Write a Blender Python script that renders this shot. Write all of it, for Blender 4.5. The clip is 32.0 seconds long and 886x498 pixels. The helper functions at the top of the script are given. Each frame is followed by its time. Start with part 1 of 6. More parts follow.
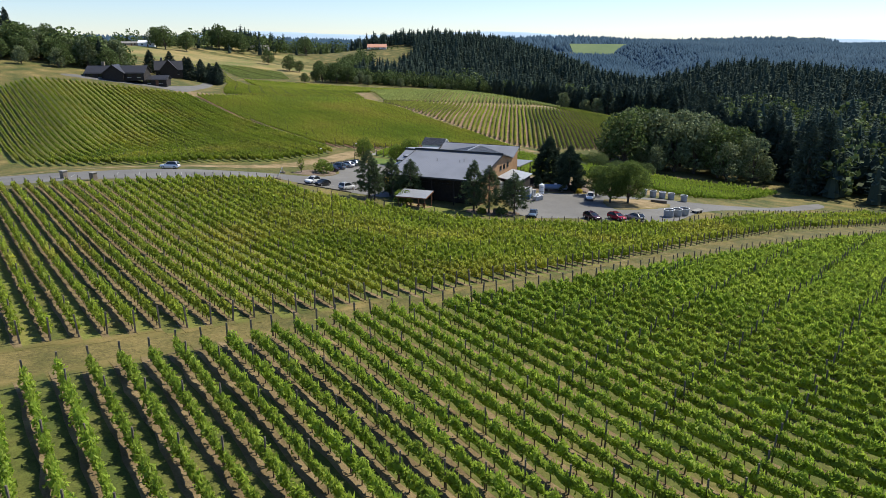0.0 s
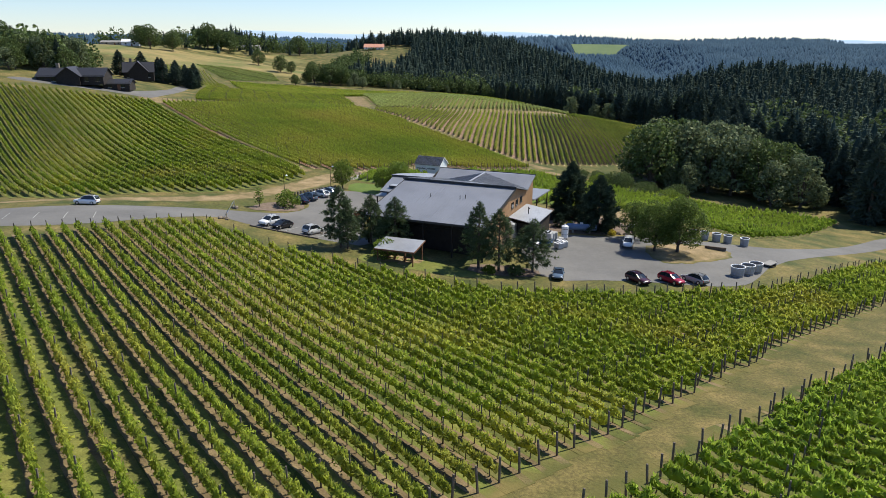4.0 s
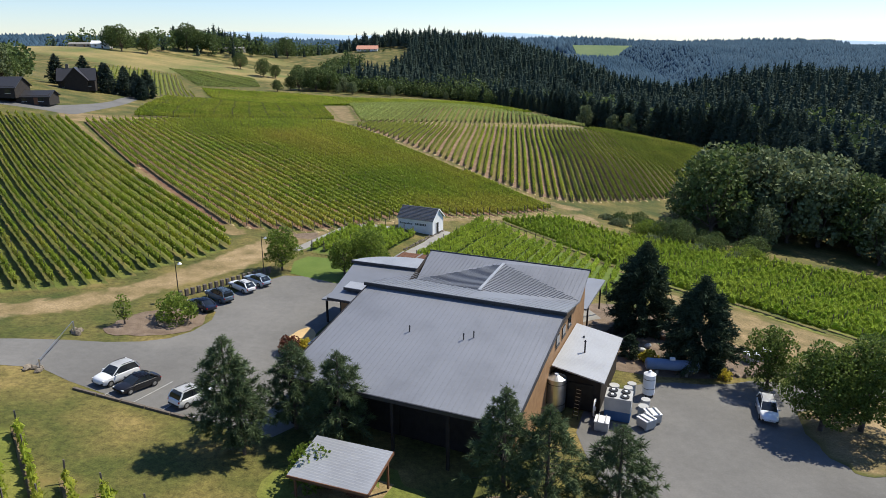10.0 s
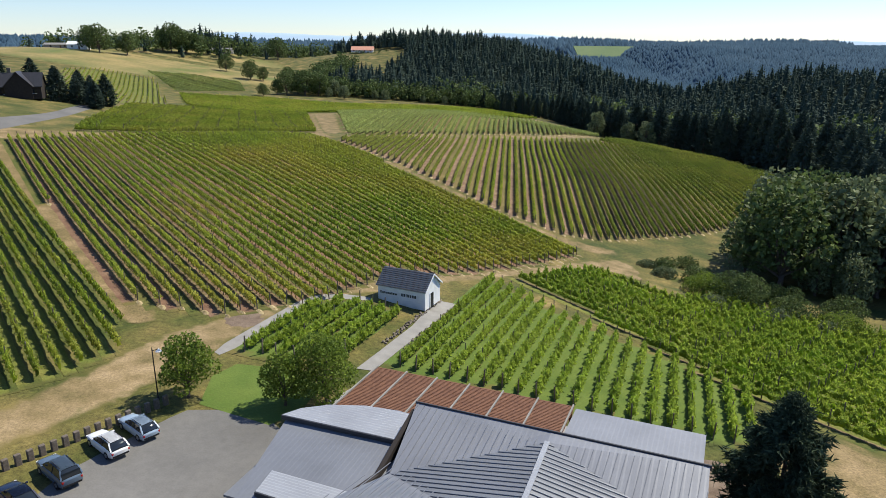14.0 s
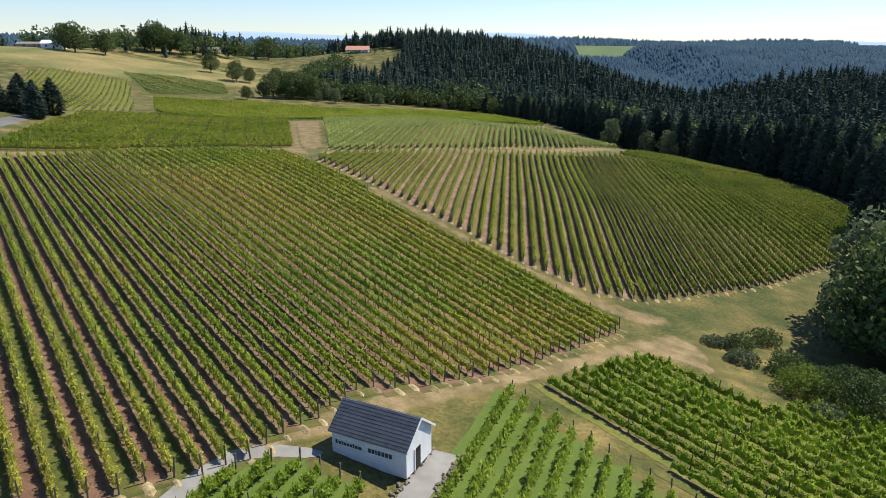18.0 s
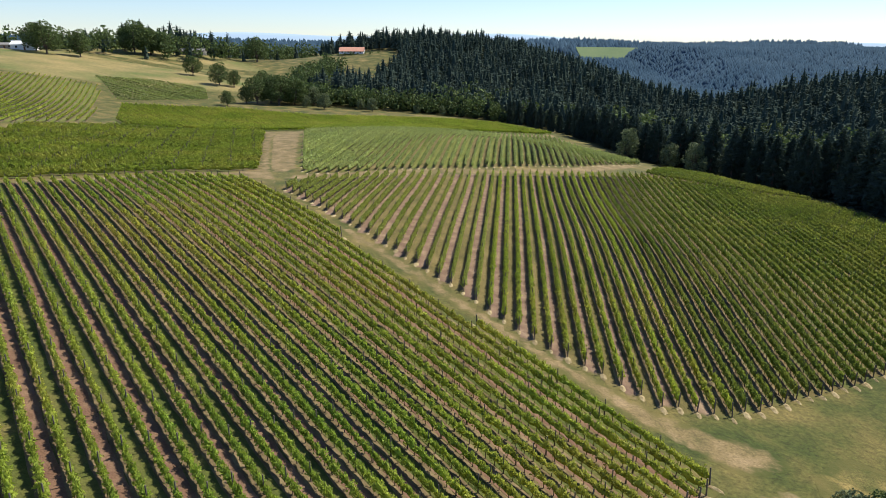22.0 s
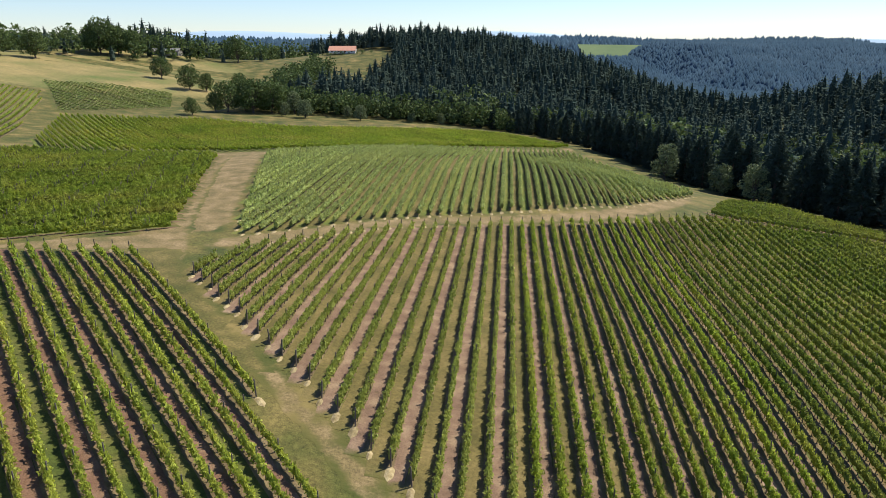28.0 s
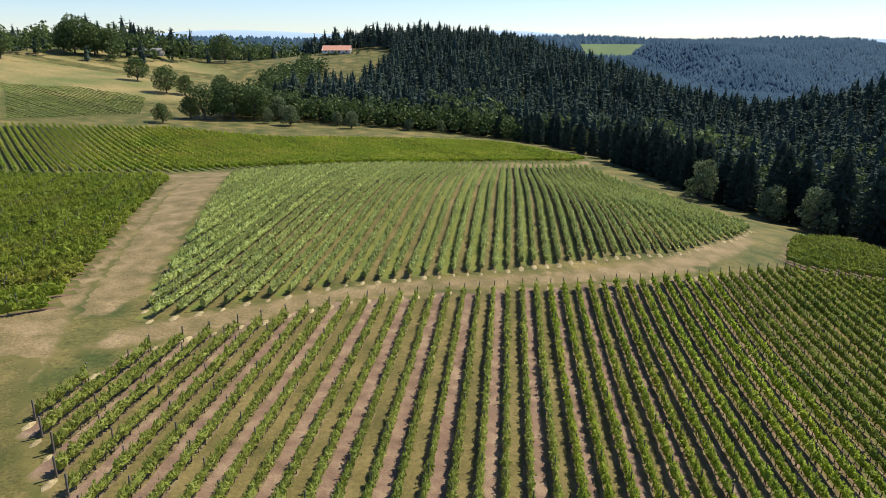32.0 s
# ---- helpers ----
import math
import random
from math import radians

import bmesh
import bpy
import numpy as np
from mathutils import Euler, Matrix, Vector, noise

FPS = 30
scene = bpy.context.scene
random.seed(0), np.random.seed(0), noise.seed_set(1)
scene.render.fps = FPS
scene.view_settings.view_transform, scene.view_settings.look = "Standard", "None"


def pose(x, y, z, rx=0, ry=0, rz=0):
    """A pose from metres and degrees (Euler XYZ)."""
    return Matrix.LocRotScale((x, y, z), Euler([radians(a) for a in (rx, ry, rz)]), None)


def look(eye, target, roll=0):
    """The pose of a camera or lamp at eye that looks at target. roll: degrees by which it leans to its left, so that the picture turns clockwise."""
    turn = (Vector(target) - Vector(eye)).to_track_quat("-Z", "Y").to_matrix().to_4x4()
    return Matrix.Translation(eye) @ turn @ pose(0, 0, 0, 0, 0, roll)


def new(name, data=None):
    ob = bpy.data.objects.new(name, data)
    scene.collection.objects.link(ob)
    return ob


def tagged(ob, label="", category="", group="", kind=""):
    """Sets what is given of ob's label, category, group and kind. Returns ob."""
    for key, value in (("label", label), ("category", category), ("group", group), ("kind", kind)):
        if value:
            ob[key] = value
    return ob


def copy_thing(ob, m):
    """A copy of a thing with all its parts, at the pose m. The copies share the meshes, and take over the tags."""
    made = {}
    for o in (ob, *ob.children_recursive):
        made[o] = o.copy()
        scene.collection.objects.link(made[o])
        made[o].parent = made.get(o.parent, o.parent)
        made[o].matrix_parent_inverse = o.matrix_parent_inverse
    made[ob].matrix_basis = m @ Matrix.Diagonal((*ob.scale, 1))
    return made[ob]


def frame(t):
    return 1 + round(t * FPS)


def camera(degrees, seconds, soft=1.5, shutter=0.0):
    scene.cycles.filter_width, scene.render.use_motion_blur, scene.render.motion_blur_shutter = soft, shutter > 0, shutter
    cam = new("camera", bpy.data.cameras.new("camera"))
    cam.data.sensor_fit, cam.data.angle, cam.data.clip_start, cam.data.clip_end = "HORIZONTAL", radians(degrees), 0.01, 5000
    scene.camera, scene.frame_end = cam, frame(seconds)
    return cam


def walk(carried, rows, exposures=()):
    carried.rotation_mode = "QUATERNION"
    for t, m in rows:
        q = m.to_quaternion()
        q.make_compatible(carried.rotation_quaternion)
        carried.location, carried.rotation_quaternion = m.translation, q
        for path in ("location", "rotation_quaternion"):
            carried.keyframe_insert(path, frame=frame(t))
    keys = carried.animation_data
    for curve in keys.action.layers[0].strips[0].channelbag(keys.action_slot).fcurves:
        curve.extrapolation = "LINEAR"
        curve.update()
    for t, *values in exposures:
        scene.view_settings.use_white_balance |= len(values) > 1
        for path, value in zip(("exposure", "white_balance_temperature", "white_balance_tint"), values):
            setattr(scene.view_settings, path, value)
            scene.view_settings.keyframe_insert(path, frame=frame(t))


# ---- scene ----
cam = camera(66.0, 32.0, soft=0.8)
METRES, EYE, TILT, LEAN, TURN = 384.0, 42.0, -17.01, 0.0, 0.0
ROWS = [
    (0.0, 0.00000, 0.0000, 0.00000, 0.000, 0.000, -0.00),
    (0.5, 0.00029, 0.0118, 0.00375, 0.008, -0.004, -0.06),
    (1.0, 0.00061, 0.0237, 0.00750, 0.004, 0.004, -0.10),
    (1.5, 0.00090, 0.0358, 0.01128, 0.008, 0.004, -0.12),
    (2.0, 0.00114, 0.0479, 0.01507, -0.004, 0.008, -0.13),
    (2.5, 0.00139, 0.0602, 0.01878, -0.012, 0.008, -0.13),
    (3.0, 0.00163, 0.0726, 0.02232, -0.020, 0.016, -0.16),
    (3.5, 0.00191, 0.0849, 0.02603, -0.024, 0.012, -0.18),
    (5.5, 0.00330, 0.1349, 0.04135, 0.008, -0.053, -0.11),
    (6.0, 0.00342, 0.1474, 0.04510, -0.004, -0.045, -0.09),
    (6.5, 0.00354, 0.1598, 0.04888, -0.012, -0.029, -0.08),
    (7.0, 0.00371, 0.1724, 0.05275, -0.024, -0.012, -0.08),
    (7.5, 0.00391, 0.1850, 0.05675, -0.037, -0.012, -0.07),
    (8.0, 0.00407, 0.1967, 0.06049, -0.053, 0.016, -0.08),
    (8.5, 0.00436, 0.2093, 0.06461, -0.053, 0.016, -0.06),
    (9.0, 0.00460, 0.2220, 0.06860, -0.057, 0.033, -0.09),
    (9.5, 0.00468, 0.2345, 0.07268, -0.073, 0.037, -0.09),
    (10.0, 0.00485, 0.2473, 0.07650, -0.081, 0.073, -0.09),
    (10.5, 0.00485, 0.2599, 0.08037, -0.102, 0.081, -0.07),
    (11.0, 0.00513, 0.2726, 0.08424, -0.098, 0.086, -0.07),
    (11.5, 0.00534, 0.2852, 0.08816, -0.094, 0.073, -0.03),
    (12.0, 0.00534, 0.2977, 0.09194, -0.118, 0.086, -0.07),
    (12.5, 0.00530, 0.3104, 0.09573, -0.143, 0.094, -0.06),
    (13.0, 0.00517, 0.3230, 0.09940, -0.167, 0.114, -0.02),
    (13.5, 0.00554, 0.3355, 0.10343, -0.163, 0.098, -0.04),
    (14.0, 0.00583, 0.3482, 0.10714, -0.163, 0.126, -0.08),
    (14.5, 0.00611, 0.3606, 0.11101, -0.151, 0.106, -0.11),
    (16.5, 0.00705, 0.4098, 0.12600, -0.171, 0.106, -0.19),
    (17.0, 0.00725, 0.4224, 0.12979, -0.183, 0.106, -0.18),
    (17.5, 0.00741, 0.4351, 0.13366, -0.191, 0.098, -0.18),
    (18.0, 0.00762, 0.4477, 0.13749, -0.200, 0.090, -0.14),
    (18.5, 0.00782, 0.4601, 0.14120, -0.208, 0.090, -0.13),
    (19.0, 0.00790, 0.4727, 0.14486, -0.224, 0.073, -0.12),
    (19.5, 0.00807, 0.4852, 0.14832, -0.228, 0.069, -0.07),
    (20.0, 0.00831, 0.4978, 0.15199, -0.228, 0.098, -0.10),
    (20.5, 0.00860, 0.5102, 0.15570, -0.236, 0.130, -0.11),
    (21.0, 0.00876, 0.5227, 0.15965, -0.248, 0.143, -0.13),
    (21.5, 0.00888, 0.5351, 0.16360, -0.269, 0.151, -0.18),
    (22.0, 0.00913, 0.5473, 0.16759, -0.273, 0.179, -0.15),
    (22.5, 0.00929, 0.5596, 0.17159, -0.277, 0.191, -0.16),
    (23.0, 0.00937, 0.5721, 0.17562, -0.297, 0.171, -0.17),
    (23.5, 0.00953, 0.5844, 0.17965, -0.293, 0.167, -0.14),
    (24.0, 0.00961, 0.5968, 0.18356, -0.293, 0.143, -0.11),
    (24.5, 0.00965, 0.6094, 0.18735, -0.293, 0.130, -0.08),
    (25.0, 0.00974, 0.6219, 0.19114, -0.297, 0.118, -0.09),
    (25.5, 0.00986, 0.6344, 0.19481, -0.297, 0.126, -0.06),
    (27.5, 0.01018, 0.6849, 0.21033, -0.297, 0.037, 0.08),
    (28.0, 0.01027, 0.6976, 0.21399, -0.297, 0.020, 0.08),
    (28.5, 0.01035, 0.7103, 0.21770, -0.297, 0.012, 0.08),
    (29.0, 0.01035, 0.7230, 0.22145, -0.297, 0.004, 0.09),
    (29.5, 0.01047, 0.7358, 0.22520, -0.297, -0.000, 0.12),
    (30.0, 0.01051, 0.7485, 0.22894, -0.293, -0.004, 0.12),
    (30.5, 0.01063, 0.7612, 0.23285, -0.281, -0.020, 0.13),
    (31.0, 0.01075, 0.7739, 0.23672, -0.273, -0.024, 0.12),
    (31.5, 0.01096, 0.7866, 0.24059, -0.265, -0.024, 0.07),
    (32.0, 0.01108, 0.7992, 0.24442, -0.257, -0.020, 0.04),
]
walk(cam, [(t, pose(0, 0, EYE, TILT, LEAN, TURN) @ pose(METRES * x, METRES * y, METRES * z, 90 + pitch, roll, yaw)) for t, x, y, z, yaw, pitch, roll in ROWS])

# ---- world, sun, exposure ----
SUN_AZ, SUN_EL = 57.0, 51.0
world = bpy.data.worlds.new("world")
scene.world = world
world.use_nodes = True
wn, wl = world.node_tree.nodes, world.node_tree.links
sky = wn.new("ShaderNodeTexSky")
sky.sky_type, sky.sun_disc = "NISHITA", False
sky.sun_elevation, sky.sun_rotation = radians(SUN_EL), radians(SUN_AZ)
sky.air_density, sky.dust_density, sky.ozone_density = 1.0, 0.0, 4.0
wn["Background"].inputs["Strength"].default_value = 0.10
tint = wn.new("ShaderNodeMix")
tint.data_type, tint.blend_type = "RGBA", "MULTIPLY"
tint.inputs[0].default_value = 1.0
tint.inputs[7].default_value = (0.87, 0.94, 1.12, 1)
wl.new(sky.outputs[0], tint.inputs[6])
wl.new(tint.outputs[2], wn["Background"].inputs["Color"])
sun_data = bpy.data.lights.new("sun", "SUN")
sun_data.energy, sun_data.angle, sun_data.color = 4.8, radians(0.6), (1.0, 0.94, 0.80)
sun = new("sun", sun_data)
sun_from = Vector((math.sin(radians(SUN_AZ)) * math.cos(radians(SUN_EL)), math.cos(radians(SUN_AZ)) * math.cos(radians(SUN_EL)), math.sin(radians(SUN_EL))))
sun.matrix_world = look(sun_from * 100, (0, 0, 0))
scene.view_settings.exposure = 0.45

RNG = np.random.default_rng(7)


# ---- materials ----
def material(name, colors, scale=1.0, rough=0.8, metal=0.0, bump=0.0, bump_scale=None, fine=0.0, island=0.0, obj_var=0.0, translucent=0.0, detail=4.0, spec=0.3):
    """A noise ramp through the colours at real size, with finer grain, random shifts and relief."""
    m = bpy.data.materials.new(name)
    m.use_nodes = True
    n, l = m.node_tree.nodes, m.node_tree.links
    b = n["Principled BSDF"]
    b.inputs["Roughness"].default_value, b.inputs["Metallic"].default_value = rough, metal
    b.inputs["Specular IOR Level"].default_value = spec
    geo = n.new("ShaderNodeNewGeometry")
    noise1 = n.new("ShaderNodeTexNoise")
    noise1.inputs["Scale"].default_value, noise1.inputs["Detail"].default_value = scale, detail
    l.new(geo.outputs["Position"], noise1.inputs["Vector"])
    ramp = n.new("ShaderNodeValToRGB")
    while len(ramp.color_ramp.elements) < len(colors):
        ramp.color_ramp.elements.new(0.5)
    for i, c in enumerate(colors):
        ramp.color_ramp.elements[i].position = 0.3 + 0.4 * i / max(1, len(colors) - 1)
        ramp.color_ramp.elements[i].color = (*c, 1)
    l.new(noise1.outputs["Fac"], ramp.inputs["Fac"])
    col = ramp.outputs["Color"]
    if fine or island or obj_var:
        hsv = n.new("ShaderNodeHueSaturation")
        l.new(col, hsv.inputs["Color"])
        total = None
        for amount, source in ((fine, "fine"), (island, "island"), (obj_var, "object")):
            if not amount:
                continue
            if source == "fine":
                n2 = n.new("ShaderNodeTexNoise")
                n2.inputs["Scale"].default_value, n2.inputs["Detail"].default_value = scale * 14, 3
                l.new(geo.outputs["Position"], n2.inputs["Vector"])
                n3 = n.new("ShaderNodeTexNoise")
                n3.inputs["Scale"].default_value, n3.inputs["Detail"].default_value = max(2.5, scale * 60), 4
                l.new(geo.outputs["Position"], n3.inputs["Vector"])
                both = n.new("ShaderNodeMath")
                l.new(n2.outputs["Fac"], both.inputs[0]), l.new(n3.outputs["Fac"], both.inputs[1])
                half = n.new("ShaderNodeMath")
                half.operation = "MULTIPLY_ADD"
                l.new(both.outputs[0], half.inputs[0])
                half.inputs[1].default_value, half.inputs[2].default_value = 1.1, -0.6
                out = half.outputs[0]
            elif source == "island":
                out = geo.outputs["Random Per Island"]
            else:
                out = n.new("ShaderNodeObjectInfo").outputs["Random"]
            mul = n.new("ShaderNodeMath")
            mul.operation = "MULTIPLY_ADD"
            l.new(out, mul.inputs[0])
            mul.inputs[1].default_value = 2 * amount
            mul.inputs[2].default_value = -amount
            if total is None:
                total = mul.outputs[0]
            else:
                add = n.new("ShaderNodeMath")
                l.new(total, add.inputs[0]), l.new(mul.outputs[0], add.inputs[1])
                total = add.outputs[0]
        one = n.new("ShaderNodeMath")
        l.new(total, one.inputs[0])
        one.inputs[1].default_value = 1.0
        l.new(one.outputs[0], hsv.inputs["Value"])
        col = hsv.outputs["Color"]
    l.new(col, b.inputs["Base Color"])
    if bump:
        nb = n.new("ShaderNodeTexNoise")
        nb.inputs["Scale"].default_value, nb.inputs["Detail"].default_value = bump_scale or scale * 8, 4
        l.new(geo.outputs["Position"], nb.inputs["Vector"])
        bu = n.new("ShaderNodeBump")
        bu.inputs["Strength"].default_value, bu.inputs["Distance"].default_value = bump, 0.1
        l.new(nb.outputs["Fac"], bu.inputs["Height"])
        l.new(bu.outputs["Normal"], b.inputs["Normal"])
    if translucent:
        tr = n.new("ShaderNodeBsdfTranslucent")
        mix = n.new("ShaderNodeMixShader")
        mix.inputs["Fac"].default_value = translucent
        l.new(col, tr.inputs["Color"])
        l.new(b.outputs[0], mix.inputs[1]), l.new(tr.outputs[0], mix.inputs[2])
        l.new(mix.outputs[0], n["Material Output"].inputs["Surface"])
    return m


def worn(m, base, scale=0.5):
    """Lets a bare surface give way to grass where the mesh's wear runs out."""
    n, l = m.node_tree.nodes, m.node_tree.links
    b = n["Principled BSDF"]
    bare = b.inputs["Base Color"].links[0].from_socket
    geo = n.new("ShaderNodeNewGeometry")
    big = n.new("ShaderNodeTexNoise")
    big.inputs["Scale"].default_value, big.inputs["Detail"].default_value = 0.13, 8
    l.new(geo.outputs["Position"], big.inputs["Vector"])
    ramp = n.new("ShaderNodeValToRGB")
    while len(ramp.color_ramp.elements) < len(base):
        ramp.color_ramp.elements.new(0.5)
    for i, c in enumerate(base):
        ramp.color_ramp.elements[i].position = 0.3 + 0.4 * i / (len(base) - 1)
        ramp.color_ramp.elements[i].color = (*c, 1)
    l.new(big.outputs["Fac"], ramp.inputs["Fac"])
    wear = n.new("ShaderNodeAttribute")
    wear.attribute_name = "wear"
    patch = n.new("ShaderNodeTexNoise")
    patch.inputs["Scale"].default_value, patch.inputs["Detail"].default_value = scale, 7
    l.new(geo.outputs["Position"], patch.inputs["Vector"])
    amount = n.new("ShaderNodeMath")
    amount.operation = "MULTIPLY_ADD"
    l.new(patch.outputs["Fac"], amount.inputs[0])
    amount.inputs[1].default_value, amount.inputs[2].default_value = 3.0, -1.75
    total = n.new("ShaderNodeMath")
    l.new(amount.outputs[0], total.inputs[0])
    double = n.new("ShaderNodeMath")
    double.operation = "MULTIPLY"
    l.new(wear.outputs["Fac"], double.inputs[0])
    double.inputs[1].default_value = 1.7
    l.new(double.outputs[0], total.inputs[1])
    total.use_clamp = True
    mix = n.new("ShaderNodeMix")
    mix.data_type = "RGBA"
    l.new(total.outputs[0], mix.inputs[0])
    l.new(ramp.outputs["Color"], mix.inputs[6]), l.new(bare, mix.inputs[7])
    l.new(mix.outputs[2], b.inputs["Base Color"])


def ribbed(name, color, axis_deg, pitch, rough=0.5, metal=0.25, depth=0.22):
    """Standing-seam or corrugated sheet: ribs along a level direction."""
    m = material(name, [tuple(c * 0.88 for c in color), color, tuple(min(1, c * 1.06) for c in color)], 0.25, rough, metal, fine=0.06)
    n, l = m.node_tree.nodes, m.node_tree.links
    geo = n.new("ShaderNodeNewGeometry")
    dot = n.new("ShaderNodeVectorMath")
    dot.operation = "DOT_PRODUCT"
    l.new(geo.outputs["Position"], dot.inputs[0])
    a = radians(axis_deg)
    dot.inputs[1].default_value = (math.cos(a) / pitch, math.sin(a) / pitch, 0)
    fr = n.new("ShaderNodeMath")
    fr.operation = "FRACT"
    l.new(dot.outputs["Value"], fr.inputs[0])
    cr = n.new("ShaderNodeValToRGB")
    cr.color_ramp.elements[0].position, cr.color_ramp.elements[0].color = 0.0, (1, 1, 1, 1)
    cr.color_ramp.elements[1].position, cr.color_ramp.elements[1].color = 0.28, (0, 0, 0, 1)
    l.new(fr.outputs[0], cr.inputs["Fac"])
    bu = n.new("ShaderNodeBump")
    bu.inputs["Strength"].default_value, bu.inputs["Distance"].default_value = depth, 0.05
    l.new(cr.outputs["Color"], bu.inputs["Height"])
    l.new(bu.outputs["Normal"], n["Principled BSDF"].inputs["Normal"])
    return m


M = {}
M["grass"] = material("dry_grass", [(0.045, 0.06, 0.0111), (0.07, 0.077, 0.0163), (0.105, 0.096, 0.0252), (0.145, 0.118, 0.0355), (0.22, 0.165, 0.0577)], 0.13, 0.95, fine=0.7, bump=0.5, bump_scale=3, detail=8)
M["mown"] = material("mown_straw_grass", [(0.06, 0.065, 0.0141), (0.105, 0.091, 0.0259), (0.18, 0.138, 0.0474)], 0.25, 0.95, fine=0.7, bump=0.5, bump_scale=3, detail=9)
M["lawn"] = material("watered_lawn", [(0.078, 0.125, 0.02), (0.11, 0.155, 0.028)], 0.3, 0.95, fine=0.25, bump=0.4, bump_scale=5)
M["alley_green"] = material("alley_grass", [(0.055, 0.075, 0.0133), (0.088, 0.098, 0.02), (0.14, 0.12, 0.037)], 0.18, 0.95, fine=0.5, bump=0.6, bump_scale=4, detail=8)
M["alley_tan"] = material("alley_straw", [(0.07, 0.066, 0.0163), (0.12, 0.09, 0.0289), (0.175, 0.122, 0.0444)], 0.2, 0.95, fine=0.35, bump=0.6, bump_scale=4, detail=8)
M["alley_lush"] = material("lush_alley_grass", [(0.09, 0.115, 0.02), (0.13, 0.145, 0.028), (0.17, 0.16, 0.038)], 0.15, 0.95, fine=0.4, bump=0.6, bump_scale=4, detail=8)
M["alley_gold"] = material("dry_alley_grass", [(0.084, 0.07392, 0.021), (0.1344, 0.1075, 0.03528), (0.1932, 0.1445, 0.05712)], 0.18, 0.95, fine=0.5, bump=0.6, bump_scale=4, detail=8)
M["track"] = material("dry_headland_grass", [(0.1205, 0.099, 0.0378), (0.19, 0.1395, 0.0612), (0.2688, 0.1935, 0.099)], 0.25, 0.95, fine=0.7, bump=0.5, bump_scale=3, detail=9)
M["straw_strip"] = material("pale_straw_strip", [(0.1366, 0.08346, 0.05616), (0.1928, 0.1232, 0.08112), (0.2732, 0.1911, 0.1209)], 0.5, 0.95, fine=0.5, bump=0.6, bump_scale=4, detail=8)
M["soil"] = material("tilled_soil", [(0.1279, 0.06808, 0.0414), (0.1706, 0.0966, 0.0598), (0.2274, 0.1426, 0.0874)], 0.4, 0.95, fine=0.35, bump=0.8, bump_scale=5, detail=8)
M["strip"] = material("bare_vine_strip", [(0.105, 0.075, 0.036), (0.155, 0.112, 0.056), (0.23, 0.17, 0.088)], 0.5, 0.95, fine=0.35, bump=0.8, bump_scale=5, detail=8)
M["dirt"] = material("dirt_track", [(0.14, 0.11, 0.045), (0.225, 0.165, 0.08), (0.32, 0.235, 0.13)], 0.3, 0.95, fine=0.5, bump=0.4, bump_scale=4, detail=8)
M["meadow"] = material("straw_meadow", [(0.1, 0.13, 0.03), (0.2, 0.17, 0.06), (0.3, 0.225, 0.09)], 0.03, 0.95, fine=0.3, detail=9)
M["tuft"] = material("dry_grass_tuft", [(0.2, 0.15, 0.07), (0.32, 0.25, 0.13), (0.42, 0.34, 0.19)], 1.5, 0.95, fine=0.4, bump=0.6, bump_scale=8, island=0.2)
M["asphalt"] = material("worn_asphalt", [(0.118, 0.114, 0.108), (0.14, 0.136, 0.129), (0.17, 0.164, 0.154)], 0.1, 0.9, fine=0.14, bump=0.2, bump_scale=20, detail=8)
M["gravel"] = material("pale_gravel", [(0.30, 0.285, 0.26), (0.38, 0.36, 0.33)], 0.3, 0.95, fine=0.2, bump=0.3, bump_scale=20)
M["concrete"] = material("concrete", [(0.21, 0.2, 0.185), (0.28, 0.27, 0.25)], 0.6, 0.9, fine=0.1)
M["sandstone"] = material("sandstone_paving", [(0.42, 0.29, 0.14), (0.52, 0.37, 0.19)], 0.6, 0.9, fine=0.15)
M["mulch"] = material("bark_mulch", [(0.12, 0.085, 0.06), (0.20, 0.15, 0.11)], 0.8, 0.95, fine=0.4, bump=0.6)
M["vine"] = material("vine_leaves", [(0.245, 0.321, 0.0369), (0.32, 0.374, 0.0486), (0.43, 0.408, 0.0758)], 0.06, 0.5, island=0.5, obj_var=0.12, translucent=0.6, detail=6, spec=0.25)
M["vine_dark"] = material("deep_green_vine_leaves", [(0.25, 0.35, 0.042), (0.34, 0.42, 0.058)], 0.06, 0.6, island=0.4, obj_var=0.1, translucent=0.56, spec=0.25)
M["vine_olive"] = material("yellowing_vine_leaves", [(0.244, 0.341, 0.0426), (0.37, 0.416, 0.0587), (0.458, 0.416, 0.0804)], 0.03, 0.6, island=0.5, obj_var=0.1, translucent=0.5, detail=6, spec=0.25)
M["vine_deep"] = material("dark_vine_leaves", [(0.171, 0.229, 0.0343), (0.23, 0.275, 0.0458), (0.295, 0.309, 0.0595)], 0.06, 0.6, island=0.5, obj_var=0.1, translucent=0.5, detail=6, spec=0.2)
M["vine_mid"] = material("thin_vine_leaves", [(0.241, 0.288, 0.054), (0.3245, 0.342, 0.072)], 0.06, 0.6, island=0.5, obj_var=0.12, translucent=0.5, detail=6, spec=0.25)
M["vine_pale"] = material("pale_vine_leaves", [(0.32, 0.38, 0.115), (0.41, 0.44, 0.14)], 0.06, 0.6, island=0.45, translucent=0.4, spec=0.25)
M["golden"] = material("golden_grass", [(0.055, 0.07, 0.0133), (0.12, 0.105, 0.0296), (0.24, 0.18, 0.0592)], 0.3, 0.95, fine=0.8, bump=0.8, bump_scale=4, detail=9)
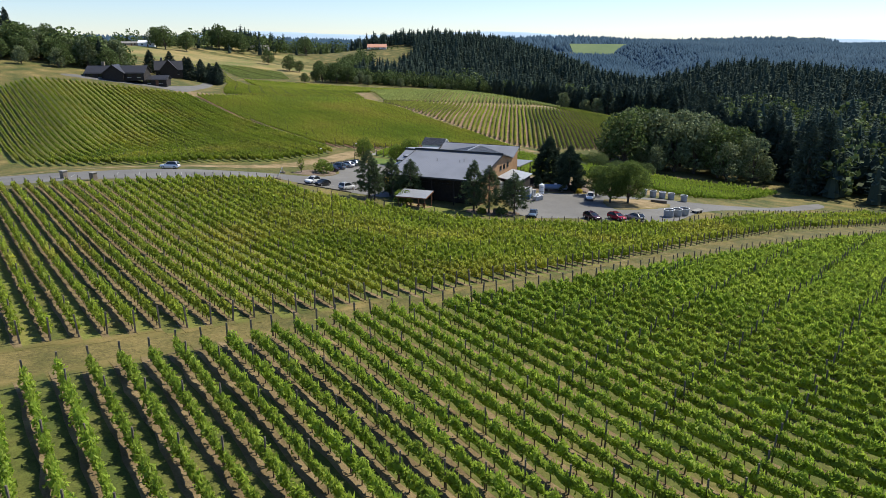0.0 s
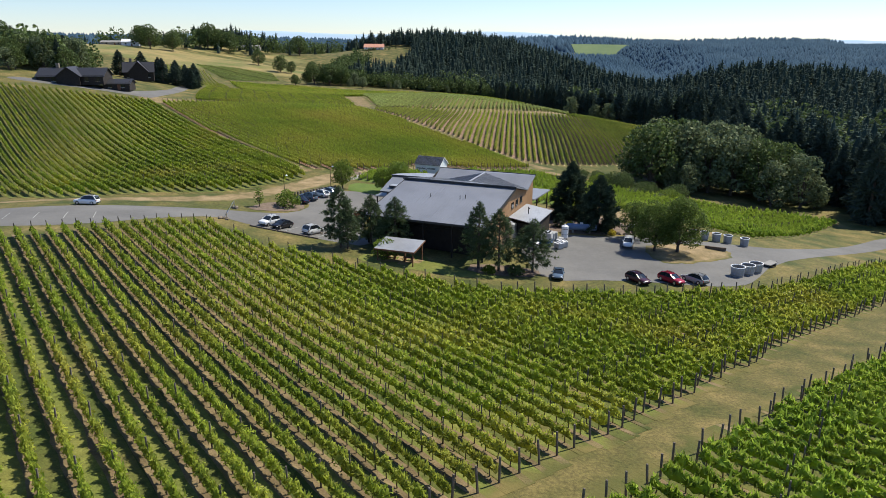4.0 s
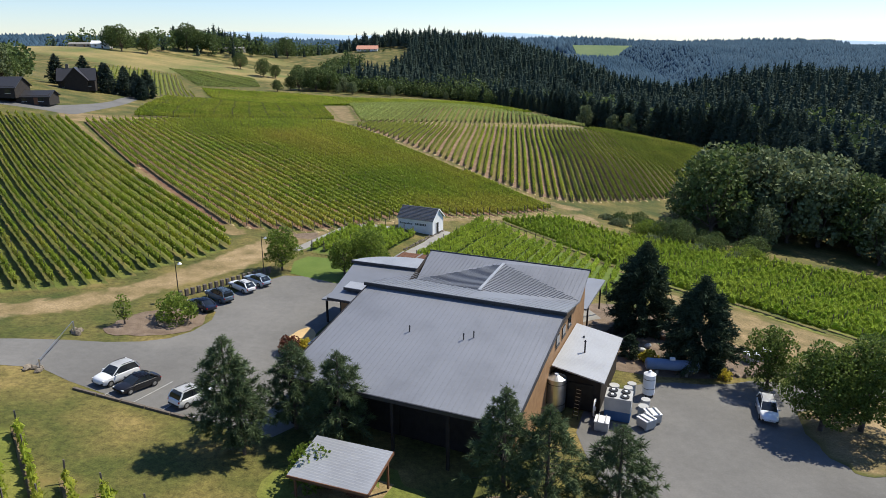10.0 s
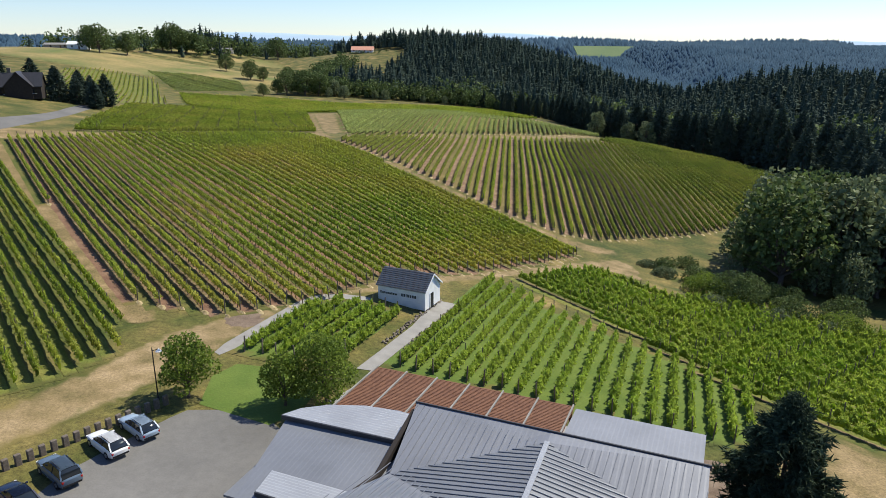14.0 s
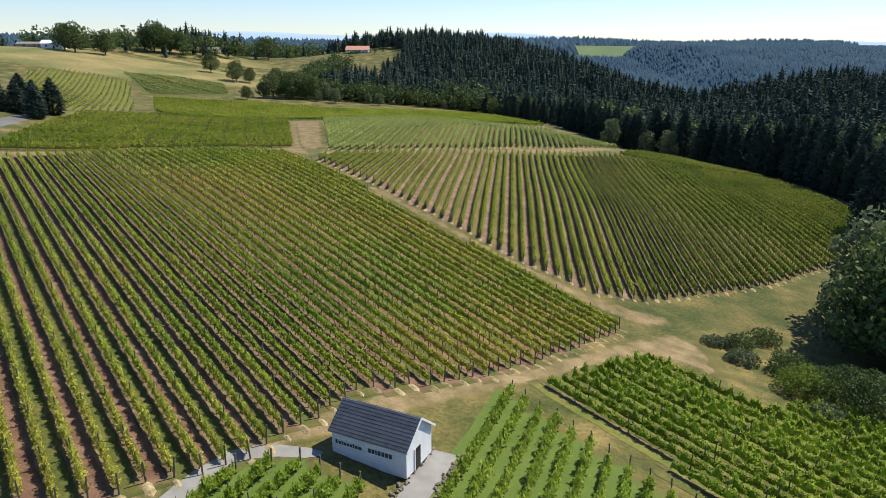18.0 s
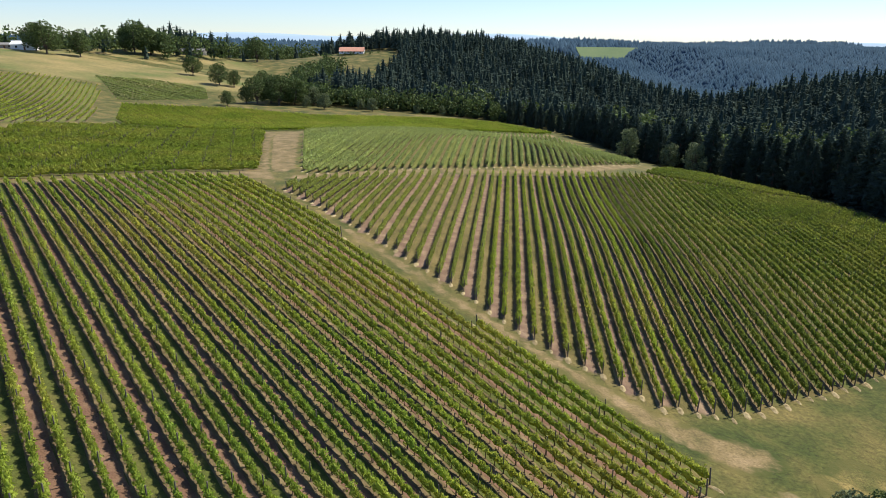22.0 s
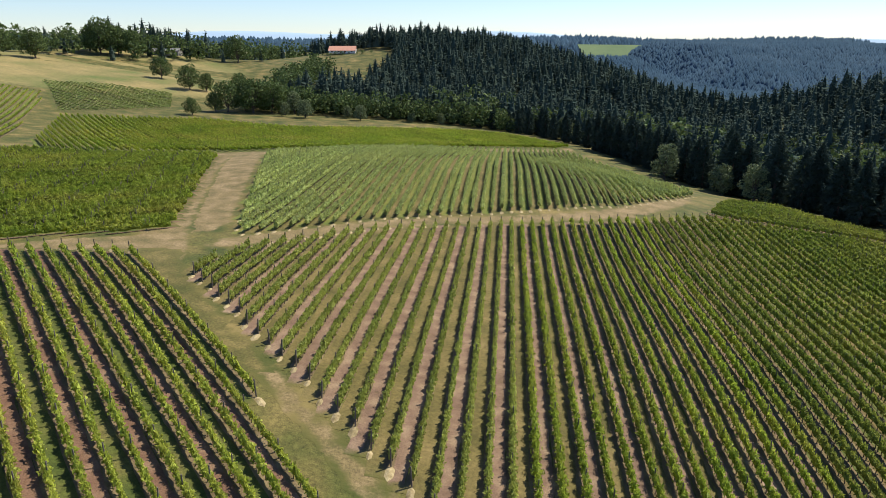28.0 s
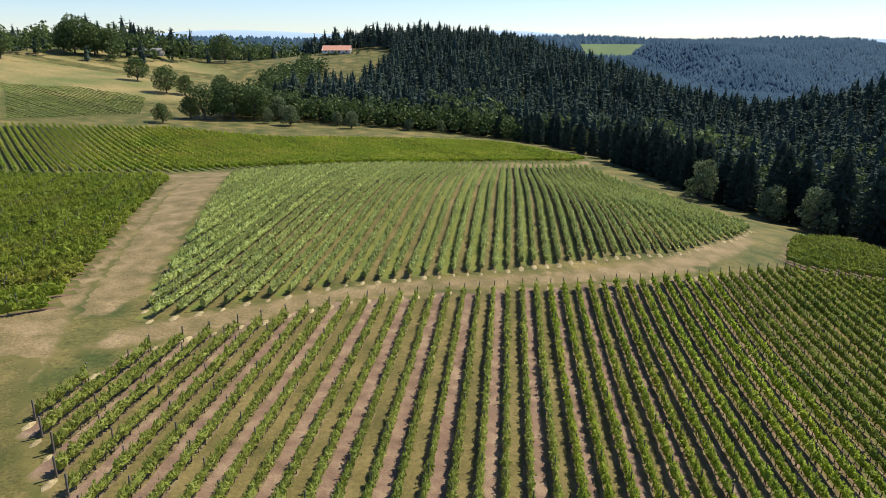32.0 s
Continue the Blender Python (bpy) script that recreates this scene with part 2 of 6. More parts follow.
M["trunk"] = material("vine_wood", [(0.10, 0.075, 0.055), (0.16, 0.12, 0.09)], 4, 0.9, fine=0.3)
M["post"] = material("weathered_post", [(0.10, 0.082, 0.066), (0.17, 0.14, 0.115)], 5, 0.85, fine=0.2)
M["conifer"] = material("fir_needles", [(0.044, 0.066, 0.052), (0.068, 0.092, 0.069)], 0.05, 0.9, island=0.2, translucent=0.12, spec=0.02)
M["dark_fir"] = material("dark_fir_needles", [(0.036, 0.06, 0.036), (0.066, 0.09, 0.05)], 0.5, 0.85, island=0.45, translucent=0.1, spec=0.1)
M["pine"] = material("pine_needles", [(0.065, 0.098, 0.042), (0.12, 0.158, 0.072)], 0.5, 0.75, island=0.4, translucent=0.2, spec=0.2)
M["oak"] = material("broad_leaves", [(0.068, 0.105, 0.032), (0.12, 0.158, 0.05)], 0.3, 0.7, island=0.4, translucent=0.28, spec=0.2)
M["silver"] = material("grey_green_leaves", [(0.115, 0.15, 0.07), (0.185, 0.215, 0.105)], 0.3, 0.75, island=0.35, translucent=0.25, spec=0.2)
M["maple"] = material("fresh_green_leaves", [(0.12, 0.18, 0.026), (0.19, 0.25, 0.04)], 0.5, 0.6, island=0.4, translucent=0.5, spec=0.2)
M["ash"] = material("mid_green_leaves", [(0.085, 0.13, 0.026), (0.14, 0.19, 0.04)], 0.5, 0.6, island=0.45, translucent=0.4, spec=0.2)
M["red_leaf"] = material("red_leaves", [(0.10, 0.03, 0.02), (0.17, 0.06, 0.03)], 1, 0.7, island=0.35, translucent=0.3)
M["yellow_leaf"] = material("yellow_leaves", [(0.42, 0.33, 0.03), (0.5, 0.42, 0.05)], 1, 0.7, island=0.3, translucent=0.3)
M["bark"] = material("tree_bark", [(0.07, 0.055, 0.045), (0.14, 0.11, 0.09)], 3, 0.95, fine=0.3, bump=0.6)
# Air haze over the far forest is mixed into this blue base colour.
M["hazed_wood"] = material("haze_tinted_forest", [(0.028, 0.058, 0.094), (0.046, 0.082, 0.122)], 0.006, 0.95, island=0.18, spec=0.05)
M["far_field"] = material("distant_vineyard", [(0.115, 0.165, 0.085), (0.16, 0.205, 0.10)], 0.01, 0.95, fine=0.1, spec=0.05)
# Pale blue here is distance haze, set as the mountains' own colour.
M["far_hill"] = material("haze_tinted_hills", [(0.34, 0.45, 0.56), (0.38, 0.49, 0.60)], 0.002, 1.0, spec=0.0)
GRASS = [(0.045, 0.06, 0.0111), (0.07, 0.077, 0.0163), (0.105, 0.096, 0.0252), (0.145, 0.118, 0.0355), (0.22, 0.165, 0.0577)]
for worn_name in ("dirt", "track", "mown", "meadow", "golden", "lawn", "alley_green", "alley_tan", "alley_lush", "alley_gold", "straw_strip", "soil", "strip"):
    worn(M[worn_name], GRASS)
ROOF_DEG = -23.0
M["roof"] = ribbed("grey_standing_seam", (0.20, 0.21, 0.232), ROOF_DEG, 0.42, depth=0.2)
M["roof_plain"] = ribbed("grey_standing_seam_low", (0.222, 0.232, 0.258), ROOF_DEG, 0.42, depth=0.12)
M["roof_cross"] = ribbed("grey_standing_seam_cross", (0.19, 0.20, 0.22), ROOF_DEG + 90, 0.46, depth=0.8)
M["roof_blue"] = ribbed("blue_corrugated", (0.075, 0.1, 0.14), ROOF_DEG + 90, 0.3, 0.45, 0.3, 0.6)
M["roof_light"] = ribbed("galvanised_corrugated", (0.34, 0.35, 0.37), ROOF_DEG + 90, 0.30, 0.45, 0.3, 0.4)
M["seam"] = material("metal_seam", [(0.17, 0.178, 0.198), (0.21, 0.22, 0.243)], 2, 0.45, 0.3)
M["fascia"] = material("dark_metal_trim", [(0.045, 0.045, 0.05), (0.06, 0.06, 0.065)], 2, 0.5, 0.4)
# Dark brown boards, taken nearly black to stand for shade under the eaves.
M["wall"] = material("dark_cladding_eave_shade", [(0.022, 0.018, 0.016), (0.035, 0.028, 0.024)], 1.5, 0.8, fine=0.2)
M["cedar"] = material("cedar_cladding", [(0.26, 0.15, 0.075), (0.34, 0.20, 0.10)], 1.5, 0.75, fine=0.2)
M["timber"] = material("red_brown_timber", [(0.13, 0.06, 0.035), (0.19, 0.09, 0.05)], 2, 0.8, fine=0.25)
M["white"] = material("white_paint", [(0.7, 0.71, 0.72), (0.8, 0.8, 0.8)], 1, 0.6, fine=0.04)
M["bins"] = material("off_white_plastic", [(0.357, 0.357, 0.348), (0.442, 0.442, 0.433)], 1, 0.5, fine=0.05)
M["shingle"] = material("slate_shingle", [(0.05, 0.053, 0.06), (0.08, 0.084, 0.095)], 2, 0.8, fine=0.2, obj_var=0.15)
M["tub"] = material("grey_plastic_tub", [(0.27, 0.28, 0.29), (0.36, 0.37, 0.38)], 1.2, 0.5, fine=0.1)
M["steel"] = material("brushed_steel", [(0.50, 0.50, 0.50), (0.60, 0.60, 0.60)], 2, 0.3, 0.9)
M["blue"] = material("blue_paint", [(0.035, 0.09, 0.20), (0.05, 0.12, 0.26)], 1, 0.5, fine=0.1)
M["tank_blue"] = material("faded_blue_paint", [(0.13, 0.19, 0.3), (0.19, 0.26, 0.38)], 1, 0.45, fine=0.1)
M["glass"] = material("dark_window_glass", [(0.012, 0.016, 0.02), (0.02, 0.025, 0.03)], 1, 0.06, spec=0.6)
M["rubber"] = material("black_rubber", [(0.018, 0.018, 0.018), (0.028, 0.028, 0.028)], 3, 0.8)
M["stone"] = material("field_stone", [(0.14, 0.115, 0.085), (0.25, 0.21, 0.165)], 1.5, 0.9, fine=0.25, obj_var=0.15)
M["black"] = material("black_metal", [(0.02, 0.02, 0.022), (0.03, 0.03, 0.03)], 2, 0.5, 0.3)
M["red_lamp"] = material("red_lens", [(0.35, 0.01, 0.01), (0.4, 0.015, 0.012)], 2, 0.25)
M["clear_lamp"] = material("clear_lens", [(0.6, 0.6, 0.58), (0.7, 0.7, 0.68)], 2, 0.15)
M["paint_line"] = material("white_line_paint", [(0.28, 0.28, 0.27), (0.42, 0.42, 0.40)], 2, 0.8, fine=0.4)
M["orange_roof"] = material("salmon_roof", [(0.50, 0.24, 0.16), (0.56, 0.28, 0.19)], 0.5, 0.8)
M["ink"] = material("dark_lettering", [(0.05, 0.06, 0.06), (0.07, 0.08, 0.08)], 2, 0.7)
for paint_name, paint_color in (("white", (0.74, 0.75, 0.76)), ("navy", (0.012, 0.018, 0.04)), ("slate", (0.10, 0.14, 0.19)), ("silver_blue", (0.30, 0.38, 0.47)), ("maroon", (0.06, 0.012, 0.018)), ("red", (0.32, 0.012, 0.03)), ("silver_grey", (0.33, 0.33, 0.32)), ("black", (0.015, 0.015, 0.018))):
    M["car_" + paint_name] = material("car_paint_" + paint_name, [tuple(c * 0.95 for c in paint_color), paint_color], 1, 0.22, 0.1, spec=0.6)

# ---- lie of the land: broad swells and hollows (x, y, spread, height) ----
NEAR_SWELLS = [(0, -60, 70, 16.7), (-70, 30, 55, 10.9), (60, 30, 55, 7.4), (-60, 115, 35, 7.6), (0, 75, 35, 1.9), (60, 110, 35, 1.2), (0, 130, 30, -1.2), (30, 150, 30, 4.2), (-30, 185, 35, 4.4), (20, 215, 35, 0.3), (8, 22, 22, -2.8), (38, 42, 24, -0.7), (-14, 34, 18, 0.6), (10, 62, 22, 0.2), (30, 332, 22, -0.8)]
MID_SWELLS = [(-100, 265, 50, 2.1), (-30, 315, 30, 3.4), (-30, 255, 35, 3.4), (35, 300, 30, 3.7), (60, 255, 35, -2.1), (60, 390, 45, 4.9), (0, 400, 45, 8.2), (-120, 350, 55, -1.4), (-60, 450, 60, 0.5), (110, 185, 50, -3.5), (140, 330, 70, 0.6)]
FAR_SWELLS = [(800, 1500, 480, -75), (-140, 500, 70, -4.5), (40, 510, 60, 7.7), (-160, 650, 80, -15.1), (-275, 620, 130, 36.0), (-75, 810, 130, 14.0), (180, 520, 120, -26.6), (210, 220, 80, -7.3), (-220, 300, 100, 30.2), (250, 560, 100, 19.9), (170, 730, 80, 0.8), (20, 900, 110, 20.9), (330, 830, 140, -50.6), (270, 480, 80, 6.5), (120, 700, 50, 5.4), (260, 640, 60, 20.0), (160, 640, 45, -6.2), (120, 760, 60, 14.6), (40, 760, 60, -2.0), (-20, 850, 70, 8.6), (330, 700, 80, 11.0), (400, 560, 90, 3.6), (240, 800, 70, 10.5), (330, 930, 90, 2.3), (120, 920, 80, 20.5), (-235, 765, 50, 11.0), (-160, 640, 30, 3.0)]
SWELLS = NEAR_SWELLS + MID_SWELLS + FAR_SWELLS


def land(x, y):
    """Height of the ground at x, y (numbers or arrays)."""
    x, y = np.asarray(x, float), np.asarray(y, float)
    z = np.full(np.broadcast(x, y).shape, -1.2)
    for a, b, r, h in SWELLS:
        z = z + h * np.exp(-((x - a) ** 2 + (y - b) ** 2) / (2 * r * r))
    return z


def gz(x, y):
    return float(land(x, y))


# ---- mesh helpers ----
def mesh_np(name, verts, faces, mats, face_mat=None, smooth=False):
    """A mesh from arrays: vertices (n, 3) and faces, a list of (k, size) arrays."""
    me = bpy.data.meshes.new(name)
    verts = np.asarray(verts, np.float32)
    faces = [np.asarray(f, np.int32) for f in faces if len(f)]
    loops = np.concatenate([f.ravel() for f in faces])
    sizes = np.concatenate([np.full(len(f), f.shape[1], np.int32) for f in faces])
    starts = np.concatenate([[0], np.cumsum(sizes)[:-1]]).astype(np.int32)
    me.vertices.add(len(verts)), me.loops.add(len(loops)), me.polygons.add(len(sizes))
    me.vertices.foreach_set("co", verts.ravel())
    me.loops.foreach_set("vertex_index", loops)
    me.polygons.foreach_set("loop_start", starts)
    for m in mats if isinstance(mats, (list, tuple)) else [mats]:
        me.materials.append(m)
    if face_mat is not None:
        me.polygons.foreach_set("material_index", np.asarray(face_mat, np.int32))
    me.polygons.foreach_set("use_smooth", np.full(len(sizes), smooth))
    me.update(calc_edges=True)
    me.validate()
    return me


def bm_mesh(name, bm, mat, smooth=False):
    bmesh.ops.recalc_face_normals(bm, faces=bm.faces)
    me = bpy.data.meshes.new(name)
    bm.to_mesh(me)
    bm.free()
    me.materials.append(mat)
    for p in me.polygons:
        p.use_smooth = bool(smooth)
    if smooth == "auto":
        me.set_sharp_from_angle(angle=radians(35))
    return me


def part(name, bm, mat, parent, label="", smooth=False):
    ob = new(name, bm_mesh(name, bm, mat, smooth))
    ob.parent = parent
    if label:
        tagged(ob, label)
    return ob


def thing(name, m, label, category, group="", kind=""):
    ob = new(name)
    ob.matrix_world = m
    return tagged(ob, label, category, group, kind)


def box(sx, sy, sz, x=0, y=0, z=0, bevel=0.0, rz=0, rx=0, ry=0, bm=None):
    """A block with its base centre at x, y, z."""
    bm = bm or bmesh.new()
    m = pose(x, y, z, rx, ry, rz) @ Matrix.Translation((0, 0, sz / 2)) @ Matrix.Diagonal((sx, sy, sz, 1))
    r = bmesh.ops.create_cube(bm, size=1, matrix=m)
    if bevel:
        edges = list({e for v in r["verts"] for e in v.link_edges})
        bmesh.ops.bevel(bm, geom=edges, offset=bevel, segments=2, affect="EDGES", profile=0.5)
    return bm


def tube(r1, r2, h, x=0, y=0, z=0, seg=12, bm=None, rx=0, ry=0, rz=0, caps=True):
    bm = bm or bmesh.new()
    bmesh.ops.create_cone(bm, cap_ends=caps, segments=seg, radius1=r1, radius2=r2, depth=h, matrix=pose(x, y, z, rx, ry, rz) @ Matrix.Translation((0, 0, h / 2)))
    return bm


def slab(corners, thick, bm=None):
    """A flat sheet with four or more top corners and a thickness downward."""
    bm = bm or bmesh.new()
    top = [bm.verts.new(c) for c in corners]
    low = [bm.verts.new((c[0], c[1], c[2] - thick)) for c in corners]
    bm.faces.new(top)
    bm.faces.new(low[::-1])
    k = len(corners)
    for i in range(k):
        bm.faces.new((top[i], low[i], low[(i + 1) % k], top[(i + 1) % k]))
    return bm


def inside(poly, x, y):
    """Which points lie in the polygon (arrays)."""
    x, y = np.asarray(x), np.asarray(y)
    hit = np.zeros(x.shape, bool)
    for (x1, y1), (x2, y2) in zip(poly, poly[1:] + poly[:1]):
        c = ((y1 > y) != (y2 > y)) & (x < (x2 - x1) * (y - y1) / ((y2 - y1) or 1e-9) + x1)
        hit ^= c
    return hit


def smooth_line(pts, rounds=2):
    """Rounds the corners of a closed outline."""
    for _ in range(rounds):
        out = []
        for (x1, y1), (x2, y2) in zip(pts, pts[1:] + pts[:1]):
            out += [(0.75 * x1 + 0.25 * x2, 0.75 * y1 + 0.25 * y2), (0.25 * x1 + 0.75 * x2, 0.25 * y1 + 0.75 * y2)]
        pts = out
    return pts


def drape(name, outline, lift, mat, label, category="ground", step=3.0, rounds=2, rag=0.0, fade=0.0):
    """A sheet laid over the land inside an outline."""
    from mathutils.geometry import delaunay_2d_cdt
    pts = smooth_line(outline, rounds) if rounds else list(outline)
    dense = []
    for (x1, y1), (x2, y2) in zip(pts, pts[1:] + pts[:1]):
        k = max(1, int(math.hypot(x2 - x1, y2 - y1) / (0.8 if rag else step)))
        dense += [(x1 + (x2 - x1) * i / k, y1 + (y2 - y1) * i / k) for i in range(k)]
    if rag:
        dense = [(x + RNG.uniform(-rag, rag), y + RNG.uniform(-rag, rag)) for x, y in dense]
    xs, ys = [p[0] for p in dense], [p[1] for p in dense]
    gx, gy = np.meshgrid(np.arange(min(xs), max(xs), step), np.arange(min(ys), max(ys), step))
    gx, gy = gx.ravel(), gy.ravel()
    keep = inside(dense, gx, gy)
    allp = [Vector(p) for p in dense] + [Vector((a, b)) for a, b in zip(gx[keep], gy[keep])]
    k = len(dense)
    v, _, f, *_ = delaunay_2d_cdt(allp, [(i, (i + 1) % k) for i in range(k)], [list(range(k))], 1, 1e-4)
    xy = np.array([(p.x, p.y) for p in v])
    co = np.column_stack([xy, land(xy[:, 0], xy[:, 1]) + lift * 0.45])
    tri = np.array([list(q) for q in f if len(q) == 3])
    a, b, c = co[tri[:, 0]], co[tri[:, 1]], co[tri[:, 2]]
    flip = np.cross(b - a, c - a)[:, 2] < 0
    tri[flip] = tri[flip][:, ::-1]
    me = mesh_np(name, co, [tri], mat, smooth=True)
    wear = np.ones(len(co))
    if fade:
        away = np.full(len(co), 1e9)
        for (x1, y1), (x2, y2) in zip(dense, dense[1:] + dense[:1]):
            ex, ey = x2 - x1, y2 - y1
            t = np.clip(((co[:, 0] - x1) * ex + (co[:, 1] - y1) * ey) / (ex * ex + ey * ey + 1e-9), 0, 1)
            away = np.minimum(away, np.hypot(co[:, 0] - x1 - t * ex, co[:, 1] - y1 - t * ey))
        wear = np.clip(away / fade, 0, 1)
    me.attributes.new("wear", "FLOAT", "POINT").data.foreach_set("value", wear.astype(np.float32))
    ob = new(name, me)
    return tagged(ob, label, category, kind="structure")


# ---- ground ----
def grid_sheet(xs, ys):
    gx, gy = np.meshgrid(xs, ys)
    co = np.column_stack([gx.ravel(), gy.ravel(), land(gx, gy).ravel()])
    nx, ny = len(xs), len(ys)
    i = (np.arange(ny - 1)[:, None] * nx + np.arange(nx - 1)[None]).ravel()
    return co, np.column_stack([i, i + 1, i + 1 + nx, i + nx])


def stretch(fine_lo, fine_hi, step, lo, hi):
    mid = np.arange(fine_lo, fine_hi + step, step)
    up, down, s = [mid[-1]], [mid[0]], step
    while up[-1] < hi:
        s *= 1.18
        up.append(up[-1] + s)
    s = step
    while down[-1] > lo:
        s *= 1.18
        down.append(down[-1] - s)
    return np.concatenate([down[:0:-1], mid, up[1:]])


co, quads = grid_sheet(stretch(-150, 130, 2.5, -3200, 3200), stretch(0, 540, 2.5, -900, 4300))
ground = tagged(new("ground", mesh_np("ground", co, [quads], M["grass"], smooth=True)), "rolling ground of dry and green grass", "ground", kind="structure")

# ---- roads, yards and paths ----
drape("road_west", [(-120, 150), (-88, 135), (-69, 131), (-57, 137), (-44, 140.5), (-36, 142.4), (-29, 143.2), (-24.5, 146), (-22.8, 152.5), (-25.5, 155), (-20.5, 164.5), (-18.5, 167.3), (-10.5, 166), (-9.5, 158), (-12.5, 147), (-12, 138), (-9.5, 128.6), (-17.6, 130.2), (-28.2, 133.6), (-34.8, 137.2), (-41, 132.5), (-49, 120.5), (-60, 116.5), (-73, 110.5), (-110, 100)], 0.05, M["asphalt"], "worn grey asphalt drive and car park", "road", rounds=1)
drape("yard_east", [(14.2, 116.2), (24, 117.6), (35.3, 116.0), (40, 117.0), (43, 119.6), (51, 131.2), (67.5, 145.8), (95, 170), (103, 178), (103, 184.5), (76, 158.5), (60, 146.2), (52, 143.8), (44.8, 143.6), (38, 141.5), (32.6, 142.8), (27.7, 141), (22.5, 141.5), (18, 140), (12.5, 134), (12.8, 126)], 0.05, M["asphalt"], "worn grey asphalt yard and exit road", "road", rounds=1)
drape("planting_island", [(31.6, 134.5), (32, 129), (33.4, 126.2), (36.7, 127.2), (41, 129.2), (46.2, 133.8), (46.8, 138), (44.6, 140.6), (36, 139.2)], 0.09, M["dirt"], "dry grass planting island in the yard", "island", rag=0.35, fade=1.2, step=0.9)
drape("planting_bed", [(-33, 145.2), (-29, 144.6), (-24.6, 146.8), (-23.6, 151), (-25.6, 154.8), (-29.5, 153), (-32, 149)], 0.09, M["mulch"], "bark mulch planting bed", "bed", rag=0.35)
drape("lawn", [(-18.9, 172.5), (-18.4, 167.6), (-12, 165.2), (-10.0, 167.5), (-9, 172), (-12.5, 175.0), (-17.4, 175.2)], 0.06, M["lawn"], "bright green watered lawn", "lawn", rounds=0)
drape("dirt_track", [(-120, 128), (-70, 140), (-45, 144.5), (-36, 150.5), (-29, 160.5), (-22.6, 171), (-17.5, 184.5), (-14.4, 191.5), (-7, 198), (2, 205.5), (11.7, 212.5), (24, 223), (31, 227), (36, 219.5), (40, 214), (43, 216), (38, 226), (35.5, 233), (33, 234.5), (26, 229.5), (12, 217.5), (-5.5, 205), (-20, 187.6), (-27, 180), (-31.5, 168), (-37, 157.5), (-47, 149.5), (-72, 142.3), (-120, 131)], 0.03, M["dirt"], "tan dirt farm track", "path", rounds=1, rag=0.35, fade=1.1, step=1.1)
drape("headland_path", [(28.5, 235.5), (33.5, 236.0), (37, 240), (28.5, 243.0), (25, 245.0), (13, 258.0), (-9, 287.5), (-29.5, 314.5), (-30.5, 322), (-32.5, 328), (-37.5, 345), (-55, 424), (-50, 430), (-64, 432), (-59, 420), (-38, 331), (-53, 324.5), (-75, 303.5), (-92, 288.5), (-110, 280), (-100, 268.5), (-94, 272), (-66, 302), (-42, 321), (-37.5, 321), (-10, 284.5), (4.5, 264.5)], 0.03, M["track"], "straw coloured mown headland between vine blocks", "path", rounds=1, rag=0.35, fade=1.5, step=1.1)
drape("cross_path", [(-31, 324), (-27.5, 324), (-8, 342), (6, 349.5), (26, 356.5), (42, 363.5), (58, 381), (67.5, 398), (66, 402), (55, 388), (39, 370.5), (25, 362), (5, 354.5), (-10, 348), (-29, 331.5)], 0.03, M["track"], "straw coloured mown path between vine blocks", "path", rounds=1, rag=0.35, fade=1.8, step=1.1)
drape("block_path", [(-30.5, 181.5), (-27.6, 184.5), (-33, 189.5), (-65, 231), (-96.5, 270.5), (-99.5, 268), (-68, 228.5), (-35, 187)], 0.05, M["track"], "worn tan path between two vine blocks", "path", rounds=1, rag=0.4, fade=1.0, step=1.0)
# Small dark patch with a ragged, fading edge laid over the track.
drape("track_stain", [(-22, 185), (-20, 183.2), (-17.6, 184), (-17.4, 186.6), (-19.5, 188), (-21.6, 187.4)], 0.05, M["mulch"], "dark patch on the farm track", "ground", rag=0.4, fade=0.9, step=0.5)
drape("upper_lane", [(-37, 331), (-28.5, 334), (-35, 366), (-47.5, 436), (-58.5, 437), (-50, 395), (-41.5, 354)], 0.026, M["track"], "straw coloured mown lane between vine blocks", "path", rounds=1, rag=0.5, fade=1.2, step=1.3)
drape("corner_grass", [(-39, 321.5), (-32.5, 324.5), (-29.2, 315.8), (-21.0, 304), (-16.5, 297.5), (-11, 290.5), (-14.5, 288.5), (-23, 297), (-30.5, 308), (-37, 318)], 0.042, M["mown"], "mown grass at the corner of the vine block", "path", rounds=1, rag=0.6, fade=1.6, step=1.0)
drape("far_track", [(-60, 428), (-110, 415), (-108, 410), (-60, 421), (-45, 424), (-8, 451), (25, 472), (54, 502), (62, 522), (57, 524), (50, 506), (5, 467), (-48, 437)], 0.03, M["track"], "straw coloured grass track", "path", rounds=1, rag=0.35, fade=1.8, step=1.3)
drape("vineyard_lane", [(-40, 27), (-25.5, 35.6), (-17.5, 42), (-8, 50.0), (3.5, 59.3), (18, 71.7), (33, 85), (84, 125.5), (115, 151), (113, 163), (80, 133.5), (30, 90.8), (15, 76), (4, 65), (-9, 54), (-20, 45.9), (-29, 41), (-42, 37)], 0.03, M["mown"], "dry grass lane between vine blocks", "path", rounds=1, rag=0.35, fade=1.5, step=0.9)
drape("meadow", [(-330, 560), (-215, 530), (-172, 556), (-120, 600), (-85, 640), (-84, 668), (-110, 700), (-150, 760), (-230, 770), (-340, 720)], 0.15, M["meadow"], "straw coloured hillside meadow", "meadow", step=8, rag=1.0, fade=14)
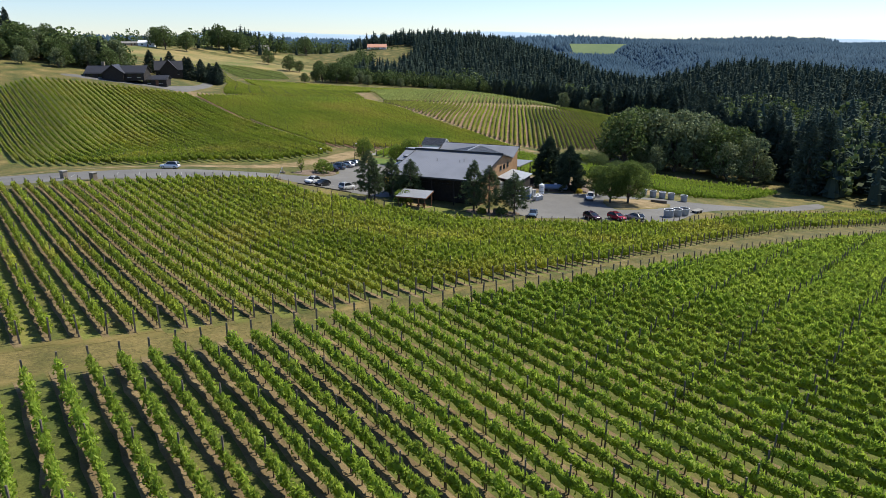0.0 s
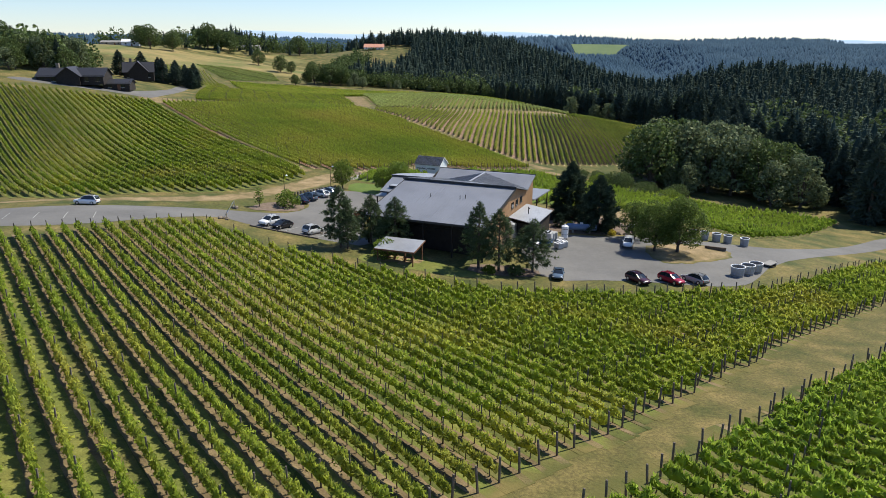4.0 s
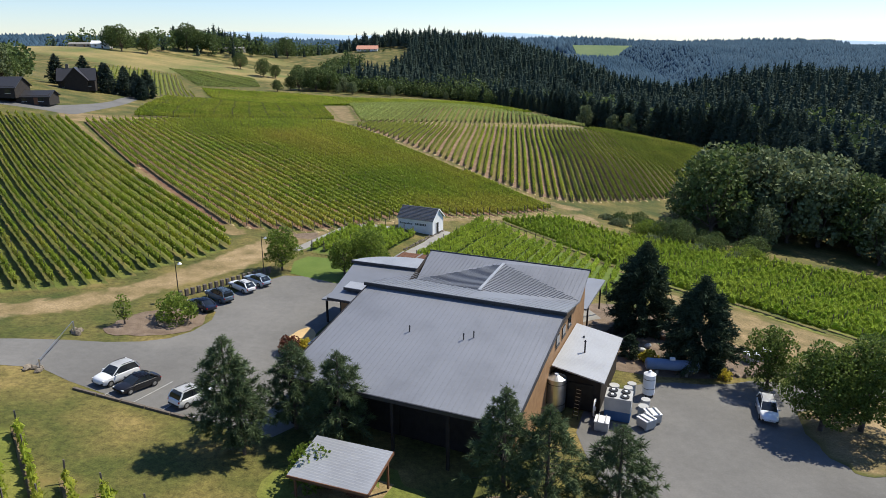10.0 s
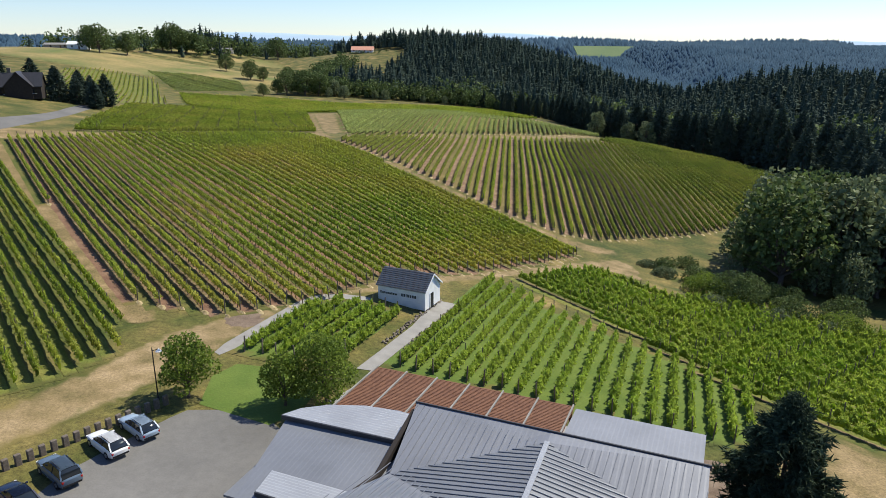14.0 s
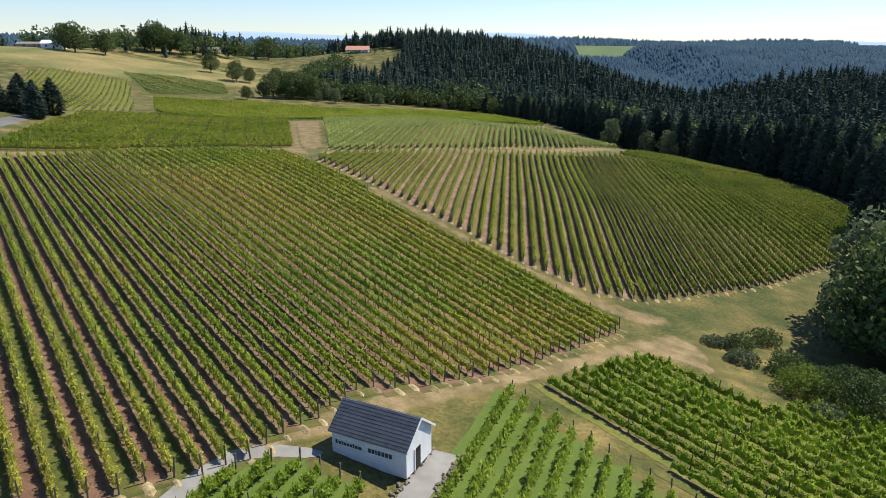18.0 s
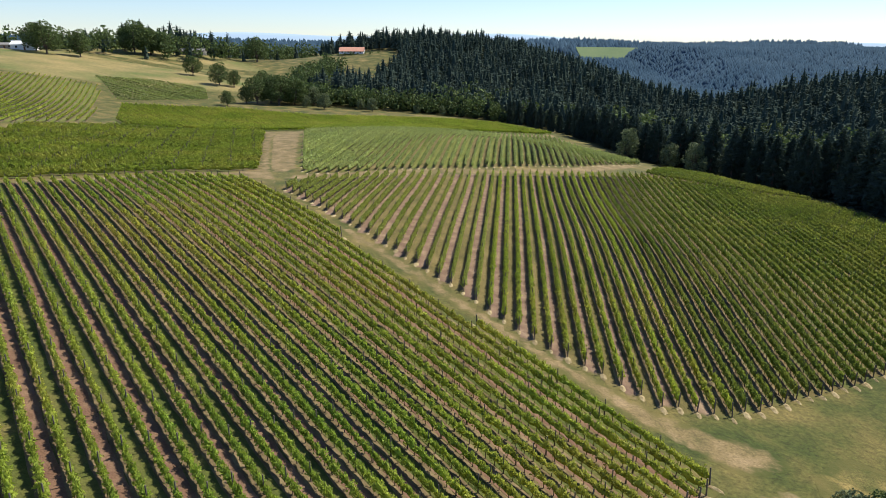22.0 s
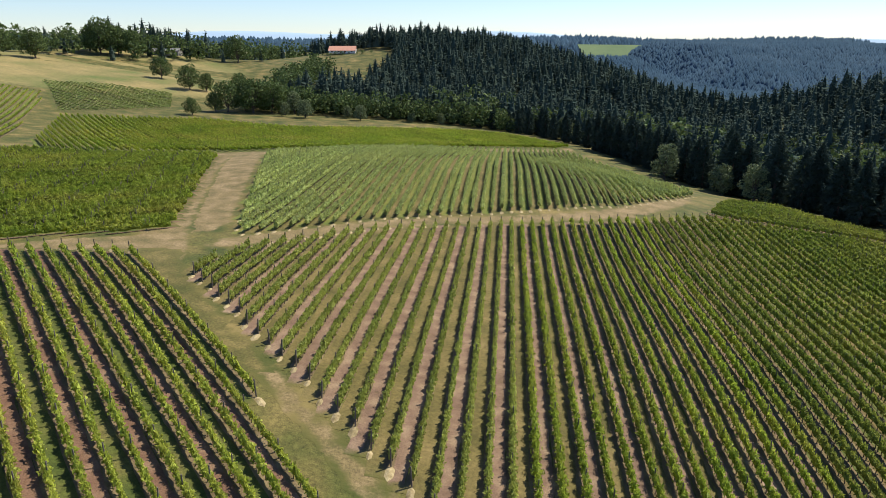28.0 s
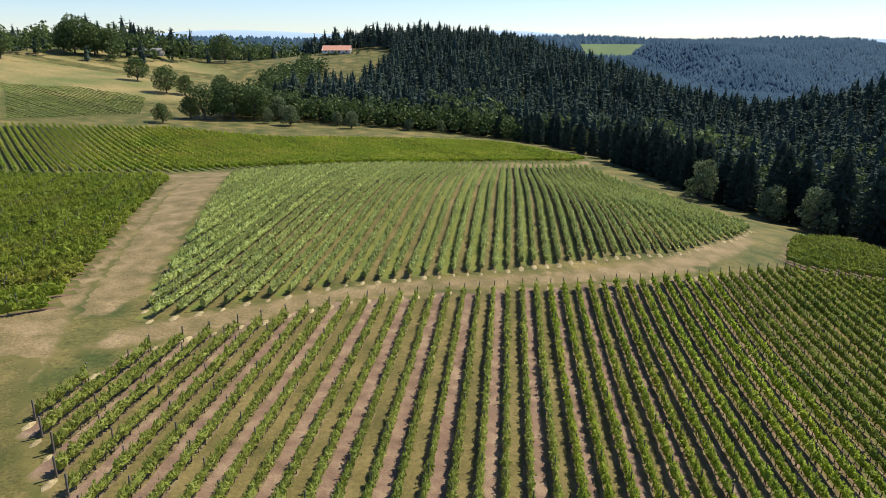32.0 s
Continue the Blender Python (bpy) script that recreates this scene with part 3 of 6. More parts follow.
drape("farm_yard", [(-148, 270), (-113, 279), (-103, 277), (-102, 283), (-104, 312), (-113, 345), (-119, 366), (-122, 365), (-117, 340), (-109, 312), (-112, 286), (-128, 282), (-150, 278)], 0.06, M["asphalt"], "grey gravel yard and drive", "road", step=4)
drape("concrete_path", [(-20.5, 177.5), (-19.2, 176.5), (-16.4, 184.2), (-13.2, 193), (-10.8, 194.6), (-6.8, 195.0), (-6.6, 196.3), (-11.2, 196.3), (-14.4, 194.2), (-17.8, 184.8)], 0.08, M["concrete"], "pale concrete footpath", "path", step=2, rounds=1)
drape("concrete_walk", [(-6.3, 176.2), (-4.6, 176), (-2.4, 181.4), (0.9, 189.5), (3.9, 197.6), (1.2, 198.2), (-1.4, 188.4), (-4.1, 181.5)], 0.08, M["concrete"], "pale concrete footpath to the hut", "path", step=2, rounds=0)

# ---- vineyards ----
def clip_row(poly, px, py, dx, dy):
    """Where the line through (px, py) along (dx, dy) runs inside the polygon."""
    ts = []
    for (x1, y1), (x2, y2) in zip(poly, poly[1:] + poly[:1]):
        ex, ey = x2 - x1, y2 - y1
        den = dx * ey - dy * ex
        if abs(den) < 1e-9:
            continue
        t = ((x1 - px) * ey - (y1 - py) * ex) / den
        u = ((x1 - px) * dy - (y1 - py) * dx) / den
        if 0 <= u < 1:
            ts.append(t)
    ts.sort()
    return list(zip(ts[::2], ts[1::2]))


VINE_STEP = 1.1


def canopy(p0, d, length, low, high, width, station, leaves, leaf_size, ragged, clump=0.16, near_y=1e9):
    """The foliage of one row: a ragged hedge, loose leaves on it and upright shoots above, following the land."""
    n = max(3, int(length / station) + 1)
    s = np.linspace(0, length, n)
    nx, ny = -d[1], d[0]
    px, py = p0[0] + d[0] * s, p0[1] + d[1] * s
    base = land(px, py)
    vigour = np.interp(s, np.arange(0, length + 9, 9.0), RNG.normal(1.0, 0.10 * ragged, len(np.arange(0, length + 9, 9.0))))
    plant = vigour * ((1.0 - clump) + clump * np.cos(2 * np.pi * s / 1.5 + RNG.uniform(0, 6)) + RNG.normal(0, 0.09 * ragged, n))
    gap = np.where(RNG.random(n) < 0.02 * ragged, 0.45, 1.0)
    hh = low + (high - low) * 0.7 * np.clip(plant * gap, 0.3, 1.25)
    ww = width * 0.36 * np.clip(plant + RNG.normal(0, 0.14 * ragged, n), 0.45, 1.45) * gap
    shape = [(-0.6, 0.1), (-1.1, 0.5), (-0.4, 1.0), (0.4, 1.0), (1.1, 0.5), (0.6, 0.1)]
    ring = np.zeros((n, 6, 3))
    for k, (a, b) in enumerate(shape):
        lat = a * ww + RNG.normal(0, 0.06, n)
        along = RNG.normal(0, 0.12, n)
        h = low + (hh - low) * b + RNG.normal(0, 0.08, n)
        ring[:, k, 0] = px + nx * lat + d[0] * along
        ring[:, k, 1] = py + ny * lat + d[1] * along
        ring[:, k, 2] = base + h
    v = ring.reshape(-1, 3)
    i = (np.arange(n - 1)[:, None] * 6 + np.arange(6)[None]).ravel()
    j = (np.arange(n - 1)[:, None] * 6 + (np.arange(6)[None] + 1) % 6).ravel()
    quads = np.column_stack([i, j, j + 6, i + 6])
    caps = np.array([[5, 4, 3, 2], [5, 2, 1, 0]])
    quads = np.concatenate([quads, caps, (caps + (n - 1) * 6)[:, ::-1]])
    m = int(length * leaves)
    if m:
        sl = RNG.uniform(0, length, m)
        close = p0[1] + d[1] * sl < near_y
        keep = RNG.random(m) < np.where(close, 1.0, 0.42)
        sl, close = sl[keep], close[keep]
        m = len(sl)
        vine = np.cos(2 * np.pi * (sl - 0.55) / VINE_STEP)
        hl = np.interp(sl, s, hh) + 0.10 * vine * min(1.0, ragged)
        foot = low + 0.06 - 0.28 * vine
        wl_ = np.interp(sl, s, ww)
        ang = RNG.uniform(-0.3, np.pi + 0.3, m)
        rad = RNG.uniform(0.6, 1.3, m)
        lat = np.cos(ang) * wl_ * rad * 1.75
        shoot = RNG.random(m) < 0.34
        up = foot + (hl - foot) * np.clip(0.45 + 0.62 * np.sin(ang) * rad, -0.05, 1.3)
        up = np.where(shoot, hl + RNG.uniform(-0.1, 0.42, m) ** 1.0 * (high - low) * 0.75, up)
        lat = np.where(shoot, RNG.normal(0, 0.6, m) * wl_, lat)
        cx, cy = p0[0] + d[0] * sl + nx * lat, p0[1] + d[1] * sl + ny * lat
        cz = np.interp(sl, s, base) + up
        c = np.column_stack([cx, cy, cz])
        a = RNG.normal(0, 1, (m, 3))
        a[shoot] = a[shoot] * 0.4 + np.array([0, 0, 1.0])
        a /= np.linalg.norm(a, axis=1)[:, None]
        b = np.cross(a, RNG.normal(0, 1, (m, 3)) + np.array([0, 0, 0.8]))
        b /= np.linalg.norm(b, axis=1)[:, None]
        size = (leaf_size * RNG.uniform(0.6, 1.4, m) * np.where(close, 1.0, 1.5))[:, None]
        a, b = a * size, b * size * 0.8
        a, b = np.where(shoot[:, None], a * 1.25, a), np.where(shoot[:, None], b * 0.75, b)
        lv = np.stack([c - a * 0.5 + b * 0.45, c - a * 0.5 - b * 0.45, c + a * 0.7], 1).reshape(-1, 3)
        k = len(v) + np.arange(m)[:, None] * 3 + np.arange(3)[None]
        return np.concatenate([v, lv]), quads, k
    return v, quads, np.zeros((0, 3), int)


def uprights(points, size, heights, taper=1.0):
    """Square uprights at ground points, joined."""
    points = np.asarray(points, float)
    n = len(points)
    z = land(points[:, 0], points[:, 1])
    off = np.array([(-1, -1), (1, -1), (1, 1), (-1, 1)]) * size / 2
    lo = np.concatenate([points[:, None, :] + off[None], np.repeat((z - 0.1)[:, None, None], 4, 1)], 2)
    tip = points + RNG.normal(0, 0.04, points.shape)
    hi = np.concatenate([tip[:, None, :] + off[None] * taper, np.repeat((z + heights)[:, None, None], 4, 1)], 2)
    v = np.concatenate([lo, hi], 1).reshape(-1, 3)
    f = np.array([[0, 1, 5, 4], [1, 2, 6, 5], [2, 3, 7, 6], [3, 0, 4, 7], [4, 5, 6, 7]])
    return v, (np.arange(n)[:, None, None] * 8 + f[None]).reshape(-1, 4)


end_post_mesh = bm_mesh("end_post", box(0.11, 0.11, 1.95, 0, 0, -0.2, 0.015), M["post"])


def vineyard(poly, deg, spacing, phase, label, leaf="vine", alley=("alley_green", "alley_green"), under="strip", low=0.65, high=1.75, width=0.33, station=0.6, leaves=14, leaf_size=0.3, ragged=1.0, joined=False, strip_w=0.6, posts=True, trunks=True, clump=0.16, near_y=1e9, tufts=False):
    d = (math.cos(radians(deg)), math.sin(radians(deg)))
    nrm = (-d[1], d[0])
    offs = [p[0] * nrm[0] + p[1] * nrm[1] for p in poly]
    k0, k1 = math.ceil((min(offs) - phase) / spacing), math.floor((max(offs) - phase) / spacing)
    vs, ws, fs, fm, allv, allf, alll = [], [], [], [], [], [], []
    count, total = 0, 0
    stakes, stems, ends = [], [], []
    for k in range(k0, k1 + 1):
        o = phase + k * spacing
        for t0, t1 in clip_row(poly, nrm[0] * o, nrm[1] * o, *d):
            if t1 - t0 < 4:
                continue
            t0, t1 = t0 + RNG.uniform(0, 0.8), t1 - RNG.uniform(0, 0.8)
            p0 = (nrm[0] * o + d[0] * t0, nrm[1] * o + d[1] * t0)
            length = t1 - t0
            # floor: bare strip under the vines and the alley beside it
            n = max(2, int(length / 1.6) + 1)
            s = np.linspace(-0.9 - RNG.uniform(0, 0.9), length + 0.9 + RNG.uniform(0, 0.9), n)
            worn_end = np.repeat(np.clip(np.minimum(s - s[0], s[-1] - s) / 1.6, 0, 1), 2)
            wobble = RNG.normal(0, 0.07, (2, n))
            for a, b, mi, lift in ((-0.05, strip_w - 0.05, 2, 0.034), (strip_w - 0.05, spacing - 0.05, k % 2, 0.028)):
                e = np.stack([np.stack([p0[0] + d[0] * s + nrm[0] * w, p0[1] + d[1] * s + nrm[1] * w], 1) for w in (a + wobble[0], b + wobble[1])], 1)
                z = land(e[..., 0], e[..., 1]) + lift
                vs.append(np.concatenate([e, z[..., None]], 2).reshape(-1, 3))
                i = np.arange(n - 1) * 2 + count
                fs.append(np.column_stack([i, i + 2, i + 3, i + 1]))
                fm.append(np.full(n - 1, mi))
                ws.append(worn_end)
                count += 2 * n
            v, f, leaf_f = canopy(p0, d, length, low, high, width, station, leaves, leaf_size, ragged, clump, near_y)
            if joined:
                allv.append(v), allf.append(f + total), alll.append(leaf_f + total)
                total += len(v)
            else:
                row = new("grapevine_hedge", mesh_np("grapevine_hedge", v, [f, leaf_f], M[leaf]))
                tagged(row, label, "grapevine", "grapevine hedges")
                for t, lean in ((-0.25, 1), (length + 0.25, -1)):
                    x, y = p0[0] + d[0] * t, p0[1] + d[1] * t
                    q = new("end_post", end_post_mesh)
                    q.parent = row
                    q.matrix_world = pose(x, y, gz(x, y), RNG.uniform(-4, 4), RNG.uniform(-4, 4), deg)
            if tufts:
                ends += [(p0[0] + d[0] * t, p0[1] + d[1] * t) for t in (-1.0, length + 1.0)]
            stakes += [(p0[0] + d[0] * t, p0[1] + d[1] * t) for t in np.arange(5, length - 2, 6.5)]
            stems += [(p0[0] + d[0] * t, p0[1] + d[1] * t) for t in np.arange(0.55, length, VINE_STEP)]
    fl = [f for f in fs]
    floor_mesh = mesh_np("vineyard_floor", np.concatenate(vs), [np.concatenate(fl)], [M[alley[0]], M[alley[1]], M[under]], np.concatenate(fm), True)
    floor_mesh.attributes.new("wear", "FLOAT", "POINT").data.foreach_set("value", np.concatenate(ws).astype(np.float32))
    ob = new("vineyard_floor", floor_mesh)
    tagged(ob, "strips of grass and bare soil between vine rows", "ground", kind="structure")
    if joined:
        ob = new("vineyard", mesh_np("vineyard", np.concatenate(allv), [np.concatenate(allf), np.concatenate(alll)], M[leaf]))
        tagged(ob, label, "vineyard", kind="stuff")
    if ends:
        c = np.array(ends)
        m, a = len(c), np.linspace(0, math.tau, 7)[:-1]
        size = RNG.uniform(0.7, 1.3, (m, 1))
        along, across = np.cos(a)[None] * 0.8 * size, np.sin(a)[None] * 0.34 * size
        rx, ry = c[:, :1] + d[0] * along + nrm[0] * across, c[:, 1:] + d[1] * along + nrm[1] * across
        ring = np.stack([rx, ry, land(rx, ry) + 0.02], 2)
        tip = np.column_stack([c, land(c[:, 0], c[:, 1]) + 0.2])[:, None]
        f = np.array([(0, 1 + k, 1 + (k + 1) % 6) for k in range(6)])
        ob = new("straw_tufts", mesh_np("straw_tufts", np.concatenate([tip, ring], 1).reshape(-1, 3), [(np.arange(m)[:, None, None] * 7 + f[None]).reshape(-1, 3)], M["tuft"]))
        tagged(ob, "pale dry grass tufts at the row ends", "grass tuft", kind="stuff")
    if posts and stakes:
        v, f = uprights(stakes, 0.08, 1.8 + RNG.uniform(-0.1, 0.1, len(stakes)))
        tagged(new("trellis_posts", mesh_np("trellis_posts", v, [f], M["post"])), "thin dark trellis posts along the vine rows", "trellis post", kind="stuff")
    if trunks and stems:
        v, f = uprights(stems, 0.07, np.full(len(stems), low + 0.15), 0.7)
        tagged(new("vine_trunks", mesh_np("vine_trunks", v, [f], M["trunk"])), "gnarled brown vine trunks in rows", "vine trunk", kind="stuff")


vineyard([(-42, 14), (26, 14), (112, 122), (112, 146), (100, 137), (84, 124), (33, 84), (16.2, 69.2), (0.8, 56.7), (-12, 46.8), (-21, 38.8), (-25.5, 34.6), (-45, 20)], 126, 1.74, 0.4, "green vine row above tan soil", leaves=130, leaf_size=0.2, width=0.5, low=0.5, high=1.48, near_y=62, leaf="vine_dark", alley=("alley_green", "alley_green"), station=0.5, ragged=1.5, clump=0.3)
vineyard([(-75, 60), (-45, 38), (-28.9, 41.2), (-19.9, 46.2), (-7.9, 55), (6.7, 67), (33.6, 93.5), (100.6, 150.4), (112, 160), (108, 170), (88.9, 154), (54.3, 124.2), (42.7, 114.6), (38, 112.8), (32.5, 112), (23, 109.6), (6.2, 109.2), (-2.3, 112.8), (-9.9, 115.5), (-23, 121), (-34, 130.2), (-38.1, 128), (-53.9, 109.2), (-70, 105.4), (-85, 100)], 127, 1.73, 0.9, "green vine row above tan and grassy soil", leaves=96, leaf_size=0.2, width=0.48, low=0.5, high=1.48, near_y=85, station=0.5, alley=("alley_green", "alley_lush"), strip_w=0.5, ragged=1.4, clump=0.28)
vineyard([(-150, 235), (-125, 185), (-95, 155), (-64, 146), (-50.8, 153.8), (-39.5, 158.5), (-28, 177), (-31.5, 182.5), (-99, 268), (-128, 262), (-150, 256)], 128.4, 1.78, 0.4, "lush green vine row on a grassy slope", joined=True, trunks=False, low=0.5, width=0.42, leaves=40, leaf_size=0.26, station=0.7, alley=("alley_lush", "alley_lush"), under="alley_green")
vineyard([(-33, 188.5), (-22, 186.8), (-12, 193.5), (-5, 206.5), (5, 211.5), (14, 219.5), (27.3, 234.3), (5, 262), (-37.5, 320), (-53, 319), (-74, 300.5), (-96, 269.5)], 126.5, 1.8, 0.2, "green vine row with yellowing leaves", leaf="vine_olive", leaves=100, leaf_size=0.2, near_y=275, width=0.5, low=0.48, high=1.4, station=0.5, alley=("soil", "alley_green"), under="strip", strip_w=0.5, clump=0.24, tufts=True)
vineyard([(-27.2, 313.5), (-7.6, 287.8), (8, 266.8), (16.6, 352.4), (6, 348.5), (-8, 341.5), (-25, 325)], 84.3, 1.85, 0.3, "thin pale green vine row beside tilled soil", leaf="vine_mid", leaves=96, leaf_size=0.2, near_y=322, width=0.46, low=0.42, high=1.56, station=0.5, alley=("straw_strip", "alley_gold"), clump=0.2, tufts=True)
vineyard([(8, 266.8), (14.4, 258), (26.2, 246.6), (33.6, 246.4), (45.1, 363.5), (42, 362), (26, 355.5), (16.6, 352.4)], 84.3, 1.85, 0.3, "upright green vine row beside tilled soil", leaves=96, leaf_size=0.2, near_y=322, width=0.52, low=0.42, high=1.6, station=0.5, alley=("straw_strip", "alley_gold"), clump=0.2, tufts=True)
# Same row shape as the block to its left, in darker leaves.
vineyard([(33.6, 246.4), (56.3, 259), (80.8, 276.5), (112, 318), (114, 372), (90, 373), (60, 372), (45.1, 363.5)], 84.3, 1.85, 0.3, "dark green vine row beside tilled soil", leaf="vine_deep", leaves=96, leaf_size=0.2, near_y=322, width=0.52, low=0.42, high=1.6, station=0.5, alley=("alley_tan", "alley_green"), under="strip", clump=0.2, tufts=True)
vineyard([(-27.5, 332.5), (-9, 348.5), (13, 358.5), (43, 374), (58, 389), (70, 407), (66, 452), (53, 500), (25, 474), (-8, 454), (-45, 427)], 84.3, 1.85, 0.3, "vine rows in pale green leaf", leaf="vine_pale", low=0.4, under="alley_gold", leaves=46, leaf_size=0.28, station=0.7, width=0.58, ragged=1.4, trunks=False, joined=True, alley=("alley_lush", "alley_gold"), tufts=True)
vineyard([(60, 374), (90, 375), (112, 376), (98, 405), (97, 419), (77, 404)], 127, 1.9, 0.3, "dense vine rows on a falling slope", leaf="vine_deep", leaves=30, leaf_size=0.3, station=0.9, width=0.45, joined=True, alley=("alley_green", "soil"))
vineyard([(-91, 289.5), (-75, 305), (-53, 326), (-37, 332), (-57, 420), (-62, 426), (-105, 412), (-118, 385), (-104, 335), (-98, 312)], 41, 1.9, 0.3, "dense green vine rows", leaf="vine", leaves=44, leaf_size=0.28, station=0.8, trunks=False, joined=True, width=0.55, ragged=1.6, clump=0.3, low=0.35, alley=("alley_green", "alley_green"), under="soil")
vineyard([(-103, 418), (-60, 434), (-48, 441), (5, 470), (50, 509), (59, 525), (31, 541), (-13, 528), (-54, 520), (-99, 529), (-141, 498), (-115, 435)], 125, 2.0, 0.3, "vine rows on a far crest", leaves=22, leaf_size=0.36, station=1.0, width=0.4, low=0.45, trunks=False, joined=True, alley=("alley_lush", "alley_green"), under="alley_green")
vineyard([(-126, 366), (-119, 410), (-118, 424), (-160, 518), (-172, 545), (-205, 545), (-214, 520), (-160, 420)], 112, 2.4, 0.3, "young pale vine rows on a far slope", leaves=4, leaf_size=0.52, station=1.3, high=1.5, width=0.25, joined=True, trunks=False, alley=("alley_lush", "alley_lush"))
vineyard([(-146, 506), (-121, 556), (-138, 604), (-170, 600), (-190, 575), (-176, 556)], 152, 2.4, 0.3, "young vine rows below the meadow", leaf="vine_pale", leaves=5, leaf_size=0.4, station=1.3, high=1.2, width=0.22, joined=True, trunks=False, posts=False, alley=("alley_green", "alley_green"))
vineyard([(-2.4, 177.4), (28, 166), (34, 178), (19.2, 196.8), (9.2, 209.8), (4.9, 199.2)], 70.4, 1.7, 0.3, "bright green vine row near the terrace", leaf="vine_dark", leaves=150, leaf_size=0.22, ragged=1.8, width=0.6, low=0.3, high=1.55, station=0.5, strip_w=0.4, clump=0.3, alley=("lawn", "lawn"), under="lawn")
vineyard([(13.2, 213.6), (23, 197.6), (33, 176), (47, 163), (58, 154), (75, 169), (100, 197), (82, 201.5), (60, 209.5), (46, 218.5), (36.5, 213.5), (27.4, 225)], 128, 1.95, 0.3, "leafy green vine row on falling ground", joined=True, trunks=False, leaf="vine_dark", leaves=80, leaf_size=0.24, ragged=2.0, clump=0.42, low=0.35, width=0.66, station=0.5, alley=("alley_green", "alley_lush"))
vineyard([(-18.2, 178), (-12, 176.4), (-6.4, 179.6), (-2.2, 190.8), (-7, 194.0), (-10.6, 193.2), (-13, 191.5), (-16, 184)], 70, 1.75, 0.2, "bright green vine row beside the path", leaf="vine_dark", leaves=150, leaf_size=0.22, ragged=1.8, width=0.6, low=0.3, high=1.55, station=0.5, strip_w=0.4, clump=0.3, alley=("lawn", "lawn"), under="lawn")


# ---- trees ----
def scatter(poly, spacing):
    xs, ys = [p[0] for p in poly], [p[1] for p in poly]
    gx, gy = np.meshgrid(np.arange(min(xs), max(xs), spacing), np.arange(min(ys), max(ys), spacing))
    gx = gx.ravel() + RNG.uniform(-0.5, 0.5, gx.size) * spacing
    gy = gy.ravel() + RNG.uniform(-0.5, 0.5, gy.size) * spacing
    keep = inside(poly, gx, gy)
    return list(zip(gx[keep], gy[keep]))


def leaf_cloud(centres, radii, count, size, flat=0.8):
    """Loose leaves scattered in lobes: vertices and quads."""
    centres, radii = np.asarray(centres, float), np.asarray(radii, float)
    w = radii ** 2 / (radii ** 2).sum()
    idx = RNG.choice(len(radii), count, p=w)
    dirn = RNG.normal(0, 1, (count, 3))
    dirn /= np.linalg.norm(dirn, axis=1)[:, None]
    rad = radii[idx] * RNG.uniform(0.55, 1.08, count) ** 0.6
    c = centres[idx] + dirn * rad[:, None] * np.array([1, 1, flat])
    a = RNG.normal(0, 1, (count, 3))
    a /= np.linalg.norm(a, axis=1)[:, None]
    b = np.cross(a, RNG.normal(0, 1, (count, 3)))
    b /= np.linalg.norm(b, axis=1)[:, None]
    s = (size * RNG.uniform(0.6, 1.4, count))[:, None]
    a, b = a * s, b * s * 0.75
    v = np.stack([c - a * 0.5, c + b * 0.5, c + a * 0.5, c - b * 0.5], 1).reshape(-1, 3)
    return v, (np.arange(count)[:, None] * 4 + np.arange(4)[None])


def limb(bm, a, b, r1, r2, seg=6):
    a, b = Vector(a), Vector(b)
    m = Matrix.Translation((a + b) / 2) @ (b - a).to_track_quat("Z", "Y").to_matrix().to_4x4()
    bmesh.ops.create_cone(bm, cap_ends=True, segments=seg, radius1=r1, radius2=r2, depth=(b - a).length, matrix=m)


def broadleaf(height, spread, mat, count, size, label, category="tree", stem=0.25, lobes=14, trunk_r=0.03, name="tree", multi=False):
    """A broad-leaved tree at the origin: trunk with limbs, and a crown of lobes of leaves."""
    root = new(name)
    tagged(root, label, category)
    bm = bmesh.new()
    top = height * stem
    centres, radii = [], []
    for i in range(lobes):
        a = i * 2.4 + RNG.uniform(-0.4, 0.4)
        q = (i + 0.5) / lobes
        h = top + (height - top) * (0.10 + 0.74 * q)
        r = spread * math.sin(math.pi * (0.28 + 0.62 * q)) * RNG.uniform(0.45, 0.8)
        centres.append((math.cos(a) * r, math.sin(a) * r, h))
        radii.append(spread * RNG.uniform(0.26, 0.44))
        if i % 2 == 0:
            limb(bm, (0, 0, top * RNG.uniform(0.8, 1.4)), centres[-1], height * trunk_r * 0.4, height * trunk_r * 0.12, 5)
    limb(bm, (0, 0, -0.3), (0.05 * spread, 0, top * 1.2), height * trunk_r, height * trunk_r * 0.65, 8)
    limb(bm, (0.05 * spread, 0, top * 1.1), (0, 0, height * 0.8), height * trunk_r * 0.65, height * trunk_r * 0.15, 6)
    part("trunk", bm, M["bark"], root)
    v, f = leaf_cloud(centres, radii, count, size)
    crown = new("crown", mesh_np("crown", v, [f], M[mat]))
    crown.parent = root
    return root


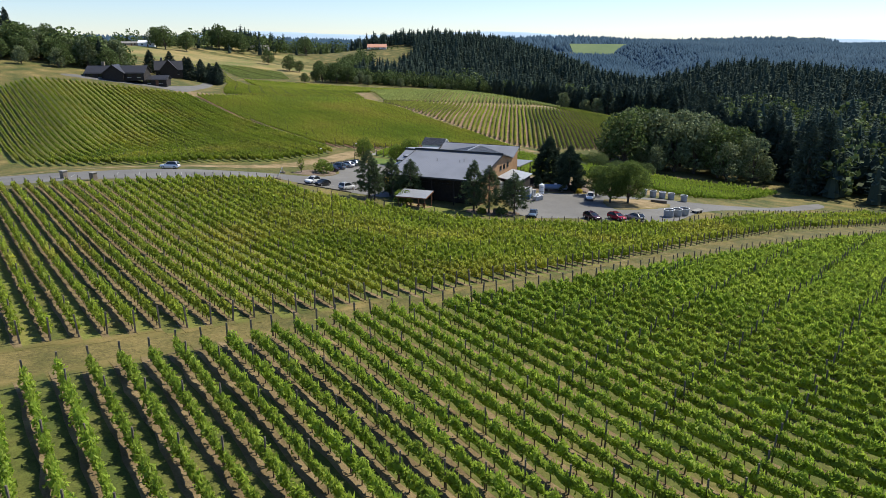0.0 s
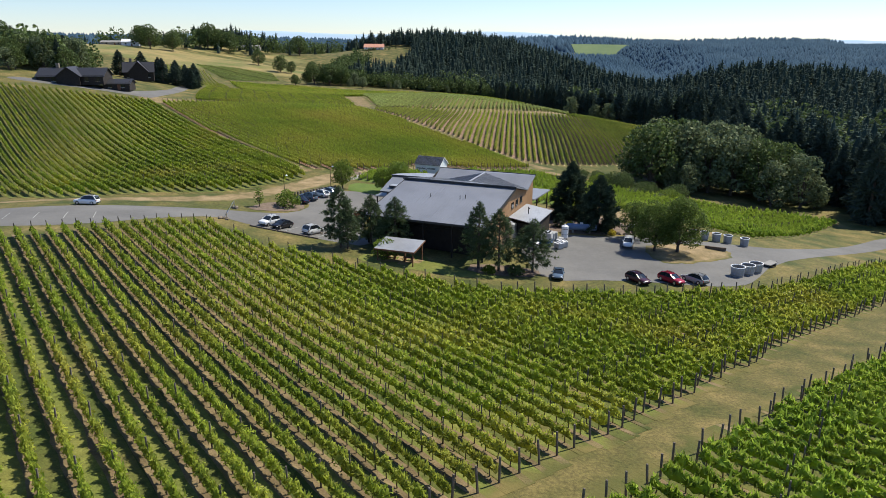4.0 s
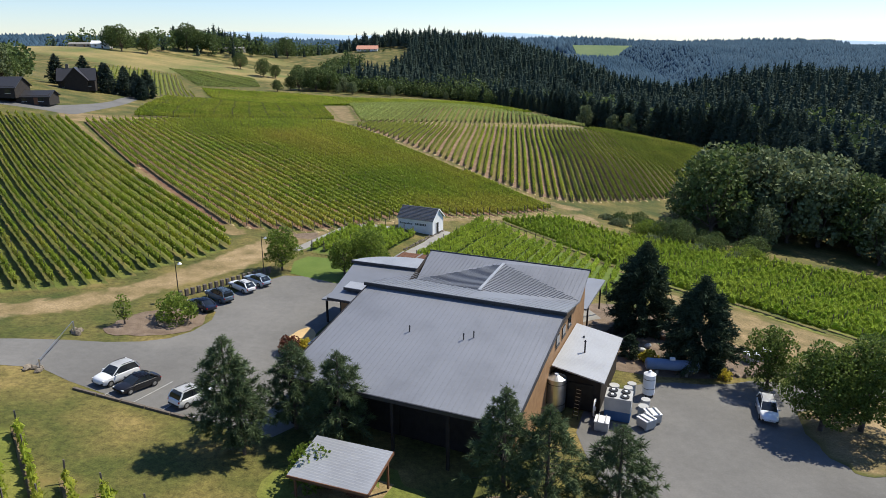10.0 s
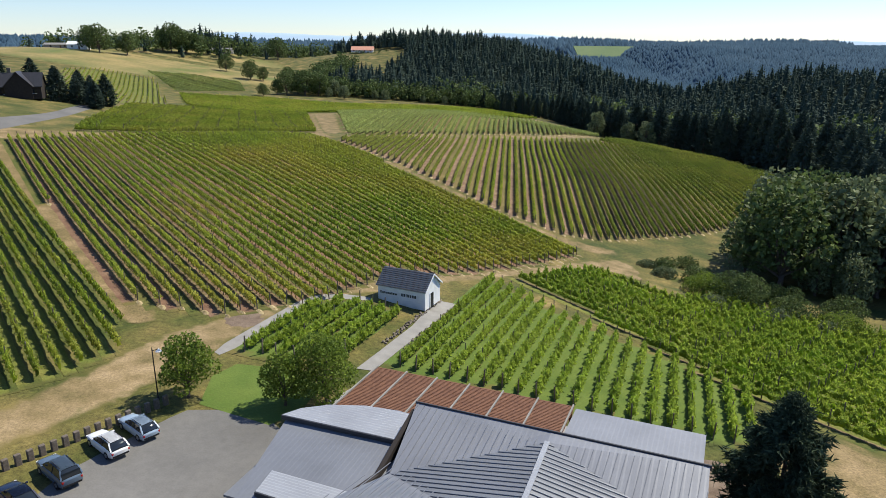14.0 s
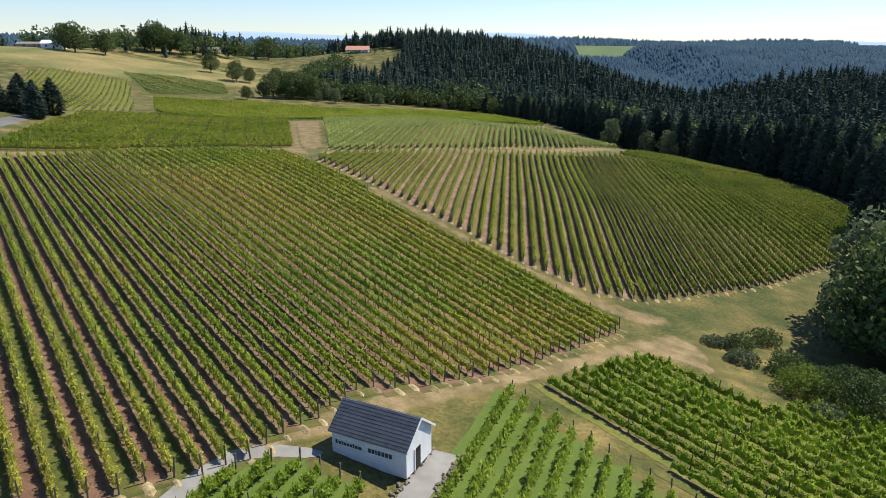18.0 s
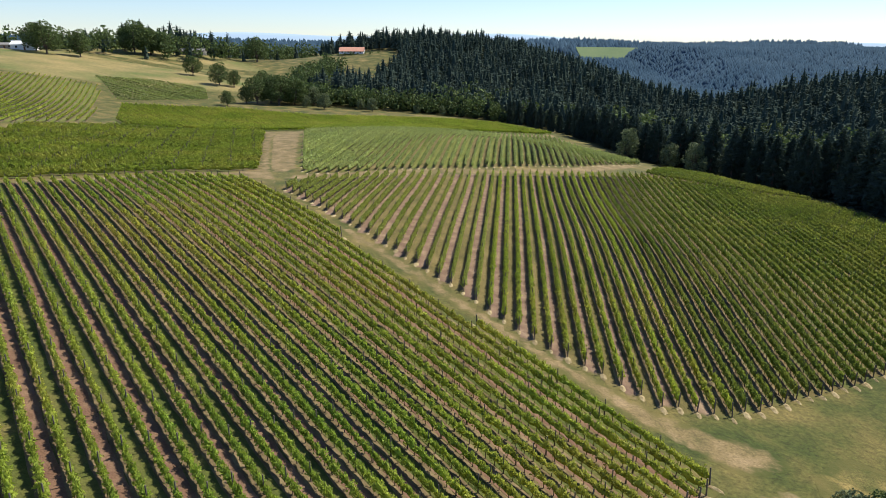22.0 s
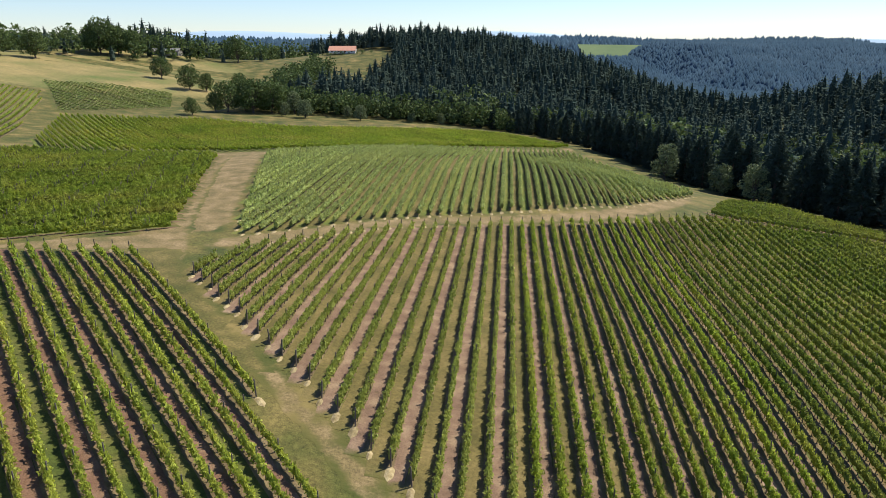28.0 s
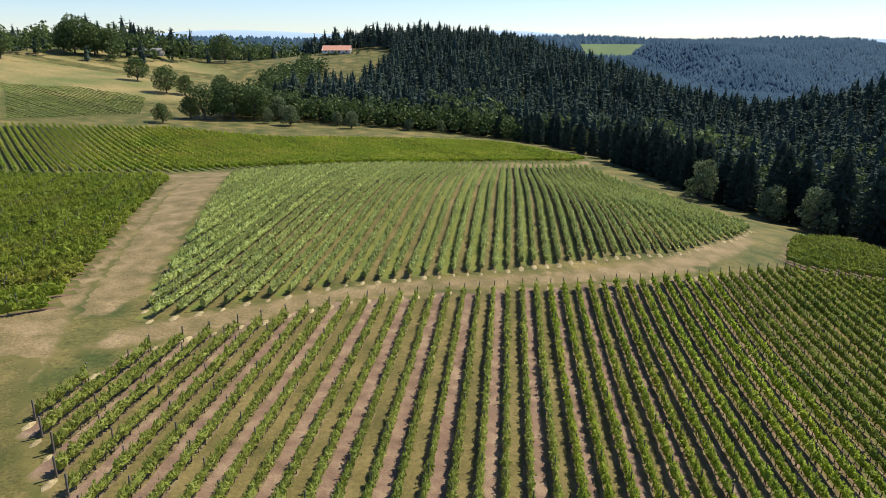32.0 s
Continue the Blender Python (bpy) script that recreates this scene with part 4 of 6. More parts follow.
def pine(height, spread, count, label, mat="pine", clear=0.15, size=0.55, name="tree", category="tree", open_=1.0, limbs=True, tuft=1, thin=0.28):
    """A conifer at the origin with drooping whorls of needle sprays."""
    root = new(name)
    tagged(root, label, category)
    bm = bmesh.new()
    limb(bm, (0, 0, -0.3), (0, 0, height * 0.96), height * 0.022, height * 0.004, 7)
    sprays = []
    whorls = int(10 + height)
    for w in range(whorls):
        q = w / (whorls - 1)
        z = height * (clear + (0.97 - clear) * q)
        reach = spread * (1 - q ** 1.6) ** 0.9 * (0.55 + 0.45 * min(1, q * 5)) + 0.15
        for k in range(6):
            a = w * 1.9 + k * math.tau / 6 + RNG.uniform(-0.35, 0.35)
            L = reach * RNG.uniform(0.65, 1.15)
            tip = (math.cos(a) * L, math.sin(a) * L, z + L * RNG.uniform(-0.22, 0.12))
            if limbs and k % 2 == 0 and q < 0.8:
                limb(bm, (0, 0, z), tip, 0.035, 0.01, 4)
            sprays.append(((0, 0, z), tip, L))
    part("trunk", bm, M["bark"], root)
    idx = RNG.integers(0, len(sprays), max(1, count // tuft))
    a0 = np.array([s[0] for s in sprays])[idx]
    a1 = np.array([s[1] for s in sprays])[idx]
    t = RNG.uniform(0.2, 1.08, len(idx)) ** 0.65
    mid = a0 + (a1 - a0) * t[:, None] + RNG.normal(0, 0.10 * open_, (len(idx), 3)) * spread * 0.45
    c = np.repeat(mid, tuft, 0)
    count = len(c)
    out = np.repeat(a1 - a0, tuft, 0)
    out = out / (np.linalg.norm(out, axis=1)[:, None] + 1e-6) + RNG.normal(0, 0.75, (count, 3))
    out /= np.linalg.norm(out, axis=1)[:, None]
    side = np.cross(out, RNG.normal(0, 1, (count, 3)))
    side /= np.linalg.norm(side, axis=1)[:, None]
    reach = np.repeat(np.array([q[2] for q in sprays])[idx], tuft)
    s = (size * RNG.uniform(0.6, 1.4, count) * np.clip(0.25 + reach / (0.6 * spread), 0.3, 1))[:, None]
    c = c + out * s * 0.4
    v = np.stack([c - out * s * 0.5 + side * s * thin, c - out * s * 0.5 - side * s * thin, c + out * s * 0.7], 1).reshape(-1, 3)
    crown = new("crown", mesh_np("crown", v, [np.arange(count)[:, None] * 3 + np.arange(3)[None]], M[mat]))
    crown.parent = root
    return root


def plant(ob, x, y, turn=0.0, scale=1.0, label=""):
    """Sets a finished tree on the land."""
    ob.matrix_world = pose(x, y, gz(x, y), 0, 0, turn) @ Matrix.Scale(scale, 4)
    if label:
        tagged(ob, label)
    return ob


def copy_tree(ob, x, y, turn, scale):
    c = copy_thing(ob, pose(x, y, gz(x, y) - 0.1, 0, 0, turn))
    c.scale = (scale * RNG.uniform(0.85, 1.15), scale * RNG.uniform(0.85, 1.15), scale)
    return c


for x, y, h, w, n in ((-14.0, 126.9, 9.2, 2.9, 17000), (-12.9, 126.3, 6.6, 1.9, 7000), (-10.0, 130.6, 7.6, 2.9, 15000), (-6.2, 128.6, 8.0, 2.9, 16000), (5.6, 121.2, 9.5, 2.6, 15000), (8.3, 120.3, 8.8, 2.8, 15000), (12.9, 120.2, 7.6, 3.0, 14000)):
    plant(pine(h, w, n, "dark green pine beside the winery", clear=0.2, size=0.42, tuft=14, thin=0.075, open_=1.0), x, y, x * 40)
for x, y, h, w in ((24.2, 154.8, 10.5, 3.6), (27.2, 145.2, 9.6, 3.4)):
    plant(pine(h, w * 1.16, 44000, "dense dark conifer beside the yard", mat="dark_fir", clear=0.02, size=0.4, open_=1.1, tuft=3, thin=0.17), x, y, x * 40)
for x, y, h, w, n, mt, lb in ((32.2, 140.6, 6.8, 2.5, 6000, "ash", "slender green tree by the yard"), (33.4, 133.4, 8.0, 3.5, 13000, "ash", "spreading green tree on the island"), (37.0, 133.6, 9.2, 4.1, 17000, "ash", "spreading green tree on the island"), (-19.6, 168.6, 6.2, 2.5, 5200, "maple", "young green tree by the car park"), (-11.4, 168.4, 5.4, 2.0, 3600, "maple", "young green tree on the lawn"), (-8.0, 169.2, 6.6, 3.3, 7600, "maple", "spreading green tree by the terrace"), (-31.0, 147.7, 3.6, 0.95, 360, "maple", "thin sapling on a grass verge")):
    plant(broadleaf(h, w, mt, n, 0.21, lb, stem=0.14, lobes=26), x, y, x * 30)
for x, y, h, w, n, mt, lb in ((-26.6, 150.0, 2.9, 2.4, 2200, "maple", "low green shrub in a mulch bed"), (-7.4, 123.6, 2.9, 2.0, 1500, "maple", "bright green shrub beside the pavilion"), (-13.5, 144.4, 1.9, 1.3, 900, "red_leaf", "red-leaved shrub by the entrance"), (-12.2, 145.4, 1.2, 0.9, 500, "yellow_leaf", "yellow shrub by the entrance"), (22.5, 145.8, 1.3, 1.1, 700, "yellow_leaf", "yellow flowering shrub by the yard"), (29.0, 142.6, 0.9, 0.8, 300, "yellow_leaf", "low yellow shrub by the yard wall"), (10.5, 118.6, 1.4, 1.2, 800, "oak", "low shrub under the pines"), (6.9, 118.9, 1.1, 1.0, 600, "maple", "low shrub under the pines"), (49, 217, 4.6, 5.3, 8640, "oak", "broad bush in rough grass"), (45.6, 226, 2.6, 3.1, 3360, "oak", "dark green bush in rough grass"), (55, 212, 3.0, 4.1, 3840, "oak", "low bush in rough grass"), (42.0, 232, 2.0, 2.6, 2160, "oak", "dark green bush in rough grass"), (60, 207, 2.8, 3.6, 2880, "maple", "light green bush in rough grass"), (52, 224, 2.2, 3.1, 2880, "oak", "low bush in rough grass"), (57, 220, 2.6, 3.6, 3360, "oak", "dark green bush in rough grass"), (47, 236, 1.8, 2.4, 1680, "oak", "low bush in rough grass"), (64, 214, 3.2, 3.8, 3360, "oak", "broad bush in rough grass"), (44.5, 220, 3.2, 3.6, 4200, "maple", "bright green willow bush in rough grass"), (40.5, 228, 1.3, 2.4, 2000, "silver", "grey-green bramble patch in rough grass"), (43.5, 214, 1.2, 2.6, 2000, "silver", "grey-green bramble patch in rough grass"), (50.5, 209, 1.3, 2.8, 2200, "silver", "grey-green bramble patch in rough grass"), (38.8, 233, 1.0, 1.8, 1200, "silver", "low bramble in rough grass"), (57, 206, 1.2, 2.6, 2000, "silver", "grey-green bramble patch in rough grass")):
    plant(broadleaf(h, w, mt, n, 0.24, lb, "shrub", stem=0.06, lobes=14, trunk_r=0.02, name="shrub"), x, y, x * 30)

plant(pine(2.5, 1.15, 5200, "dark conical dwarf conifer beside the lean-to", mat="dark_fir", clear=0.02, size=0.24, open_=0.8, tuft=3, thin=0.2, name="shrub", category="shrub", limbs=False), 20.9, 147.0, 20)

# golden rough grass by the wood
drape("rough_grass", [(33, 216), (38, 210), (48, 205), (62, 203), (66, 215), (55, 232), (44, 242), (37, 238), (36, 228)], 0.06, M["golden"], "golden uncut rough grass beside the wood", "grass", rag=0.6, fade=3.0, step=1.3)

# templates for the woods: each is built once and copied
oaks = [broadleaf(14, 6.2, "oak", 3200, 0.62, "dark green oak with a rounded crown in grass", lobes=24, stem=0.1) for _ in range(2)]
silver = [broadleaf(13, 5.2, "silver", 2800, 0.6, "grey-green broad-leaved tree at the wood edge", lobes=22, stem=0.08) for _ in range(2)]
bright = [broadleaf(12, 4.4, "silver", 2000, 0.55, "light green broad-leaved tree at the wood edge", lobes=18, stem=0.08)]
firs = [pine(22, 4.4, 3000, "tall dark fir at the forest edge", mat="conifer", clear=0.03, size=1.25, limbs=False, thin=0.22) for _ in range(3)]
for i, (x, y, ob, s) in enumerate(((61, 229, oaks[0], 1.38), (72, 232, silver[0], 1.6), (-161, 650, oaks[1], 1.0), (84, 226, silver[1], 1.45), (80, 462, bright[0], 1.1), (96, 232, firs[0], 0.9), (105, 240, firs[1], 0.9), (100, 300, firs[2], 0.95))):
    ob.matrix_world = pose(x, y, gz(x, y) - 0.1, 0, 0, 37 * i)
    ob.scale = (s, s, s)
for x, y, k, s in ((66, 238, 0, 1.45), (90, 221, 0, 1.3), (97, 222, 0, 1.25), (74, 243, 1, 1.5), (-136, 625, 0, 1.05), (-128, 629, 1, 0.8), (-148, 766, 0, 1.45), (-224, 712, 0, 1.75), (-214, 716, 1, 1.5), (-205, 720, 0, 1.3), (-233, 716, 1, 1.3), (-112, 640, 1, 0.9), (-98, 672, 0, 0.6), (-250, 640, 0, 1.5), (-262, 650, 1, 1.4), (-236, 655, 0, 1.3), (-97, 563, 0, 1.1), (-86, 567, 1, 1.25), (-78, 571, 0, 1.1), (-107, 543, 1, 0.6), (-92, 574, 1, 1.2), (-102, 560, 0, 0.7), (-165, 300, 0, 0.8), (-176, 296, 1, 0.75), (-146, 318, 0, 0.9), (-186, 305, 1, 0.85), (-200, 320, 0, 1.0), (-158, 294, 1, 0.7), (-215, 300, 0, 0.9), (-172, 310, 0, 0.9), (-226, 312, 1, 1.0), (-192, 296, 1, 0.8), (-151, 306, 1, 0.7), (-160, 316, 0, 0.85), (-182, 292, 0, 0.6), (-206, 306, 1, 0.8)):
    copy_tree(oaks[k], x, y, x * 7, s)
for x, y, k, s in ((68, 246, 0, 1.5), (78, 228, 1, 1.35), (70, 222, 0, 0.75), (88, 234, 1, 1.6), (58, 236, 1, 0.9), (84, 240, 1, 1.6), (77, 236, 0, 1.6), (92, 228, 1, 1.3), (63, 560, 0, 0.9), (-60, 560, 1, 0.7), (-41, 568, 0, 0.5), (-34, 560, 1, 0.6), (-10, 566, 0, 0.4), (-68, 575, 0, 0.9), (4, 567, 1, 0.45), (90, 440, 0, 0.8), (-190, 292, 1, 0.7), (-170, 285, 0, 0.6), (-205, 296, 1, 0.8)):
    copy_tree(silver[k], x, y, x * 7, s)
for x, y, s in ((95, 428, 1.0), (66, 226, 0.8), (98, 214, 1.3), (90, 214, 1.1), (74, 237, 1.4), (86, 470, 0.8), (110, 236, 0.9), (102, 214, 0.8), (-70, 563, 0.6), (-158, 290, 0.7)):
    copy_tree(bright[0], x, y, x * 7, s)
EDGE = [(100, 195), (108, 215), (100, 240), (85, 252), (100, 292), (116, 330), (118, 380), (100, 425), (86, 450), (76, 490), (66, 535), (45, 558), (0, 572), (-60, 582), (-84, 600)]
for i, ((x1, y1), (x2, y2)) in enumerate(zip(EDGE, EDGE[1:])):
    k = max(1, int(math.hypot(x2 - x1, y2 - y1) / 6))
    for j in range(k):
        for row in range(2):
            q = (j + RNG.random()) / k
            x, y = x1 + (x2 - x1) * q + 4 + row * 5 + RNG.uniform(0, 4), y1 + (y2 - y1) * q + (4 + row * 5 if y1 > 500 else 0)
            copy_tree(firs[(i + j + row) % 3], x, y, RNG.uniform(0, 360), RNG.uniform(0.75, 1.1) * (0.6 if y1 > 530 else 0.8 if y1 > 440 else 1))
for x, y, s in ((-112, 346, 0.4), (-116, 362, 0.5), (-138, 357, 0.55), (-146, 352, 0.5), (-121, 352, 0.42), (-126, 350, 0.5), (-118, 356, 0.45), (-130, 356, 0.5), (-115, 351, 0.4), (-135, 349, 0.36), (-123, 358, 0.5), (-158, 330, 0.6), (-182, 335, 0.62), (-205, 330, 0.6)):
    c = copy_tree(firs[0], x, y, x * 9, s)
    c.scale = (s * 1.6, s * 1.6, s * 1.05)
for x, y in scatter([(-190, 292), (-146, 297), (-140, 306), (-150, 328), (-205, 330)], 8.5):
    copy_tree((oaks + silver)[RNG.integers(4)], x, y, RNG.uniform(0, 360), RNG.uniform(0.75, 1.15))
for x, y, s in ((-196, 322, 0.95), (-203, 316, 0.8), (-152, 312, 0.65), (-147, 304, 0.6)):
    copy_tree(firs[1], x, y, x * 9, s)


def fir_far(height, spread, count=44):
    """A light fir: a full core and ragged sprays in drooping tiers."""
    k = 7
    turn = RNG.uniform(0.78, 1.05, k)
    v = [(0, 0, height * 0.95)] + [(math.cos(math.tau * j / k) * spread * 0.4 * turn[j], math.sin(math.tau * j / k) * spread * 0.4 * turn[j], height * 0.45) for j in range(k)] + [(math.cos(math.tau * j / k) * spread * 0.6 * turn[j], math.sin(math.tau * j / k) * spread * 0.6 * turn[j], height * 0.04) for j in range(k)]
    f = [(0, 1 + j, 1 + (j + 1) % k) for j in range(k)]
    for j in range(k):
        q, r = 1 + j, 1 + (j + 1) % k
        f += [(q, q + k, r + k), (q, r + k, r)]
    q = RNG.uniform(0, 1.0, count) ** 0.8
    a = RNG.uniform(0, math.tau, count)
    r = (spread * (1 - q ** 1.7) ** 0.8 + 0.4) * RNG.uniform(0.7, 1.2, count)
    out = np.column_stack([np.cos(a), np.sin(a), RNG.uniform(-0.55, 0.05, count)])
    side = np.column_stack([-np.sin(a), np.cos(a), RNG.normal(0, 0.3, count)])
    root = np.column_stack([np.cos(a) * r * 0.4, np.sin(a) * r * 0.4, height * (0.03 + 0.93 * q) + 0.3 * r])
    w = (0.05 * spread + 0.3 * r)[:, None]
    tri = np.stack([root + side * w * 0.6, root - side * w * 0.6, root + out * r[:, None] * 0.62], 1).reshape(-1, 3)
    return np.concatenate([np.array(v), tri]), np.concatenate([np.array(f), len(v) + np.arange(count)[:, None] * 3 + np.arange(3)[None]])


def crown_far(height, spread):
    """A light broad-leaved crown: leaves in lobes, sized for a distance."""
    c = [(math.cos(i * 2.4) * spread * 0.5, math.sin(i * 2.4) * spread * 0.5, height * (0.25 + 0.07 * i)) for i in range(9)]
    return leaf_cloud(c, [spread * 0.48] * 9, 190, 1.5)


def woods(name, points, templates, mats, label, scale=(0.75, 1.2)):
    vs, fs, total = [], [], 0
    for x, y in points:
        v, f = templates[RNG.integers(len(templates))]
        s, a = RNG.uniform(*scale), RNG.uniform(0, math.tau)
        w = v.copy()
        w[:, 0], w[:, 1] = (v[:, 0] * math.cos(a) - v[:, 1] * math.sin(a)) * s, (v[:, 0] * math.sin(a) + v[:, 1] * math.cos(a)) * s
        w[:, 2] *= s * RNG.uniform(0.9, 1.1)
        vs.append(w + np.array([x, y, gz(x, y)])), fs.append(f + total)
        total += len(v)
    ob = new(name, mesh_np(name, np.concatenate(vs), [np.concatenate(fs)], mats))
    return tagged(ob, label, "forest", kind="stuff")


fir_set = [fir_far(RNG.uniform(14.5, 21), RNG.uniform(5.0, 6.6)) for _ in range(10)]
crown_set = [crown_far(RNG.uniform(11, 15), RNG.uniform(4, 6)) for _ in range(4)]
woods("forest", scatter([(112, 190), (112, 250), (118, 300), (130, 380), (112, 425), (96, 455), (88, 490), (78, 540), (50, 575), (0, 585), (-60, 595), (-85, 615), (-45, 690), (-30, 760), (-40, 825), (-110, 850), (-130, 1000), (140, 1050), (420, 1000), (520, 800), (560, 400), (420, 150), (200, 120)], 6.9), fir_set, M["conifer"], "dense dark conifer forest on a hillside", (0.6, 0.98))
HILL_TOP = [(-340, 690), (-240, 672), (-170, 720), (-130, 790), (-115, 1000), (-420, 980)]
woods("hill_trees", scatter(HILL_TOP, 24), fir_set, M["conifer"], "line of dark conifers on a hill top", (0.45, 0.8))
woods("hill_belt", scatter([(-262, 762), (-236, 752), (-172, 764), (-168, 778), (-240, 780)], 6.5), fir_set, M["conifer"], "tall dark conifer belt on the meadow crest", (0.85, 1.2))
woods("hill_belt", scatter([(-420, 770), (-275, 740), (-262, 770), (-420, 800)], 9), fir_set, M["conifer"], "dark conifer belt on the meadow crest", (0.6, 0.9))
woods("hill_trees", scatter(HILL_TOP, 17), crown_set, M["oak"], "dark broad-leaved trees on a hill top", (0.8, 1.4))
woods("hedgerow_trees", scatter([(-100, 585), (-84, 575), (-50, 573), (0, 567), (45, 562), (40, 575), (-60, 590), (-78, 660), (-70, 720), (-86, 740), (-100, 690), (-90, 640)], 5), crown_set, M["oak"], "broad-leaved trees along the meadow edge", (0.5, 1.0))
woods("forest_broadleaves", scatter([(112, 190), (112, 250), (118, 300), (130, 380), (112, 425), (96, 455), (88, 490), (78, 540), (50, 575), (0, 585), (0, 640), (140, 600), (220, 400), (200, 120)], 15), crown_set, M["oak"], "broad-leaved trees mixed into the forest edge", (0.8, 1.35))
woods("farm_trees", scatter([(-240, 296), (-150, 300), (-150, 340), (-200, 420), (-320, 480), (-360, 330)], 9), crown_set, M["oak"], "broad-leaved trees behind the farm house", (0.7, 1.2))


# ---- distance ----
def ridge(name, x0, x1, y, depth, top, foot, mat, label, trees=0, tree_h=22):
    """A far wooded ridge: a rounded bank with a jagged tree top."""
    n = 60
    xs = np.linspace(x0, x1, n)
    v = []
    for j, (q, h) in enumerate(((0.0, 0.0), (0.3, 0.45), (0.7, 0.9), (1.0, 1.0), (1.6, 0.6))):
        for i, x in enumerate(xs):
            t = top(x)
            v.append((x, y + depth * q, foot + (t - foot) * h + RNG.normal(0, 0.8)))
    i = (np.arange(4)[:, None] * n + np.arange(n - 1)[None]).ravel()
    ob = new(name, mesh_np(name, np.array(v), [np.column_stack([i, i + 1, i + 1 + n, i + n])], M[mat], smooth=True))
    tagged(ob, label, "hill", kind="structure")
    if trees:
        qs, hs = np.array([0, 0.3, 0.7, 1.0, 1.6]), np.array([0, 0.45, 0.9, 1.0, 0.6])
        px, q = RNG.uniform(x0, x1, trees), RNG.uniform(0, 1.1, trees)
        crest = np.array([top(x) for x in px])
        tips(px, y + depth * q, foot + (crest - foot) * np.interp(q, qs, hs), tree_h, mat)


def tips(px, py, pz, tree_h, mat):
    """Far conifers as slim jagged tips, joined."""
    n = len(px)
    h = tree_h * RNG.uniform(0.6, 1.2, n)
    a = RNG.uniform(0, 1, n)[:, None] + np.arange(4)[None] * math.tau / 4
    r = (h * RNG.uniform(0.55, 0.85, n))[:, None]
    base = np.stack([px[:, None] + np.cos(a) * r, py[:, None] + np.sin(a) * r, np.repeat((pz - 2)[:, None], 4, 1)], 2)
    v = np.concatenate([np.stack([px, py, pz + h], 1)[:, None], base], 1).reshape(-1, 3)
    f = np.array([(0, 1 + k, 1 + (k + 1) % 4) for k in range(4)])
    f = (np.arange(n)[:, None, None] * 5 + f[None]).reshape(-1, 3)
    tagged(new("distant_woods", mesh_np("distant_woods", v, [f], M[mat], smooth=True)), "distant conifer woods tinted with blue haze", "forest", kind="stuff")


def ease(x, a, b):
    t = min(1.0, max(0.0, (x - a) / (b - a)))
    return t * t * (3 - 2 * t)


# The wooded ridges carry their haze as a blue tint in the material.
ridge("hill_east", 300, 2800, 1250, 1000, lambda x: -80 + (113 + 4 * math.sin(x / 210.0 + 0.5) + 2 * math.sin(x / 77.0) - 12 * ease(x, 900, 1300)) * ease(x, 440, 640), -80, "hazed_wood", "far wooded hill", 46000, 9)
ridge("hill_centre", -900, 1500, 2500, 300, lambda x: 24 + 5 * math.sin(x / 160.0) + 12 * math.exp(-((x - 540) / 220) ** 2), -40, "hazed_wood", "far wooded skyline", 4000)
ridge("hill_west", -2600, -500, 1500, 400, lambda x: 36 + 6 * math.sin(x / 260.0), -20, "hazed_wood", "far wooded skyline", 5000, 13)
# Mountain haze comes from the pale blue of the material.
ridge("mountains", -3600, 3400, 3300, 400, lambda x: 52 + 26 * math.sin(x / 640.0 + 2.2) + 16 * math.sin(x / 240.0), -50, "far_hill", "far mountains tinted pale blue with haze")
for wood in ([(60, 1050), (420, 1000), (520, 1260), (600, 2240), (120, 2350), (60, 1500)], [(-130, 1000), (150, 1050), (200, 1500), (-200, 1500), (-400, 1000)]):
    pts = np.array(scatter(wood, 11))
    tips(pts[:, 0], pts[:, 1], land(pts[:, 0], pts[:, 1]) + 7, 10, "hazed_wood")
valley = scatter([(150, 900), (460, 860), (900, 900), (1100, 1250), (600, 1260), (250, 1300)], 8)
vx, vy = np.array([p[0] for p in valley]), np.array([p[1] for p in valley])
tips(vx, vy, land(vx, vy) + 6, 11, "hazed_wood")
# Added sheets in the hazed colour hide pale ground between the far trees.
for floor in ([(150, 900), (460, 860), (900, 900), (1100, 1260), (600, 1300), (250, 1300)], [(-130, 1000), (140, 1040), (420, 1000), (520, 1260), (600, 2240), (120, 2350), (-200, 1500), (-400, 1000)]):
    drape("forest_floor", floor, 9.0, M["hazed_wood"], "haze-tinted sheet closing gaps below distant conifer woods", "forest floor", step=40, rounds=0)
bm = bmesh.new()
slab([(430, 2250, -34), (620, 2250, -30), (650, 2480, 22), (440, 2480, 24)], 2, bm)
tagged(new("far_field", bm_mesh("far_field", bm, M["far_field"])), "pale green far field on a hill", "field", kind="structure")


# ---- the winery ----
WINERY = pose(4.1, 124.7, 0, 0, 0, ROOF_DEG)
FLOOR = 4.6


def poly_wall(pts, off, bm=None):
    """An upright panel: corners and the vector of its thickness."""
    bm = bm or bmesh.new()
    a = [bm.verts.new(p) for p in pts]
    b = [bm.verts.new(Vector(p) + Vector(off)) for p in pts]
    bm.faces.new(a)
    bm.faces.new(b[::-1])
    for i in range(len(a)):
        bm.faces.new((a[i], b[i], b[(i + 1) % len(a)], a[(i + 1) % len(a)]))
    return bm


def sheet(pts, thick=0.16):
    return slab(pts, thick)


